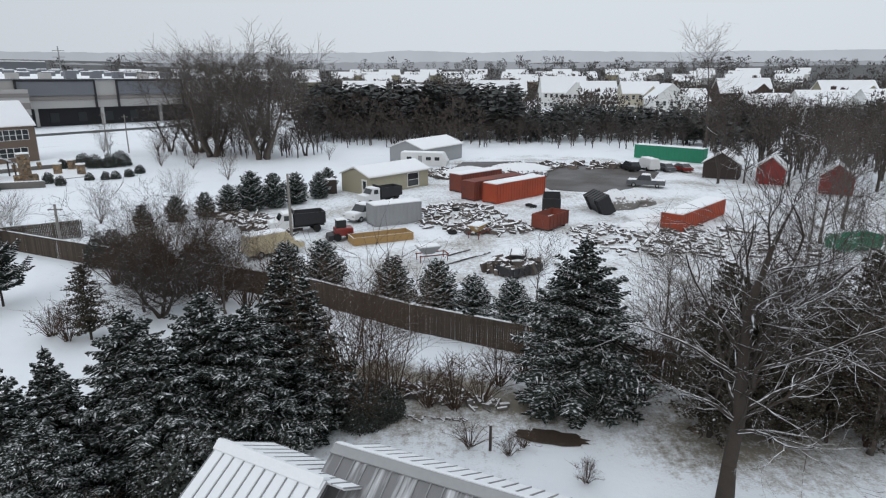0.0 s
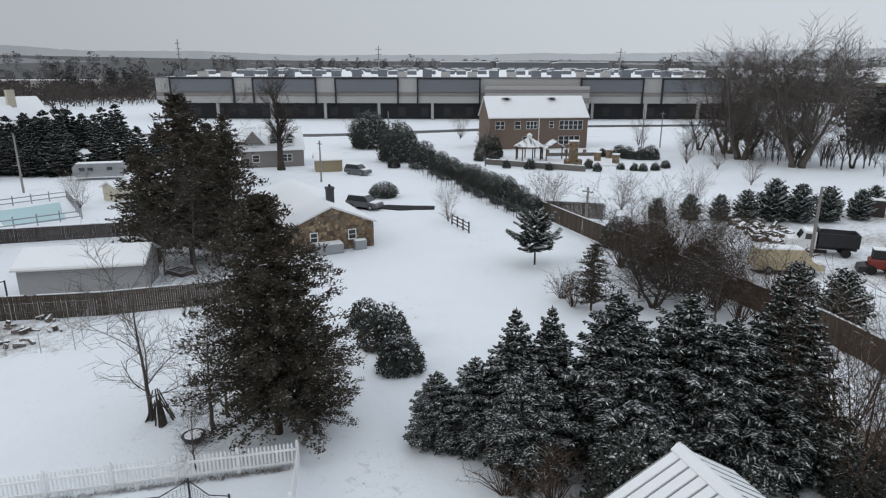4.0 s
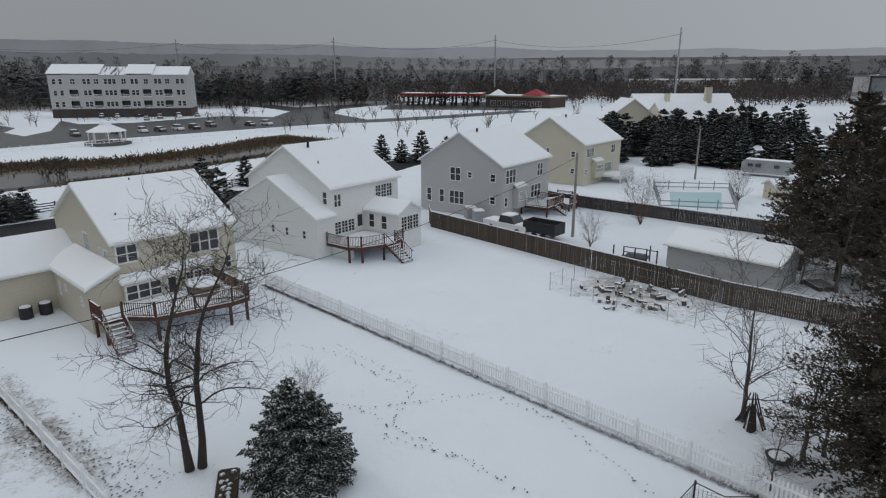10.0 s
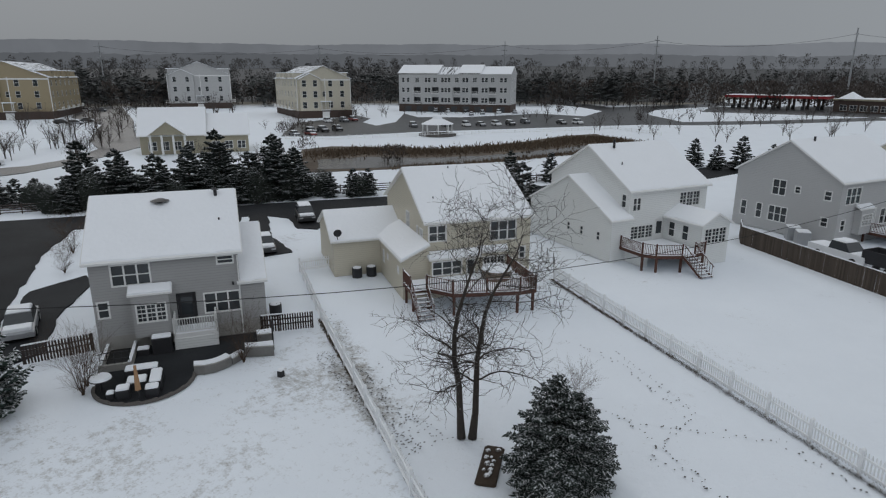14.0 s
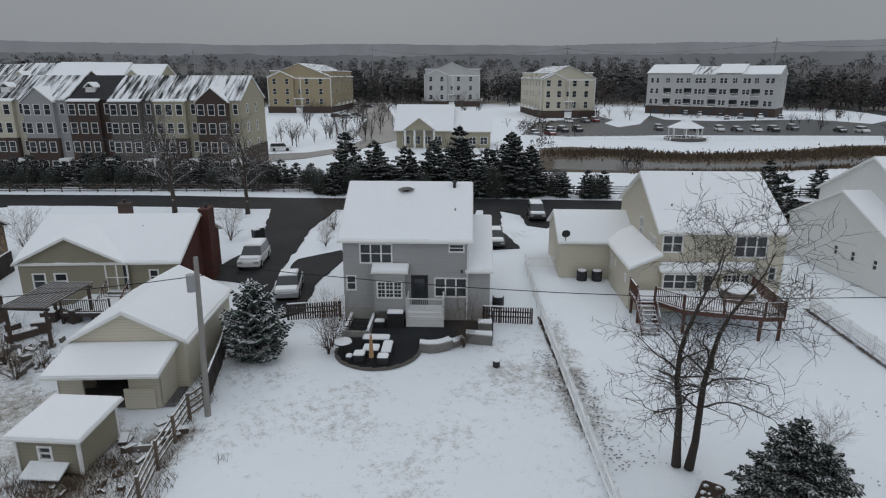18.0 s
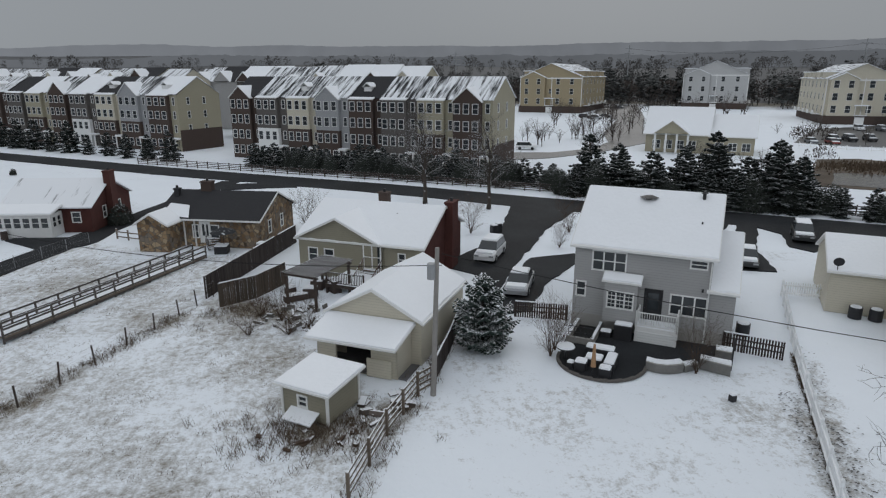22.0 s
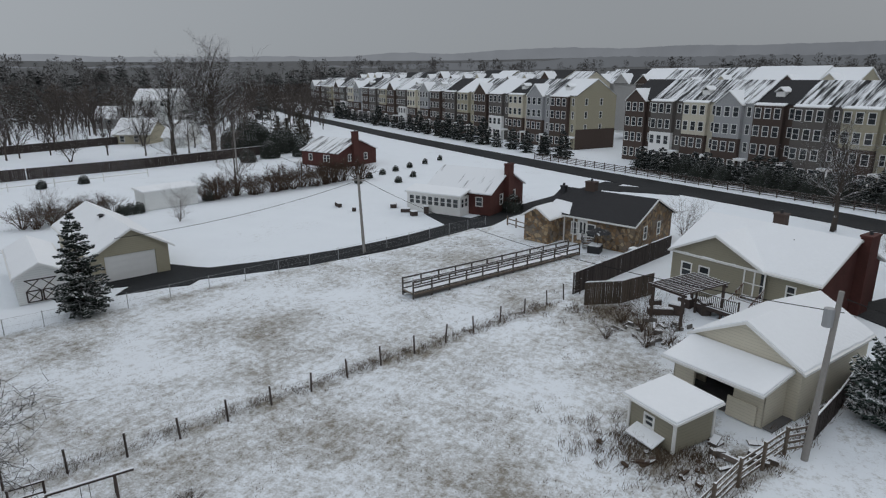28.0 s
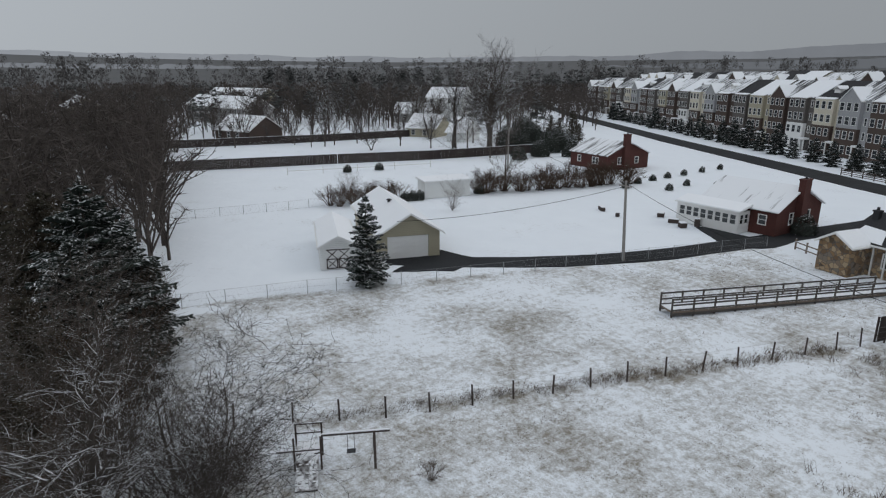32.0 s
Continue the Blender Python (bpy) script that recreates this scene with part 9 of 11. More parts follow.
# cars in the parking lots, in rows
rng = random.Random(8)
for spots, turn, lab in (([(-213, -189), (-218, -186), (-224, -180), (-206, -163), (-215, -164), (-224, -162), (-229, -157)], 40, "parked car under snow before the flats"),
                         ([(-146, -139), (-155, -133), (-159.5, -128), (-164, -125.5), (-168.5, -122.5), (-173, -120), (-183, -120.8), (-189, -110), (-193, -106)], 60, "parked car under snow in a row"),
                         ([(-103, -143), (-107, -141), (-111, -146), (-116, -147), (-121, -146.5), (-141, -176), (-146, -173), (-152, -175)], 75, "parked car under snow by the pond"),
                         ([(-105, -322), (-110, -331), (-112.7, -318), (-115, -306), (-76.3, -238), (-78, -230), (-86.2, -243)], 150, "parked car under snow beside the flats"),
                         ([(-31.2, -137.0)], 165, "white car parked beside the terrace")):
    for x, y in spots:
        parked(x, y, turn + rng.uniform(-5, 5), rng.choice(("sedan", "suv", "suv")), rng.choice(("white", "black", "silver", "grey", "black", "grey", "red")) if len(spots) > 1 else "white", lab)

# ---------------------------------------------------------------- data-centre warehouse
WA = place((-250, 89), (-92, 257))
ware = empty("warehouse", WA, "long grey warehouse with dock bays and roof plant", "warehouse")
L = span((-250, 89), (-92, 257))
part("upper_wall", Shape().box(0, 0, 6.2, L, 60, 15.4), "panel_light", ware)
part("loading_bay", Shape().box(0, 5, 0, L, 59, 6.2), "metal_dark", ware)
part("parapet", Shape().box(-0.3, -0.3, 15.4, L + 0.3, 0.5, 15.9).box(-0.3, 0.5, 15.4, 0.3, 60, 15.9), "panel_mid", ware)
part("band", Shape().box(0, -0.25, 8.8, L, -0.02, 10.2), "panel_brown", ware)
n = 7
for k in range(n):
    x0 = 6 + k * (L - 12) / n
    x1 = x0 + (L - 12) / n * 0.74
    if k == 4:
        part("entrance_block", Shape().box(x0 - 6, -5, 0.0, x1 + 10, -0.02, 4.6), "panel_mid", ware)
        part("entrance_wall", Shape().box(x0 - 6, -5.2, 4.6, x1 + 10, -0.3, 12.6), "panel_light", ware)
        part("entrance_band", Shape().box(x0 - 6.1, -5.4, 6.4, x1 + 10.1, -5.21, 8.4), "panel_brown", ware)
        part("entrance_band", Shape().box(x0 - 6.1, -5.4, 10.2, x1 + 10.1, -5.21, 11.4), "panel_brown", ware)
    else:
        part("dark_panel", Shape().box(x0, -0.6, 10.4, x1, -0.26, 15.0), "panel_mid", ware)
        part("panel_frame", Shape().box(x0 - 0.6, -0.8, 6.2, x0, -0.02, 15.6).box(x1, -0.8, 6.2, x1 + 0.6, -0.02, 15.6).box(x0 - 0.6, -0.8, 15.0, x1 + 0.6, -0.02, 15.6), "metal_dark", ware)
for k in range(12):
    x = 2 + k * (L - 4) / 11
    part("column", shared("wcol", lambda: Shape().box(-0.5, 0.2, 0, 0.5, 1.2, 6.2).mesh("column")), "panel_mid" if k % 3 else "panel_light", ware, at=Matrix.Translation((x, 0, 0)))
for k in range(26):
    x = 4 + k * (L - 8) / 25
    # door colour darkened: the dock recess's shade is put into it
    part("dock_door", shared("wdock", lambda: Shape().box(-1.4, 4.9, 1.2, 1.4, 5.0, 4.4).mesh("dock_door")), "metal_grey_dark", ware, at=Matrix.Translation((x, 0, 0)))
rng = random.Random(9)
for k in range(26):
    x, y = 6 + (k % 26) * (L - 12) / 25 + rng.uniform(-1, 1), 10 + (k // 26) * 26 + rng.uniform(-2, 2)
    h = rng.choice((2.6, 3.0, 2.2))
    part("rooftop_unit", shared(("rtu", h), lambda: Shape().box(-1.8, -1.2, 15.7, 1.8, 1.2, 15.7 + h).mesh("rooftop_unit")), rng.choice(("panel_mid", "panel_light", "panel_brown")), ware, at=Matrix.Translation((x, y, 0)))
part("roof", Shape().rings([[(0.3, 0.6, 15.2), (L, 0.6, 15.2), (L, 215, 19.6), (0.3, 215, 19.6)], [(0.3, 0.6, 15.75), (L, 0.6, 15.75), (L, 215, 20.6), (0.3, 215, 20.6)]]), "roof_snow", ware, "low-pitched roof under smooth snow")
part("rear_wall", Shape().box(0, 60.5, 0, L, 214, 15.1), "panel_light", ware)
for k in range(84):
    x, y = 5 + (k % 28) * (L - 10) / 27 + rng.uniform(-2, 2), 55 + (k // 28) * 48 + rng.uniform(-9, 9)
    z = 15.6 + 4.9 * y / 215
    u = part("rooftop_unit", shared("rtu2", lambda: Shape().box(-2.1, -1.3, 0, 2.1, 1.3, 1.7).mesh("rooftop_unit")), "panel_mid", ware, at=Matrix.Translation((x, y, z)))
    part("snow", shared("rtu2snow", lambda: Shape().soft_box(-2.1, -1.3, 1.7, 2.1, 1.3, 2.05, 0.1).mesh("snow")), "roof_snow", u)
far = empty("warehouse", WA @ Matrix.Translation((40, 250, 0)), "taller grey warehouse block behind the first", "warehouse")
part("wall", Shape().box(60, 0, 0, 250, 60, 20.0), "panel_light", far)
part("snow", Shape().soft_box(60, 0, 20.0, 250, 60, 20.6, 0.2), "roof_snow", far)
for k in range(3):
    part("plant_screen", Shape().box(70 + k * 46, 4, 20.6, 108 + k * 46, 40, 26.5), "panel_mid", far)
    part("screen_snow", Shape().soft_box(70 + k * 46, 4, 26.5, 108 + k * 46, 40, 27.2, 0.2), "roof_snow", far)

# tan bungalow and its shed between warehouse and cottage
BG = place((-106, 51.2), (-101.2, 61.3))
bg = empty("house", BG, "low brown bungalow with snowy roof and dormers", "house")
house_body(bg, 11.2, 10, 3.2, 3.6, "panel_brown", [("B", 2, 1.0, 1.2, 1.3, 1, (0, 0)), ("B", 7.4, 1.0, 1.6, 1.3, 2, (0, 0))], seed=61, snow=0.0, roof_mat="shingle_mostly")
for x in (5.0, 8.0):
    shed_walls(bg, x, 0.7, x + 1.7, 3.6, 3.9, 5.3, "white_trim", [("B", 0.3, 0.3 + 3.9, 1.1, 0.9, 1, (0, 0))], "dormer_wall")
    gable_roof(bg, 1.7, 3.0, 5.3, 0.7, "y", over=0.2, ox=x, oy=0.6, seed=62)
part("dormer_wall", Shape().rings([[(0.4, y, 4.3), (4.2, y, 4.3), (2.3, y, 6.5)] for y in (0.6, 4.0)]), "panel_brown", bg)
gable_roof(bg, 3.8, 3.6, 4.31, 2.2, "y", over=0.25, ox=0.4, oy=0.5, seed=63, snow=0.05)
ss = empty("shed", place((-93, 58.6), (-90.6, 63)), "tan garden shed with snowy roof", "shed")
house_body(ss, 4.6, 3.6, 2.1, 0.9, "vinyl_ochre", [], seed=62)

# cream house behind the evergreen belt
ch = empty("house", place((-161, 12), (-167, 36)), "large cream house with snowy gables behind evergreens", "house")
house_body(ch, 24, 12, 6.8, 4.6, "vinyl_cream", [("B", 2 + 3.4 * c, 4.0, 1.4, 1.7, 1, (0, 0)) for c in range(6)], seed=71, far=True, over=0.5)
house_body(ch, 12, 10, 6.2, 4.4, "vinyl_cream", [("B", 2 + 4 * c, 3.6, 1.4, 1.7, 1, (0, 0)) for c in range(2)], ox=-9.5, oy=-6, ridge="y", seed=72, far=True, over=0.5)
chimney(ch, 17, 3, 8, 13, 1.6, 1.0, "vinyl_cream")

# ---------------------------------------------------------------- far houses
# (left corner, right corner, eave, rise, wall, gable front, label)
FARH = [((15, 336), (44, 335), 8, 6.5, "vinyl_white", 0), ((54, 345), (78, 345), 8.5, 8, "vinyl_white", 1), ((74, 338), (93, 338), 7.5, 6.5, "vinyl_white", 0), ((84, 296), (101, 295), 9, 5, "vinyl_cream", 1), ((89, 268), (104, 268), 7.4, 6.0, "vinyl_white", 2), ((104.1, 271), (114, 271), 6.6, 4.6, "vinyl_white", 0), ((135, 309), (160, 308), 9, 6.5, "brick_brown", 1),
        ((109, 222), (124, 222), 6.4, 4.0, "vinyl_white", 0), ((124.1, 217), (142, 217), 6.8, 4.8, "vinyl_white", 1), ((176, 293), (202, 293), 8.5, 6, "vinyl_tan", 1), ((166, 246), (184, 245), 6.8, 4.6, "vinyl_white", 1), ((-62, 392), (-36, 392), 8, 6, "vinyl_tan", 1), ((-30, 372), (-12, 372), 6, 6, "brick_brown", 0), ((205, 240), (222, 238), 7, 5, "vinyl_tan", 1), ((196, 205), (214, 200), 7, 5, "vinyl_cream", 1)]
for k, (p, q, eave, rise, mt, front) in enumerate(FARH):
    e = empty("house", place(p, q), "two-storey suburban house with snowy roof beyond the trees" if mt != "brick_brown" else "brown brick suburban house with snowy roof beyond the trees", "house", "houses beyond the wood")
    w = span(p, q)
    house_body(e, w, 13, eave, rise, mt, [("B", 1.2 + 3.0 * c, z, 1.3, 1.8, 1, (0, 0)) for c in range(int((w - 1) / 3.0)) for z in (0.9, eave - 2.9)], seed=800 + k, over=0.6, far=True, ridge="y" if front == 2 else "x")
    if front == 1:
        house_body(e, w * 0.42, 5, eave - 0.4, rise * 0.7, mt, [("B", 1.4 + 2.6 * c, z, 1.3, 1.8, 1, (0, 0)) for c in range(int((w * 0.42 - 1.4) / 2.6)) for z in (0.9, eave - 3.1)], far=True, ox=w * 0.5, oy=-5.01, ridge="y", seed=850 + k, over=0.5)
        part("porch_roof", Shape().box(w * 0.12, -2.2, 3.0, w * 0.46, -0.02, 3.3), "roof_snow", e)
        for x in (0.14, 0.30, 0.44):
            part("porch_column", Shape().box(w * x - 0.15, -2.1, 0, w * x + 0.15, -1.8, 3.0), "white_trim", e)
    chimney(e, w * 0.72, 7, eave + 1, eave + rise + 1.2, 1.4, 1.0, "brick_brown")
rng = random.Random(77)
for r0, n in ((560, 13), (640, 15), (720, 16)):
    for k in range(n):
        a = radians(62 + k * 58 / n + rng.uniform(-1, 1))
        x, y = r0 * math.cos(a), r0 * math.sin(a)
        e = empty("townhouse", pose(x, y, hill(math.hypot(x, y)) * 0.9 + 1.0, 0, 0, math.degrees(a) - 90 + rng.uniform(-14, 14)), "far row of houses with snowy roofs", "house", "far rows of houses")
        house_body(e, rng.uniform(17, 26), 16, 6.0, 6.0, rng.choice(("vinyl_pale", "vinyl_grey", "vinyl_white", "vinyl_tan")), [], seed=900 + k, over=0.5)
for x, y, turn, w, mt, h in ((193, -131, 30, 14, "vinyl_white", 9), (200, -120, 30, 17, "vinyl_grey", 3.5), (132, -96, 30, 5, "vinyl_white", 2.6), (150, -95, 30, 9, "vinyl_tan", 2.6), (250, -60, 10, 44, "vinyl_grey", 6), (172, 2, -10, 16, "vinyl_grey", 5), (260, -20, 0, 24, "vinyl_tan", 6), (300, 20, -10, 30, "vinyl_tan", 6), (172, -48, 20, 14, "brick_brown", 2.8), (330, -90, 20, 40, "vinyl_tan", 7)):
    e = empty("house", pose(x, y, 0, 0, 0, turn + 180), "house with snowy roof among leafless trees", "house")
    house_body(e, w, 11, h, 3.4, mt, [("B", 1.5 + 3.6 * c, h - 2.0, 1.1, 1.4, 1, (0, 0)) for c in range(int(w / 4))], seed=950 + int(w), over=0.5, far=True)


def pylon(x, y, h, z=0):
    e = empty("power_pylon", pose(x, y, z), "slender steel power-line pole far off in the haze", "pylon", "power-line poles")
    part("shaft", Shape().tube((0, 0, -2), (0, 0, h), 0.55, 0.35, 6), "metal_grey", e)
    for z in (h - 3, h - 7, h - 11):
        part("arm", Shape().box(-4, -0.2, z, 4, 0.2, z + 0.4), "metal_grey", e)


PYL = [(-330, 40, 38), (-400, -60, 40), (-430, -180, 42), (-420, -300, 42), (-330, -420, 40), (-200, -520, 40), (-480, 190, 42), (-60, -560, 36), (-420, 330, 40), (-250, 420, 36)]
for x, y, h in PYL:
    pylon(x, y, h)
for (x0, y0, h0), (x1, y1, h1) in (((-330, 40, 38), (-400, -60, 40)), ((-400, -60, 40), (-430, -180, 42)), ((-430, -180, 42), (-420, -300, 42)), ((-420, -300, 42), (-330, -420, 40)), ((-330, -420, 40), (-200, -520, 40))):
    cable((x0, y0, h0 - 3), (x1, y1, h1 - 3), 5, "power_line", 0.06)

# ---------------------------------------------------------------- trees and shrubs
FIRS = [conifer_mesh(11, 8.0, 2.7, layers=27, per=12, tip=0.85, snowy=0.11), conifer_mesh(14, 8.0, 3.3, layers=26, per=13, ragged=0.4, tip=0.72, snowy=0.13)]
SPIRE = conifer_mesh(15, 8.0, 2.0, layers=26, per=9, tip=0.75, size=1.2, snowy=0.3)
CEDAR = cedar_mesh(12)
CEDAR_FAR = cedar_mesh(13, boughs=140, leaf=0.13, clump=62)
ROUND = conifer_mesh(16, 4.0, 1.7, layers=16, per=13, ragged=0.3, tip=0.5, droop=0.05, low=0.04, size=1.0, snowy=0.34)
LOWFIR = conifer_mesh(18, 6.0, 2.5, layers=15, per=8, tip=0.7, size=1.8, snowy=0)
PINE = conifer_mesh(17, 4.8, 2.4, layers=9, per=10, ragged=0.4, tip=0.45, droop=0.02, low=0.28, size=1.1, snowy=0.5)
OAK = bare_tree_mesh(21, 13.5, 0.29, 0.7, trunk=0.64, ends=3, kids=(0, 3, 2, 2, 2, 2), twist=0.34, low_limbs=15, low=0.38, reach=(0.3, 0.5), droop=0.0, fine=0.012)
MAPLE = bare_tree_mesh(33, 9.0, 0.17, 0.95, trunk=0.22, stems=3, stem_lean=0.5, ends=4, kids=(0, 3, 2, 2, 2, 2), low_limbs=5, low=0.5, reach=(0.34, 0.55), twist=0.3, fine=0.012)
TALL = bare_tree_mesh(22, 18.0, 0.24, 0.72, trunk=0.3, stems=2, stem_lean=0.3, ends=3, kids=(0, 3, 2, 2, 2), fine=0.016, low_limbs=8, reach=(0.3, 0.46), twist=0.15)
SMALL = bare_tree_mesh(23, 9.0, 0.13, 0.75, trunk=0.3, ends=3, kids=(0, 4, 2, 2, 2), fine=0.012, twist=0.15)
ELM = bare_tree_mesh(27, 20.0, 0.46, 0.7, trunk=0.26, stems=4, stem_lean=0.42, gap=2.2, ends=3, kids=(0, 4, 3, 2, 2, 2), fine=0.03, low_limbs=5, low=0.55, reach=(0.26, 0.42), twist=0.17)
VASE = bare_tree_mesh(24, 6.0, 0.06, 0.6, trunk=0.12, stems=5, ends=2, kids=(0, 4, 3, 2, 2), fine=0.009, low_limbs=3, twist=0.16)
TWIN = bare_tree_mesh(26, 11.0, 0.16, trunk=0.50, stems=2, stem_lean=0.06, ends=3, kids=(0, 4, 3, 2, 2), spread=1.2, twist=0.55, droop=0.06, low_limbs=8, low=0.5, reach=(0.18, 0.30), gap=1.5, fine=0.011)
BUSH = bush_mesh(31, 1.5, 1.5, 2.2, 2600, 0.105)
HEDGE = bush_mesh(32, 2.4, 2.2, 3.6, 7000, 0.10)
BRUSH = [brush_mesh(41), brush_mesh(42, 1.6, 1.6, 34, 6)]
WEED = brush_mesh(43, 0.5, 0.45, 40, 2)


def fir(x, y, h, k=0, mat="fir", label="dark green fir tree dusted with snow"):
    return plant("fir_tree", FIRS[k], ("bark", mat), x, y, h / 8.0, (x * 37 + y * 11) % 360, label)


def bare(mesh, x, y, h, base, label, mat="bark", turn=None):
    return plant("bare_tree", mesh, (mat, mat), x, y, h / base, (x * 53 + y * 17) % 360 if turn is None else turn, label)


for x, y, h, k in [(-15.9, 19.8, 6.5, 0), (-14.8, 20.9, 6.6, 0), (-12.6, 22.7, 7.5, 1), (-9.9, 23.6, 7.9, 1), (-11.2, 21.6, 6.9, 1), (-7.6, 27.4, 8.4, 0), (-6.4, 26.6, 7.6, 0), (-13.9, 18.4, 5.2, 1), (-18.2, 17.2, 3.6, 1), (-17.0, 18.4, 4.3, 1), (-8.4, 24.4, 7.0, 1)]:
    fir(x, y, h, k)
fir(6.9, 28.6, 8.8, 1)
fir(8.6, 29.6, 5.5, 1, label="smaller dark fir beside a taller one")
plant("fir_tree", FIRS[1], ("bark", "fir"), -19.4, -10.2, 5.1 / 8, 10, "broad dark fir dusted with snow in the lawn")
plant("fir_tree", FIRS[1], ("bark", "fir"), -20.2, -9.6, 4.2 / 8, 130, "shorter fir leaning into its neighbour")
plant("fir_tree", SPIRE, ("bark", "fir"), 42.8, -23.0, 7.6 / 8, 0, "slender spruce beside the garage")
for x, y, h in [(-23.9, 12.3, 11.6), (-25.4, 13.6, 9.0), (-22.7, 13.5, 6.0)]:
    plant("cedar_tree", CEDAR, ("bark", "cedar"), x, y, h / 11.5, x * 40, "tall dark cedar tree with brownish foliage")
for x, y, h in [(-53.5, 20.5, 15.0), (-50.8, 23.2, 11.8), (-56, 18.5, 9.5), (-60, 25, 11), (-55.5, 24, 9), (-63, 20, 10), (-66, 26, 12), (-53, 22.8, 7.5), (-90, 41, 11), (-80, 34, 10.5)]:
    plant("cedar_tree", CEDAR_FAR, ("bark", "fir" if x < -60 else "cedar"), x, y, h / 11.5, x * 40, "tall dark evergreen tree beside the garden")
for x, y, h in [(-50.5, 19.5, 9.5), (-48.5, 22, 8), (-52, 17.5, 6)]:
    plant("bare_tree", SMALL, ("bark_mid", "bark_mid"), x, y, h / 9, x * 30, "leafless brown tree before dark evergreens")
for x, y, h in ((-26.3, 10.2, 8.0), (-27.6, 12.6, 9.0), (-26.9, 11.2, 6.5)):
    plant("bare_tree", SMALL, ("bark", "bark"), x, y, h / 9, x * 70, "leafless brown tree growing into a cedar")
plant("bare_tree", TALL, ("bark", "bark"), -95.6, 39.9, 16.5 / 18, 90, "tall dark leafless tree beside the bungalow")
for x, y, h in [(-115.6, -39, 5.1), (-114, -34.5, 4.4), (-116.2, -31.1, 6.0), (-120, -27, 4.6)]:
    plant("spruce_tree", LOWFIR, ("bark", "spruce"), x, y, h / 6, x * 30, "dark spruce behind the white house", group="spruces along the street")
for x, y, h in [(44, 2, 12), (47.5, -1.5, 9.5), (52, 4, 13), (46, 8, 10)]:
    plant("cedar_tree", CEDAR_FAR, ("bark", "fir"), x, y, h / 11.5, x * 40, "dark evergreen at the edge of the wood")
for x, y, h in [(118, -128, 6), (122, -124, 5), (113, -118, 5), (109, -121, 4)]:
    plant("cedar_tree", CEDAR_FAR, ("bark", "fir"), x, y, h / 11.5 * 1.3, x * 40, "low dark evergreen beside the brick house")
plant("juniper", PINE, ("bark", "fir"), -32.4, 42.6, 1.0, 0, "small spreading juniper standing in the snow")
plant("pine_tree", CEDAR_FAR, ("bark", "cedar"), -22.6, 36.6, 0.44, 60, "small brownish pine dusted with snow")
for x, y, s in [(-31.6, 23.2, 0.75), (-28.2, 22.2, 1.05), (-24.9, 20.6, 0.9)]:
    plant("evergreen_shrub", BUSH, ("bark", "shrub_green"), x, y, s, x * 50, "rounded evergreen shrub dusted with snow", "shrub", ("branchwork", "foliage"))
for x, y, s in [(-116.9, 88.6, 2.2), (-94.5, 78.5, 2.0), (-84, 76, 1.25), (-76.5, 73.2, 1.0), (-71.4, 70.6, 0.92), (-66.4, 68.8, 0.85), (-61.5, 66, 0.98), (-57, 63.9, 0.9), (-52.6, 61.8, 0.98), (-48.4, 60, 0.8), (-45.0, 58.2, 0.7), (-88, 72, 0.55)]:
    plant("evergreen_shrub", HEDGE, ("bark", "shrub_green"), x, y, s, x * 50, "bushy evergreen in a snowy hedge", "shrub", ("branchwork", "foliage"))
plant("evergreen_shrub", HEDGE, ("bark", "hedge_dark"), -66.7, 52.8, 0.85, 40, "low spreading dark evergreen beside the cottage", "shrub", ("branchwork", "foliage"), stretch=0.66)
for x, y, h in [(-28.5, 72.5, 3.0), (-26.2, 74, 3.6), (-24.2, 76.7, 4.8), (-21.8, 78.4, 4.3), (-19.6, 81, 4.0), (-17.3, 85, 3.5), (-31, 70, 3.0), (-17, 90, 3.4), (-33.5, 67, 2.6), (-0.4, 40.8, 3.9), (2.0, 39.4, 3.3), (4.6, 38.8, 3.2), (-9.2, 45.4, 4.1), (-3.7, 42.6, 3.7), (-12.5, 47, 3.6), (7.4, 38.0, 3.4)]:
    plant("yew_tree", ROUND, ("bark", "fir_light"), x, y, h / 4.0, x * 50, "rounded evergreen tree frosted with snow", group="evergreens along the yard")
for k in (2, 3, 4, 6, 7, 8, 9, 11, 12, 13, 15):
    x = 22 - k * 3.1
    plant("evergreen_shrub", HEDGE, ("bark", "hedge_dark"), x, -113.2 - (x - 24) * 0.53 - (k * 7 % 5) * 0.3, 0.75 + (k * 3 % 4) * 0.1, k * 70, "broad dark evergreen bush before the terrace", "shrub", ("branchwork", "foliage"), "dark bushes along the street")
for k in range(9):
    plant("evergreen_shrub", HEDGE, ("bark", "hedge_dark"), -25 - k * 4.0, -83.5 + k * 2.5 - (k * 7 % 5) * 0.5, 0.8 + (k * 3 % 4) * 0.12, k * 70, "broad dark evergreen bush among the spruces", "shrub", ("branchwork", "foliage"), "dark bushes along the street")
plant("evergreen_shrub", HEDGE, ("bark", "shrub_green"), -4.4, -44.6, 0.5, 20, "dark snowy evergreen shrub beside the brick end wall", "shrub", ("branchwork", "foliage"))
plant("holly_tree", ROUND, ("bark", "fir_light"), -6.0, -34.0, 4.5 / 4, 20, "rounded holly tree frosted with snow")
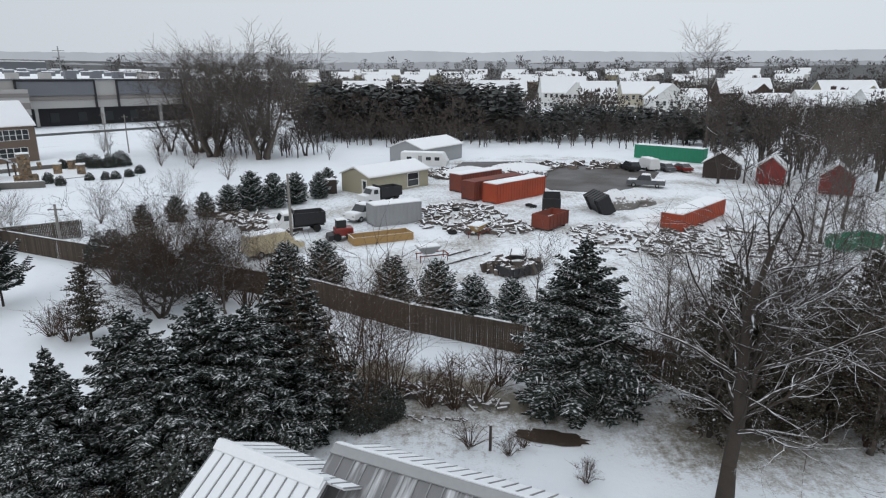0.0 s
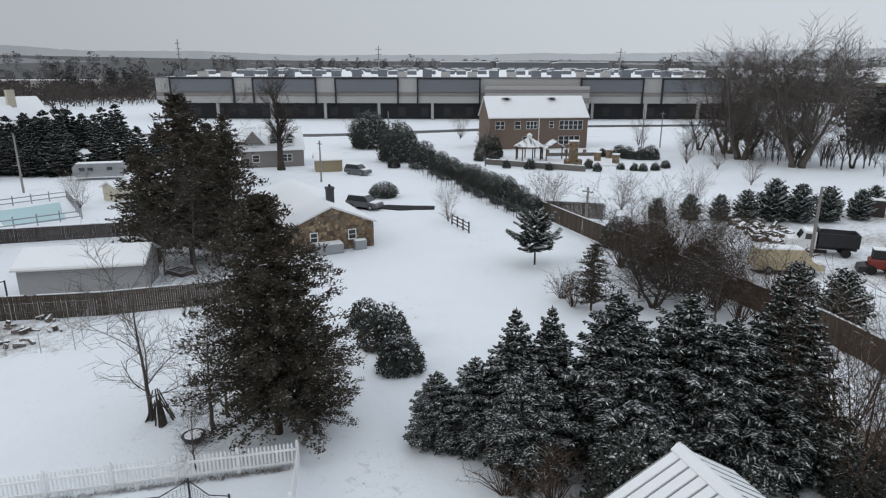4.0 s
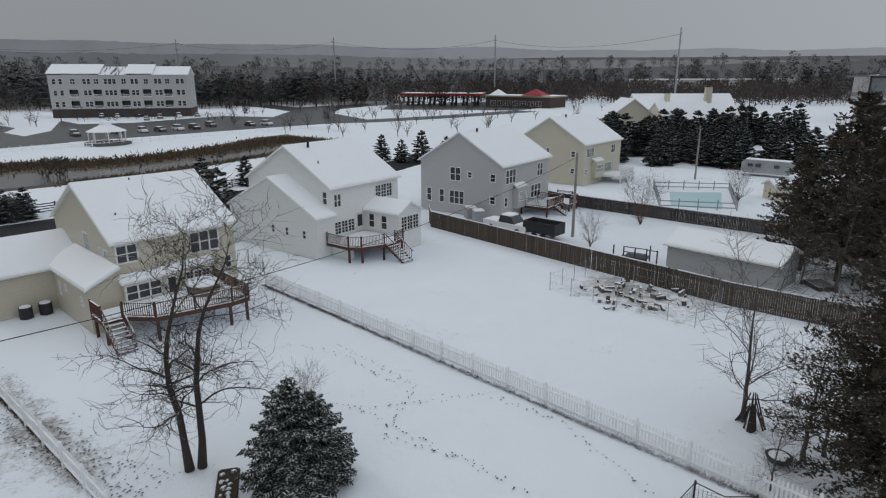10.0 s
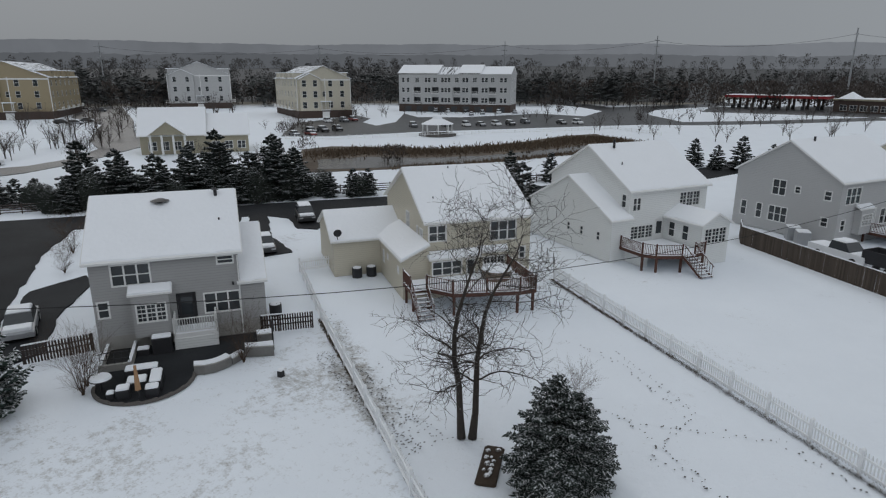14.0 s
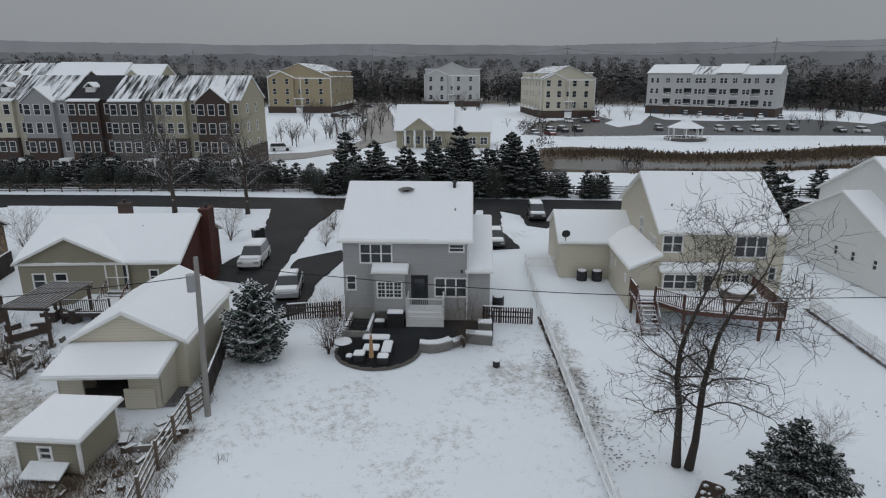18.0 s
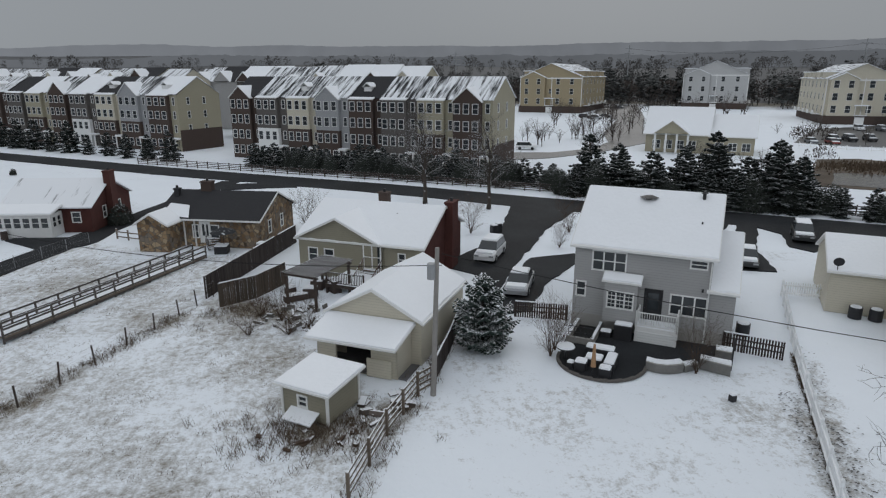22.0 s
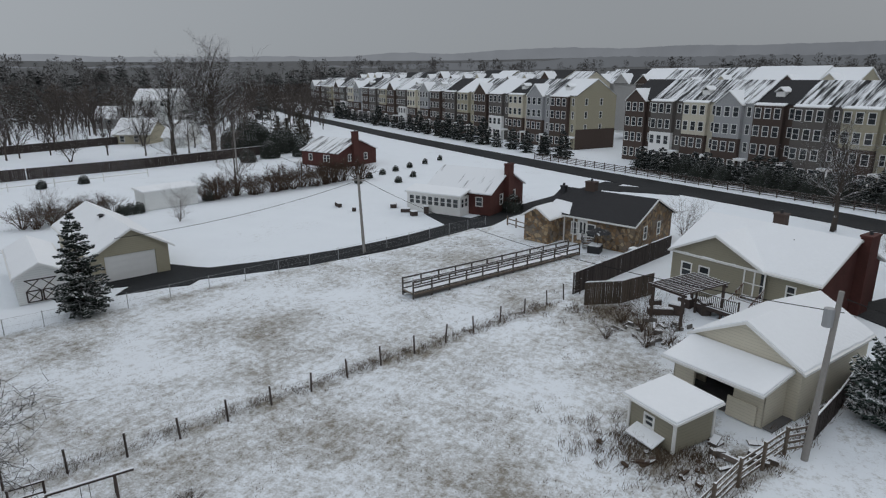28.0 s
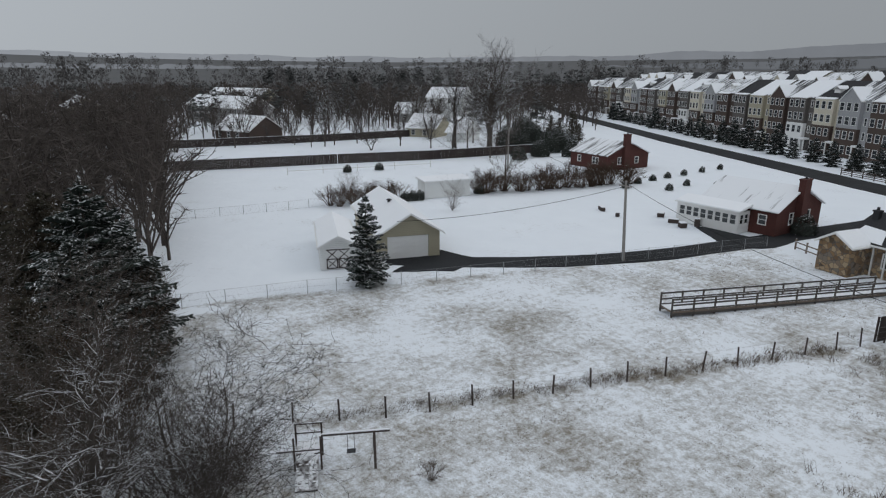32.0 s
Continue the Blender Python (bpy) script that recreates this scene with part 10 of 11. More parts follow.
# evergreens across the street and along the pond
rng = random.Random(61)
for x, y, h in [(-29.5, -86.9, 8.1), (-31.3, -80.1, 7.4), (-34.7, -77.5, 6.7), (-38.9, -76.8, 7.0), (-42.7, -75.5, 7.6), (-42.8, -71.1, 5.2), (-47.6, -70, 8.0), (-49.5, -68.6, 6.4), (-53, -65.8, 3.6), (-57.6, -63, 3.8), (-55.5, -63.9, 3.9), (-25.8, -81.9, 4.2), (-27.5, -83, 5.4), (-36.6, -80, 6.0), (-45.2, -72.8, 6.4), (-40.5, -73.2, 4.8), (-32.8, -83, 6.2), (-84, -50, 4.6), (-88, -48, 4.2), (-92, -46.5, 4.4), (-97, -44, 4.0), (-102, -43, 4.4), (-56.7, -37.0, 7.0), (-79, -54, 5.0), (-41.3, -81.4, 7.0), (-43.4, -77.6, 9.1), (-48.6, -72.2, 8.5), (-51.3, -71.0, 6.6), (-46.3, -73.6, 6.0)]:
    plant("spruce_tree", LOWFIR, ("bark", "spruce"), x, y, h / 6.0, x * 50, "dark spruce in a row dusted with snow", group="spruces along the street")
for k in range(26):
    x = 24 - k * 1.95
    y = -114.6 - (x - 24) * 0.53 - rng.uniform(0, 1.6)
    plant("spruce_tree", LOWFIR, ("bark", "hedge_dark"), x, y, rng.uniform(4.2, 6.4) / 6.0, k * 50, "dark spruce hedge before the terrace", group="spruces along the street", stretch=0.8)
for k in range(24):
    x = 42 + k * 5.4
    y = -124.5 - (x - 42) * 0.64 + rng.uniform(-0.6, 0.6)
    plant("spruce_tree", LOWFIR, ("bark", "fir_light"), x, y, rng.uniform(3.6, 7.0) / 6.0, k * 50, "small spruce dusted with snow along the street", group="spruces along the street")
for k in range(60):
    a = rng.random()
    x, y = -125 - a * 60 + rng.uniform(-7, 7), 2 + a * 46 + rng.uniform(-9, 9)
    plant("spruce_tree", LOWFIR, ("bark", "spruce"), x, y, rng.uniform(6, 9) / 6.0, k * 50, "dark evergreen in a dense belt", group="evergreen belt")
for k in range(26):
    x, y = -112 - rng.uniform(0, 14), 12 + k * 1.6
    plant("spruce_tree", LOWFIR, ("bark", "spruce"), x - 6, y, rng.uniform(5, 7.5) / 6.0, k * 50, "dark evergreen in a dense belt", group="evergreen belt")
for x, y in ((61.7, -83.2), (62, -87.5), (62.3, -92), (62.5, -97), (62.8, -103), (62.9, -109), (60, -78), (55, -82), (52, -90), (56, -88)):
    plant("evergreen_shrub", BUSH, ("bark", "shrub_green"), x, y, 0.42, x * 50, "small clipped evergreen shrub in the snow", "shrub", ("branchwork", "foliage"), "row of small shrubs")
for x, y in ((71, -44.5), (70.8, -45.6), (70.5, -46.6), (72, -42.8), (69.5, -56.5), (99, -50), (98, -56)):
    plant("evergreen_shrub", BUSH, ("bark", "shrub_green"), x, y, 0.55, x * 50, "small rounded shrub behind the garage", "shrub", ("branchwork", "foliage"), "row of small shrubs")

# leafless trees
TWIN_TURN = 40
bare(OAK, 10.95, 20.5, 13.8, 13.5, "tall leafless tree with snow on its limbs", "bark_snowy", turn=200)
bare(OAK, 17.6, -0.4, 10.0, 13.5, "leafless tree with long snow-topped limbs close by", "bark_snowy", turn=20)
bare(MAPLE, 20.6, -3.2, 7.8, 9.0, "leafless tree with spreading limbs at the field's edge", "bark", turn=30)
bare(MAPLE, 23.2, -4.4, 6.4, 9.0, "broad leafless tree with dark limbs at the field's edge", "bark", turn=200)
bare(SMALL, 22.3, -4.6, 5.4, 9.0, "small dark leafless tree at the field's edge", "bark")
for x, y, h in [(20.5, 1.0, 7.5), (24.5, -0.6, 8.0), (27.5, 0.8, 8.5), (30.5, -1.2, 9.0), (33.5, -3.2, 8.0), (34.0, 1.5, 9.5)]:
    bare(SMALL, x, y, h, 9.0, "dense brown leafless tree at the wood's edge", "twig_brown")
for x, y, h in [(26.0, -1.2, 6.5), (29.0, -2.6, 6.0), (32.0, -0.4, 7.5), (35.5, -4.0, 6.5), (23.0, 0.8, 6.0), (38.5, -4.6, 6), (21.2, 1.4, 5), (19.4, 2.2, 5)]:
    bare(VASE, x, y, h, 6.0, "tangled brown thicket with dead creeper", "bark_mid" if x < 24 else "twig_brown")
plant("fir_tree", FIRS[1], ("bark", "fir"), 37.8, -2.9, 11.2 / 8, 30, "tall dark fir at the edge of the wood")
plant("fir_tree", FIRS[0], ("bark", "fir"), 39.2, -4.6, 9.4 / 8, 80, "dark fir at the edge of the wood")
plant("fir_tree", FIRS[1], ("bark", "fir"), 34.4, -1.8, 9.0 / 8, 130, "dark fir wrapped in brown creeper")
for x, y, h, m in [(41.5, -1.0, 10.0, "fir"), (30.5, 0.6, 7.5, "cedar"), (24.5, 1.6, 6.0, "cedar"), (27, -0.8, 6, "cedar")]:
    plant("cedar_tree", CEDAR, ("bark", m), x, y, h / 11.5, x * 40, "tall dark evergreen wrapped in brown creeper")
bare(TWIN, -19.9, -15.0, 11.6, 11.0, "leafless twin-stemmed tree with dark twisted limbs", turn=TWIN_TURN)
bare(SMALL, -29.3, 8.4, 9.3, 9.0, "leafless tree with sticks stacked round its trunk")
bare(SMALL, -23.9, 8.3, 4.0, 9.0, "small leafless tree beside the white fence")
bare(bare_tree_mesh(28, 16.6, 0.62, 0.5, trunk=0.52, ends=3, kids=(0, 4, 3, 3), twist=0.2, low_limbs=12, low=0.5, reach=(0.16, 0.3), fine=0.03), -99.6, 55.6, 16.6, 16.6, "tall thick-stemmed leafless tree with cropped upright limbs")
for x, y, h in [(-37.2, 127.6, 23), (-49, 132, 22), (-55, 140, 20), (-42, 142, 20)]:
    bare(ELM, x, y, h, 20.0, "spreading leafless tree in a grey-brown stand", "bark_mid")
for x, y, h in [(-29.5, 133, 16), (-51, 142, 21), (-62, 141, 19)]:
    bare(TALL, x, y, h, 18.0, "tall leafless tree in a grey-brown stand", "bark_mid")
bare(MAPLE, -19.7, 40.4, 8.4, 9.0, "spreading leafless tree with snow along its orange-brown limbs", "bark_warm")
for x, y, h in [(-15.5, 41.0, 6.6), (-21.5, 41.5, 6.4), (-24, 52, 6), (-20.5, 50.5, 6.5), (-17.5, 49.5, 6), (-27, 53.5, 5.5), (-22.5, 54, 5), (-14, 46.8, 5)]:
    bare(SMALL if y < 42 else VASE, x, y, h, 9.0 if y < 42 else 6.0, "leafless orange-brown tree beside the fence", "twig_orange")
for x, y, h in [(-3.8, 26.5, 8.8), (-2.6, 27.6, 7.0), (-4.9, 27.4, 7.6)]:
    bare(VASE, x, y, h, 6.0, "tangled leafless thicket with dead creeper", "twig_brown")
for x, y, h in [(6.2, 38.4, 6.8), (12.5, 30, 9), (15.5, 27, 10), (18, 33, 9), (14, 36, 8), (21, 29, 11), (24, 38, 9), (19, 24, 9)]:
    bare(SMALL, x, y, h, 9.0, "leafless tree in a grey thicket")
for x, y, h in [(12.4, 25.4, 6.2), (15.0, 25.0, 5.2), (17.6, 25.0, 6.0), (20.2, 24.4, 5.4), (14.0, 27.0, 6.4), (14.6, 26.6, 6.2), (16.8, 28.2, 6.5), (19.4, 29.2, 6), (15.2, 31, 6), (21.6, 27.4, 6), (18.6, 26.0, 5.5), (23, 31, 6.5)]:
    plant("cedar_tree", CEDAR_FAR, ("bark", "fir"), x, y, h / 11.5 * 1.15, x * 40, "dark bushy evergreen under leafless trees")
for x, y, h in [(32, 52, 11), (38, 60, 12), (44, 66, 12), (50, 75, 12), (36, 46, 10), (44, 54, 11), (55, 84, 12), (60, 96, 12), (30, 42, 9), (52, 62, 12), (64, 80, 13), (58, 70, 11)]:
    bare(SMALL, x, y, h, 9.0, "leafless tree at the edge of the yard")
bare(SMALL, 61.9, 147, 27.0, 9.0, "tall leafless tree rising above the wood")
for x, y, h in [(-43, 59.6, 5.4), (-45.2, 60.4, 5.1), (-39.4, 69.2, 4.8), (-76.3, 139.5, 7.1), (-53.4, 116.8, 5.9), (-35.3, 100.5, 5.5), (-46.1, 113.6, 5.6), (-49.9, 48.9, 4.2), (-88.5, 100, 6), (-128, 92, 7), (-118, 120, 7), (-34, 78, 5)]:
    bare(VASE, x, y, h, 6.0, "vase-shaped leafless tree in the snow", "bark_pale")
for x, y, h in [(-70.6, 6.5, 5.8), (-59.8, 1.1, 3.6), (-87, 20, 5.0), (-17.5, -29.7, 3.4), (-9.9, -32.6, 3.8), (-10.4, -33.4, 3.0), (-26.5, -44, 3.0), (8.4, -65.4, 4.5), (-9, -62.5, 4.2), (-19.5, -62, 4.0), (-16.8, -56, 2.8), (7.0, -39.6, 3.2), (5.0, -38.2, 2.4), (62, -46, 4), (75, -38, 4), (-25.2, -12.5, 2.6)]:
    bare(VASE, x, y, h, 6.0, "small leafless ornamental tree", "bark" if -30 < y < -29 or -34 < y < -32 else "twig_grey")
bare(OAK, -5.05, -78.5, 12.6, 13.5, "leafless roadside tree with pale limbs", "bark_pale")
bare(OAK, -12.8, -74.4, 11.4, 13.5, "leafless roadside tree with pale limbs", "bark_pale")
bare(OAK, -34, -101, 9, 13.5, "leafless street tree beside the terrace", "bark_pale")
for x, y, h in [(104.5, -87.8, 24), (117.6, -87.8, 20.6), (110, -92, 21)]:
    bare(OAK, x, y, h, 13.5, "large leafless tree in the far gardens", "bark_mid")
bare(OAK, 157.5, -103.5, 15, 13.5, "pale leafless tree in the far gardens", "bark_pale")
bare(OAK, 156.3, -73.9, 15, 13.5, "pale leafless tree in the far gardens", "bark_pale")
bare(SMALL, 70.4, -62.4, 13, 9.0, "slender leafless tree beside the hedge", "bark_mid")
for x, y, h in [(140, -96, 14), (147, -32, 15), (105.7, -14.7, 15), (176.7, -177, 15.5), (112, -110, 12), (180, -150, 14), (126, -70, 10), (190, -100, 14)]:
    bare(TALL, x, y, h, 18.0, "large leafless tree in the far gardens", "bark_mid")
rng = random.Random(62)
for k in range(20):
    r, a = rng.uniform(48, 110), radians(rng.uniform(-8, 14))
    bare((SMALL, TALL)[k % 2], r * math.cos(a), r * math.sin(a), rng.uniform(8, 14), (9.0, 18.0)[k % 2], "leafless tree in the brown wood", ("twig_brown", "bark")[k % 2])
for x, y, h in [(23.8, 2.8, 8.5), (30, 3.5, 9), (36, 3, 9), (43, -3.5, 9), (47, -6.0, 8)]:
    bare(SMALL, x, y, h, 9.0, "leafless tree with fine snowy twigs at the wood's edge", "bark")
for k, (x, y, s) in enumerate([(0.6, 28.0, 1.6), (1.9, 28.6, 1.3), (-0.8, 28.2, 1.3), (1.2, 24.6, 0.8), (2.9, 23.9, 0.55), (3.6, 24.6, 0.6), (3.0, 30.4, 1.4), (-2.6, 29.6, 1.2), (4.5, 31.5, 1.2), (-9.5, 17.4, 1.2), (-11.8, 17.4, 1.4), (-13.6, 16.6, 1.2), (5.9, 22.0, 0.6), (8.6, -40.6, 0.9), (6.2, -37.2, 0.8), (4.2, -36.6, 0.9), (18.4, -12.6, 0.55), (8.8, -37.4, 0.7), (-33.6, -40.8, 0.7), (-64, -31.0, 0.9)]):
    me = BRUSH[k % 2]
    e = empty("leafless_shrub", pose(x, y, 0, 0, 0, k * 77) @ Matrix.Diagonal((s, s, s, 1)), "leafless brown shrub standing in the snow", "shrub")
    part("branchwork", me, "twig_brown", e)
for k, (x, y, q) in enumerate([(-26.5, 47.5, 2.0), (-24.5, 46.6, 2.3), (-22.6, 45.6, 2.2), (-20.6, 44.8, 2.4), (-18.6, 44.0, 2.2), (-16.6, 43.2, 2.0), (-14.4, 42.4, 1.8), (-23.5, 48.5, 2.2), (-19.5, 46.8, 2.3), (-25.5, 37.2, 1.2), (-24.0, 36.4, 1.3)]):
    e = empty("leafless_shrub", pose(x, y, 0, 0, 0, k * 77) @ Matrix.Diagonal((q, q, q * 1.1, 1)), "dense orange-brown thicket behind the board fence", "shrub", "thicket along the fence")
    part("branchwork", BRUSH[k % 2], "twig_orange", e)
for k in range(30):
    x, y = 69.5 - k * 0.24 + rng.uniform(-0.8, 0.8), -56 - k * 0.9 + rng.uniform(-0.6, 0.6)
    e = empty("leafless_shrub", pose(x, y, 0, 0, 0, k * 77) @ Matrix.Diagonal((2.0, 2.0, rng.uniform(1.5, 2.3), 1)), "leafless grey shrub in a long hedge", "shrub", "long leafless hedge")
    part("branchwork", BRUSH[k % 2], "twig_grey", e)
for k in range(12):
    e = empty("leafless_shrub", pose(73 + rng.uniform(-1, 1), -34.5 - k * 0.9, 0, 0, 0, k * 77) @ Matrix.Diagonal((1.7, 1.7, 1.5, 1)), "leafless shrub behind the garage", "shrub", "shrubs behind the garage")
    part("branchwork", BRUSH[k % 2], "twig_grey", e)

for x, y, h in [(19.2, 24.6, 5.5), (21.2, 25.6, 6), (20.8, 23.2, 5), (23, 26, 6), (11.4, 30.5, 5.5), (13.4, 33, 6), (17, 34, 6.5), (10.2, 28.2, 4.5)]:
    bare(VASE, x, y, h, 6.0, "tangled brown thicket under the tall tree", "twig_brown")
for x, y, h in [(-24.5, 46.5, 5.5), (-21.5, 45, 6.5), (-19, 44, 6), (-16.5, 43.5, 5.5), (-26.5, 49, 5), (-13.2, 42.2, 5)]:
    bare(VASE, x, y, h, 6.0, "orange-brown thicket leaning over the fence", "twig_orange")
plant("evergreen_shrub", HEDGE, ("bark", "shrub_green"), -9.2, 19.6, 0.95, 70, "grey-green evergreen frosted with snow beside the roof", "shrub", ("branchwork", "foliage"))
for x, y, q in ((-30.2, 53.4, 0.8), (-26.4, 52.0, 0.9), (-20.6, 50.2, 0.8)):
    plant("brown_shrub", HEDGE, ("bark", "twig_orange"), x, y, q, x * 70, "large shrub holding dead orange-brown leaves behind the fence", "shrub", ("branchwork", "foliage"), "thicket along the fence")
for x, y, q in ((-3.9, 26.8, 0.55), (-3.0, 27.4, 0.45)):
    plant("evergreen_shrub", HEDGE, ("bark", "cedar"), x, y, q, x * 70, "dead creeper massed round leafless stems", "shrub", ("branchwork", "foliage"))
for x, y, s in [(-68, 116.7, 1.0), (-65, 115.2, 1.0), (-62.8, 115.9, 1.0), (-61.3, 117.4, 1.15), (-55.8, 101.2, 0.55), (-54.4, 101.8, 0.55), (-53.3, 104.2, 0.55), (-53.3, 108, 0.6), (-58, 100.5, 0.5), (-70.5, 114, 0.7)]:
    plant("evergreen_shrub", BUSH, ("bark", "shrub_green"), x, y, s, x * 50, "rounded garden evergreen dusted with snow", "shrub", ("branchwork", "foliage"), "garden evergreens")
for x, y in ((-67.4, 107.5), (-68.1, 113), (-63, 107)):
    pier = empty("stone_pier", pose(x, y, 0), "square stone garden pier with a snowy cap", "stone pier")
    part("shaft", Shape().soft_box(-0.5, -0.5, 0, 0.5, 0.5, 1.7, 0.04), "stone_wall", pier)
    part("cap", Shape().soft_box(-0.6, -0.6, 1.7, 0.6, 0.6, 1.95, 0.08), "roof_snow", pier)
plant("bare_tree", SMALL, ("bark", "bark"), -77.5, 85.5, 6.6 / 9, 20, "dark leafless tree before the brick house")
for x, y, q in ((-86, 96, 1.9), (-81.5, 92.5, 0.8), (-83.5, 90.2, 0.7), (-73.6, 87.0, 0.6), (-69.8, 89.0, 0.75), (-66.5, 90.4, 0.55), (-63.0, 97.5, 0.7), (-59.8, 95.6, 0.6)):
    plant("evergreen_shrub", BUSH, ("bark", "hedge_dark"), x, y, q, x * 50, "dark garden shrub beside the stone terrace", "shrub", ("branchwork", "foliage"), "garden evergreens")
for x, y, q in ((95.9, -94.4, 1.0), (100.5, -101.5, 1.25), (104.5, -107.8, 1.3), (98.5, -105.5, 1.1), (111, -106, 1.5), (121.7, -113.8, 1.7), (94.6, -87.2, 0.7), (107, -100, 1.0), (115, -102, 1.3), (92, -99.5, 0.7)):
    plant("evergreen_shrub", HEDGE, ("bark", "hedge_dark"), x, y, q, x * 50, "dense dark evergreen behind the brick house", "shrub", ("branchwork", "foliage"), "evergreens round the brick house")
for x, y, h in ((100, -84, 9), (108, -80, 11), (118, -92, 12), (126, -100, 12), (112, -96, 10), (122, -84, 12)):
    bare(SMALL, x, y, h, 9.0, "dark leafless tree among the far gardens", "bark")
plant("evergreen_shrub", BUSH, ("bark", "hedge_dark"), 29.9, -70.4, 0.9, 40, "dark evergreen shrub beside the brick chimney", "shrub", ("branchwork", "foliage"))
utility_pole(-70.2, 138.5, 8.4)
wire_fence([(-84.0, 73.4), (-70.4, 67.8), (-53.2, 59.6), (-43.2, 55.0)], 1.3, "dark wire garden fence along the evergreen hedge", post_mat="metal_dark", step=2.6, wires=(0.1, 0.4, 0.7, 0.97), r=0.04)
# tufts of dead grass, countless
rng = random.Random(63)
s = Shape()


def tuft(x, y, h, n, s, spread=0.25):
    for i in range(n):
        a = rng.uniform(0, 6.28)
        bx, by = x + rng.uniform(-spread, spread), y + rng.uniform(-spread, spread)
        tx, ty = bx + math.cos(a) * h * 0.5, by + math.sin(a) * h * 0.5
        s.face((bx - 0.012, by, 0), (bx + 0.012, by, 0), (tx, ty, h * rng.uniform(0.6, 1.1)))


for k in range(420):
    t = rng.random()
    ax, ay = 26.3 + (14.3 - 26.3) * t, -9.6 + (-41.2 + 9.6) * t
    tuft(ax + rng.gauss(0, 0.35), ay + rng.gauss(0, 0.35), rng.uniform(0.15, 0.45), 9, s)
for k in range(300):
    tuft(3.4 + rng.gauss(0, 2.0), -25.6 + rng.gauss(0, 1.2), rng.uniform(0.2, 0.6), 10, s)
for k in range(120):
    tuft(10.0 + rng.gauss(0, 1.6), -41.5 + rng.gauss(0, 1.2), rng.uniform(0.2, 0.6), 10, s)
for k in range(160):
    t = rng.random()
    tuft(1.3 - 6.5 * t + rng.gauss(0, 0.4), -20.4 - 18 * t + rng.gauss(0, 0.4), rng.uniform(0.2, 0.5), 9, s)
fx, fy = [q[0] for q in FIELD], [q[1] for q in FIELD]
for k in range(9000):
    x, y = rng.uniform(max(min(fx), -10), min(max(fx), 60)), rng.uniform(max(min(fy), -60), max(fy))
    if inside(x, y, FIELD) and noise.noise(Vector((x / 3.0, y / 1.6, 7))) + 0.5 * noise.noise(Vector((x / 0.9, y / 0.7, 2))) > 0.08:
        tuft(x, y, rng.uniform(0.05, 0.15), 5, s, 0.3)
for (ax, ay), (bx, by) in (((-42.4, -24.3), (-21.2, 11.2)), ((-24.6, -31.5), (-13.5, -9.5))):
    for k in range(2400):
        t = rng.random()
        tuft(ax + (bx - ax) * t + rng.gauss(0.12, 0.08), ay + (by - ay) * t + rng.gauss(0, 0.08), rng.uniform(0.06, 0.2), 5, s, 0.1)
thing("grass_tufts", s, "reeds", pose(0, 0, 0), "tufts of dead grass poking through the snow", "grass", kind="stuff")
s = Shape()
SHORE = [(-80, -104), (-95, -101), (-98, -90), (-114, -83), (-132, -79), (-150, -78), (-144, -66), (-128, -62.5), (-108, -67.0), (-90, -72), (-78, -78)]
for k in range(9000):
    j = rng.randrange(len(SHORE) - 1) if rng.random() < 0.35 else rng.randrange(6)
    (x0, y0), (x1, y1), t = SHORE[j], SHORE[j + 1], rng.random()
    wide = 3.4 if j < 6 else 0.8
    x, y = x0 + (x1 - x0) * t + rng.gauss(0, wide), y0 + (y1 - y0) * t + rng.gauss(0, wide)
    a, h = rng.uniform(0, 6.28), rng.uniform(0.3, 0.9)
    s.face((x - 0.2 * math.cos(a), y - 0.2 * math.sin(a), 0), (x + 0.2 * math.cos(a), y + 0.2 * math.sin(a), 0), (x + rng.uniform(-0.3, 0.3), y + rng.uniform(-0.3, 0.3), h))
thing("reeds", s, "reeds", pose(0, 0, 0), "dry brown reeds round the pond", "reeds", kind="stuff")
# footprints across the lawns: small hollows seen as dark dents
s = Shape()


def tracks(pts, gap=0.26, wob=0.12):
    for (x0, y0), (x1, y1) in zip(pts, pts[1:]):
        n = int(span((x0, y0), (x1, y1)) / gap)
        for i in range(n):
            x, y = x0 + (x1 - x0) * i / n + rng.gauss(0, wob), y0 + (y1 - y0) * i / n + rng.gauss(0, wob)
            r = rng.uniform(0.035, 0.07)
            s.face(*[(x + r * math.cos(a), y + r * 0.7 * math.sin(a), 0.045) for a in (0, 1.05, 2.1, 3.14, 4.19, 5.24)])


tracks([(-30, -22), (-27, -16), (-26, -10), (-29, -4), (-27, 0), (-22, 4)])
tracks([(-26, -10), (-22, -2), (-19, 2), (-14, 2)])
tracks([(-25.6, -32), (-22.5, -26.5), (-20, -21), (-17.5, -17)], 0.22, 0.3)
tracks([(-24.6, -30), (-21.5, -25), (-20.5, -20.5)], 0.22, 0.25)
for d in (-0.25, 0.0, 0.3):
    tracks([(-21.2 + d, -27.2), (-20.0 + d, -24.1), (-19.1 + d, -21.6), (-18.4 + d, -19.5), (-18.0 + d, -17.8), (-17.7 + d, -15.8)], 0.13, 0.16)
    tracks([(-21.6 + d, -25.9), (-20.5 + d, -22.3), (-19.5 + d, -19.3), (-19.4 + d, -17.9), (-18.9 + d, -15.6)], 0.2, 0.2)
tracks([(-21.0, -23.6), (-23.4, -23.1), (-24.5, -20.5)], 0.25, 0.15)
tracks([(-32.3, -17.0), (-32.0, -14.8), (-31.5, -12.9), (-29.0, -9.0)], 0.25, 0.15)
tracks([(-33, -14), (-29, -8), (-24, -8), (-23, -3)])
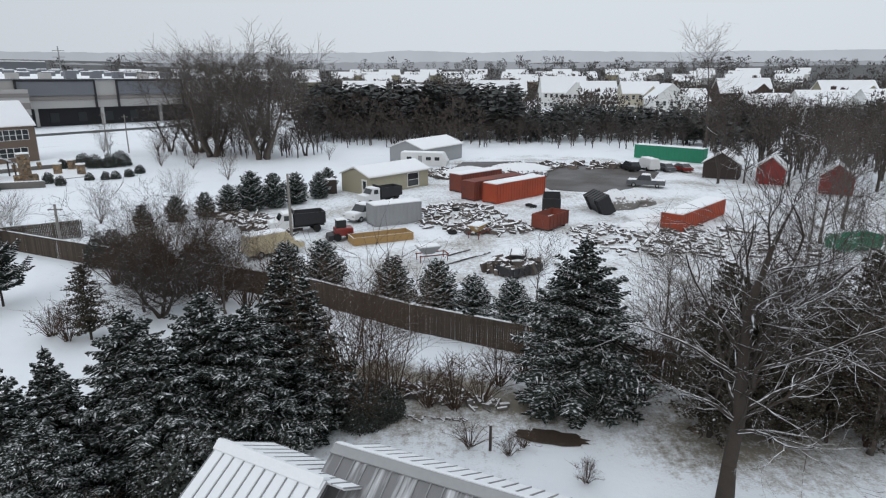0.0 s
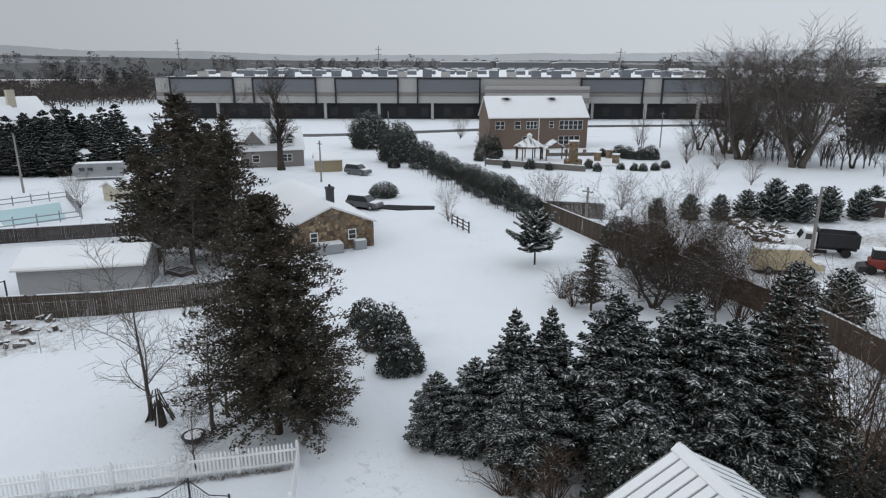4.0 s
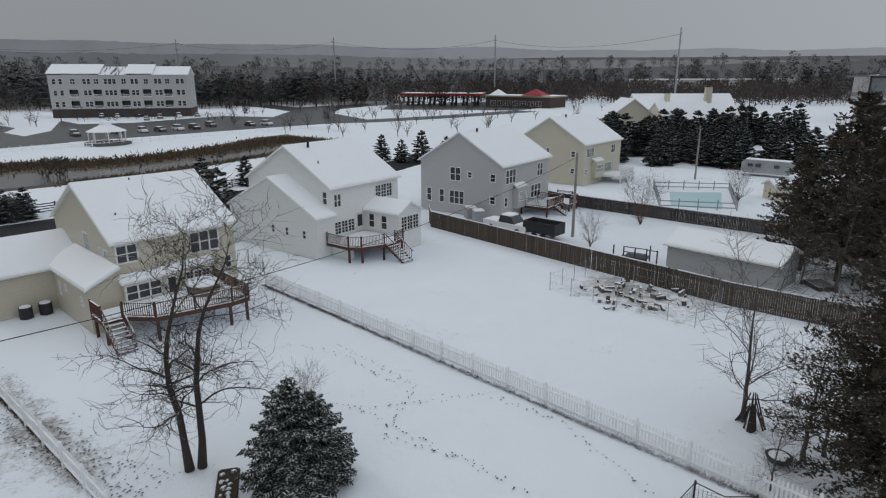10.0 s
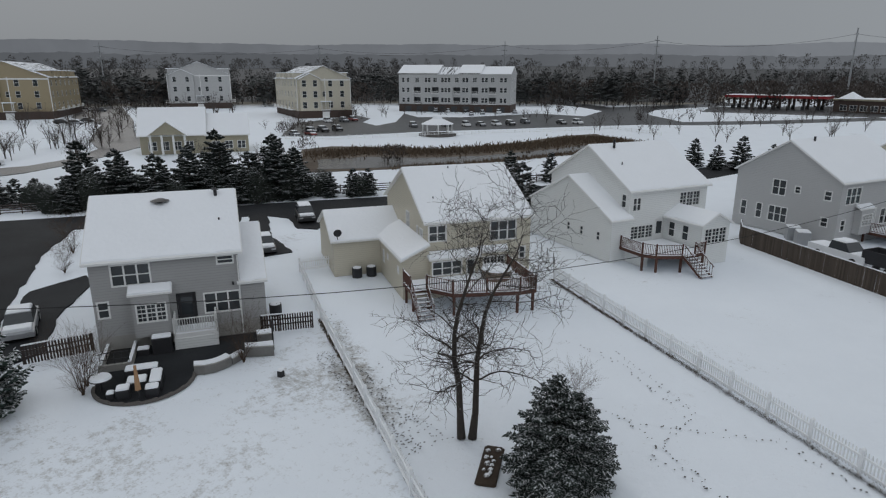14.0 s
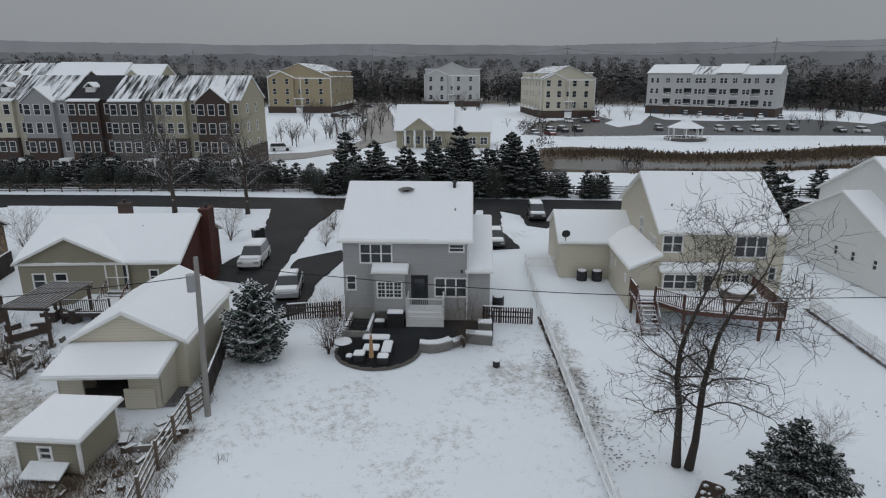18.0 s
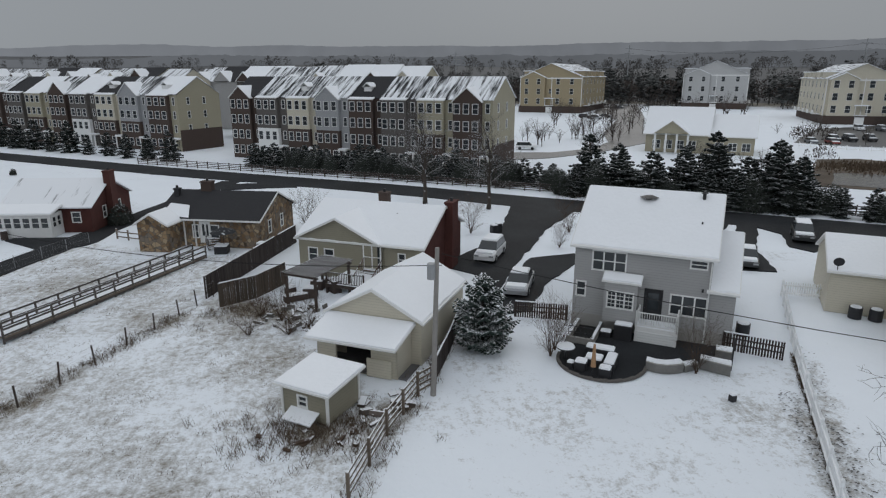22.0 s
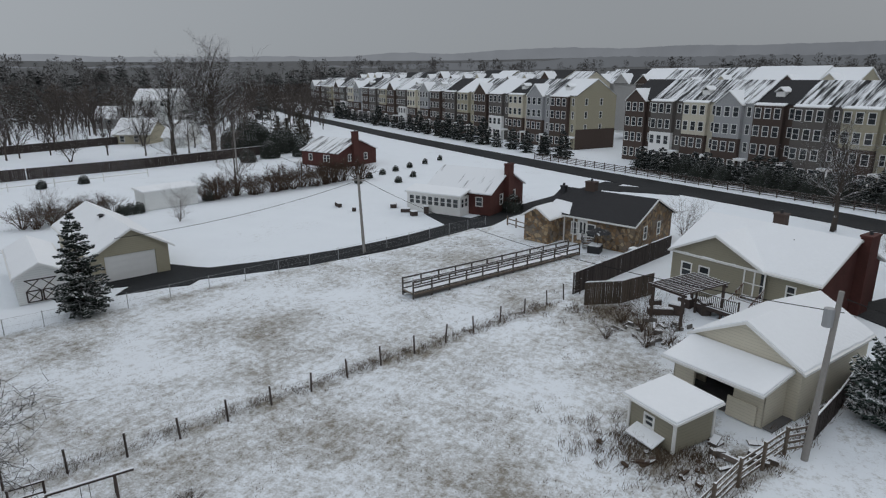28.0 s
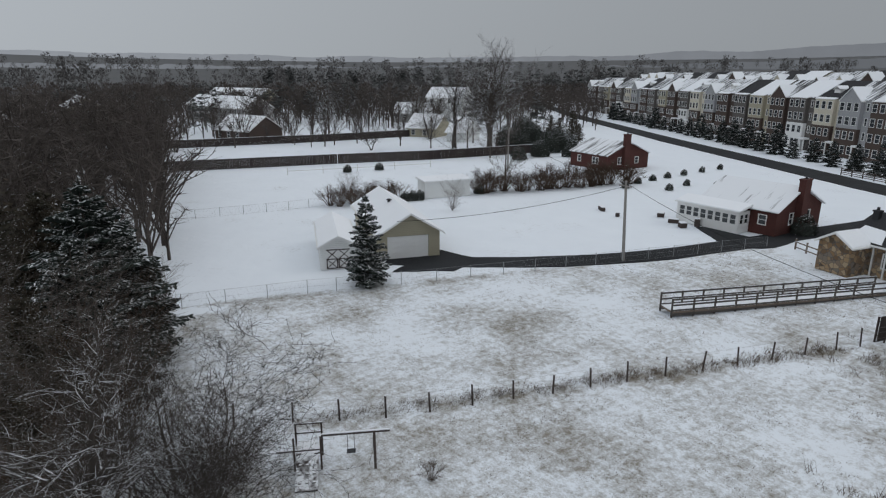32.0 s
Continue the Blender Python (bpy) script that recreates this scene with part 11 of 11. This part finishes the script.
thing("footprints", s, "mud", pose(0, 0, 0), "trails of small footprints across the snowy lawn", "footprints", kind="stuff")

# ---------------------------------------------------------------- woods in the distance


def twig_template(seed):
    """A leafless tree one metre high, as points and faces."""
    r = random.Random(seed)
    t = Shape()
    t.tube((0, 0, -0.05), (0, 0, 0.35), 0.02, 0.014, 3, False)
    for i in range(9):
        a, z0 = r.uniform(0, 6.28), r.uniform(0.12, 0.4)
        out = r.uniform(0.08, 0.5)
        tip = Vector((math.cos(a) * out, math.sin(a) * out, r.uniform(0.85, 1.0) - out * out * r.uniform(0.8, 2.0)))
        b = Vector((0, 0, z0))
        m = b.lerp(tip, 0.5) + Vector((0, 0, 0.04))
        t.tube(b, m, 0.008, 0.005, 3, False).tube(m, tip, 0.005, 0.002, 3, False)
        for j in range(14):
            o = (b.lerp(m, r.uniform(0.4, 1.0)) if j % 3 == 0 else m.lerp(tip, r.random()))
            e = o + Vector((r.uniform(-1, 1), r.uniform(-1, 1), r.uniform(-0.1, 0.7))) * 0.15
            w = Vector((r.uniform(-1, 1), r.uniform(-1, 1), r.uniform(-0.6, 0.6))).normalized() * 0.0055
            t.face(tuple(o - w), tuple(o + w), tuple(e))
    return t


def pine_template(seed):
    """A ragged evergreen one metre high."""
    r = random.Random(seed)
    t = Shape().tube((0, 0, -0.05), (0, 0, 0.8), 0.018, 0.006, 3, False)
    for i in range(92):
        a, f = r.uniform(0, 6.28), 0.22 + 0.76 * r.random() ** 0.8
        reach = 0.24 * (1.12 - f) ** 0.45 * r.uniform(0.45, 1.15) + 0.015
        c = Vector((0, 0, f + r.uniform(-0.02, 0.02))) + Vector((math.cos(a), math.sin(a), 0)) * reach * 0.15
        o = Vector((math.cos(a), math.sin(a), r.uniform(-0.25, 0.35))) * reach
        w = Vector((-math.sin(a), math.cos(a), r.uniform(-0.5, 0.5))) * reach * 0.36
        t.face(tuple(c), tuple(c + o * 0.6 + w), tuple(c + o), tuple(c + o * 0.6 - w))
    return t


def mass_template(seed):
    """A distant leafless tree one metre high, seen as a fuzzy crown of upright sprays."""
    r = random.Random(seed)
    t = Shape().tube((0, 0, -0.05), (0, 0, 0.5), 0.02, 0.008, 3, False)
    for i in range(84):
        a, z = r.uniform(0, 6.28), 0.12 + 0.8 * r.random() ** 0.8
        q = 0.36 * math.sin(math.pi * min(1.0, (z + 0.06) / 1.04)) ** 0.6 * math.sqrt(r.random())
        o = Vector((math.cos(a) * q, math.sin(a) * q, z))
        e = o + Vector((math.cos(a) * r.uniform(0, 0.09), math.sin(a) * r.uniform(0, 0.09), r.uniform(0.03, 0.13)))
        w = Vector((r.uniform(-1, 1), r.uniform(-1, 1), r.uniform(-0.3, 0.3))).normalized() * r.uniform(0.02, 0.055)
        t.face(tuple(o - w), tuple(o + w), tuple(e))
    return t


TEMPLATES = {"fine": [twig_template(k + 9) for k in range(5)], "pine": [pine_template(k) for k in range(4)], "mass": [mass_template(k + 30) for k in range(5)]}


def far_wood(name, spots, mat, label, kind, seed):
    """Countless trees of a wood, joined."""
    r = random.Random(seed)
    s = Shape()
    for x, y, h in spots:
        z = hill(math.hypot(x, y)) * 0.95 - 0.4
        t = r.choice(TEMPLATES[kind])
        a, wide = r.uniform(0, 6.28), h * r.uniform(0.85, 1.25)
        c, d, i = math.cos(a) * wide, math.sin(a) * wide, len(s.v)
        s.v.extend((x + p[0] * c - p[1] * d, y + p[0] * d + p[1] * c, z + p[2] * h) for p in t.v)
        s.f.extend(tuple(i + k for k in f) for f in t.f)
    return thing(name, s, mat, pose(0, 0, 0), label, "woodland", kind="stuff")


rng = random.Random(64)


def ring_spots(n, r0, r1, a0, a1, h0, h1):
    out = []
    for k in range(n):
        a, q = radians(rng.uniform(a0, a1)), math.sqrt(rng.uniform(r0 * r0, r1 * r1))
        x, y = q * math.cos(a), q * math.sin(a)
        n = noise.noise(Vector((x / 90, y / 90, 3)))
        if r0 > 400 and n < -0.34:
            continue
        out.append((x, y, rng.uniform(h0, h1) * (1.0 + 0.7 * n if r0 > 400 else 1.0)))
    return out


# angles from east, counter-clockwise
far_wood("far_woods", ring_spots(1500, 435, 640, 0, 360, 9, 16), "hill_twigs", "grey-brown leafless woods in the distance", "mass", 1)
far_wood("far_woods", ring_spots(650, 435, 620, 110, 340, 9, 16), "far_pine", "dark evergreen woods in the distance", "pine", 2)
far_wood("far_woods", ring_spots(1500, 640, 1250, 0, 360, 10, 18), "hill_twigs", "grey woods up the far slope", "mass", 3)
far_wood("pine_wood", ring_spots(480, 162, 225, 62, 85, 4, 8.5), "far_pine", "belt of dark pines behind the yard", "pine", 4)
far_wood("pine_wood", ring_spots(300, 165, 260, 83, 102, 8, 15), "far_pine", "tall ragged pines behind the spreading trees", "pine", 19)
far_wood("pine_wood", ring_spots(190, 148, 180, 62, 100, 5, 9), "far_twigs", "leafless trees before the pine belt", "fine", 5)
far_wood("pine_wood", ring_spots(230, 160, 260, 87, 103, 7, 13), "far_twigs", "brown leafless trees among the pines", "mass", 20)
far_wood("wood", ring_spots(330, 105, 240, 38, 66, 8, 14), "far_twigs", "grey leafless wood beside the yard", "fine", 6)
far_wood("wood", ring_spots(120, 120, 240, 38, 66, 6, 10), "far_pine", "scattered pines in the leafless wood", "pine", 7)
far_wood("wood", ring_spots(620, 240, 520, 50, 112, 7, 13), "far_twigs", "leafless trees between the far houses", "mass", 8)
far_wood("wood", ring_spots(420, 56, 170, -11, 12, 8, 16), "far_twigs", "brown leafless wood at the field's edge", "fine", 9)
far_wood("wood", ring_spots(110, 150, 240, -34, 0, 6, 12), "far_twigs", "brown leafless trees among the gardens", "fine", 17)
far_wood("wood", ring_spots(420, 190, 330, -50, 15, 8, 15), "far_twigs", "leafless trees among the far gardens", "fine", 10)
far_wood("wood", ring_spots(420, 260, 440, -50, 15, 8, 14), "far_twigs", "grey leafless wood beyond the gardens", "mass", 21)
far_wood("wood", ring_spots(240, 190, 430, -45, 15, 8, 13), "far_pine", "pines among the far gardens", "pine", 11)
far_wood("wood", ring_spots(420, 345, 440, 165, 262, 9, 15), "far_twigs", "leafless trees behind the flats", "mass", 12)
far_wood("wood", ring_spots(420, 345, 440, 200, 262, 10, 17), "far_pine", "dark pines behind the flats", "pine", 13)
far_wood("wood", ring_spots(420, 390, 480, 125, 190, 8, 14), "far_twigs", "dark leafless wood beyond the filling station", "mass", 15)
far_wood("thicket", [(-42 + rng.gauss(0, 11), 137 + rng.gauss(0, 4.5), rng.uniform(3.5, 8)) for k in range(50)], "far_twigs", "grey-brown thicket round the tall trees", "fine", 16)
far_wood("street_trees", [(x + rng.gauss(0, q), y + rng.gauss(0, q), rng.uniform(h * 0.6, h * 1.1)) for x, y, q, n_, h in ((-73, -185, 9, 16, 8), (-58, -165, 6, 8, 7), (-110, -158, 7, 10, 6), (-52, -152, 5, 7, 6), (-40, -150, 7, 9, 7), (-92, -235, 14, 16, 9), (-170, -186, 9, 8, 6), (-205, -175, 12, 10, 6), (-215, -140, 14, 8, 6), (-62, -105, 6, 8, 5), (-112, -240, 18, 16, 10), (-300, -210, 30, 26, 9), (-330, -160, 30, 14, 8)) for k in range(n_)], "far_twigs", "young leafless trees round the flats and the club house", "fine", 22)
far_wood("bushes", [(x + rng.gauss(0, q), y + rng.gauss(0, q), rng.uniform(h * 0.6, h * 1.1)) for x, y, q, n_, h in ((-84, -86, 2.0, 5, 4.5), (-110, -152, 4, 8, 3.5), (-160, -192, 5, 8, 3), (-66, -96, 3, 5, 3.5), (-88, -118, 4, 6, 3), (-250, -148, 1.5, 3, 6), (-226, -97, 2, 4, 3.5), (-212, -172, 8, 8, 3)) for k in range(n_)], "far_twigs", "dark leafless bushes round the pond and the parking lanes", "mass", 23)
far_wood("street_trees", ring_spots(70, 170, 320, 178, 212, 4, 7), "far_twigs", "young leafless street trees", "fine", 14)


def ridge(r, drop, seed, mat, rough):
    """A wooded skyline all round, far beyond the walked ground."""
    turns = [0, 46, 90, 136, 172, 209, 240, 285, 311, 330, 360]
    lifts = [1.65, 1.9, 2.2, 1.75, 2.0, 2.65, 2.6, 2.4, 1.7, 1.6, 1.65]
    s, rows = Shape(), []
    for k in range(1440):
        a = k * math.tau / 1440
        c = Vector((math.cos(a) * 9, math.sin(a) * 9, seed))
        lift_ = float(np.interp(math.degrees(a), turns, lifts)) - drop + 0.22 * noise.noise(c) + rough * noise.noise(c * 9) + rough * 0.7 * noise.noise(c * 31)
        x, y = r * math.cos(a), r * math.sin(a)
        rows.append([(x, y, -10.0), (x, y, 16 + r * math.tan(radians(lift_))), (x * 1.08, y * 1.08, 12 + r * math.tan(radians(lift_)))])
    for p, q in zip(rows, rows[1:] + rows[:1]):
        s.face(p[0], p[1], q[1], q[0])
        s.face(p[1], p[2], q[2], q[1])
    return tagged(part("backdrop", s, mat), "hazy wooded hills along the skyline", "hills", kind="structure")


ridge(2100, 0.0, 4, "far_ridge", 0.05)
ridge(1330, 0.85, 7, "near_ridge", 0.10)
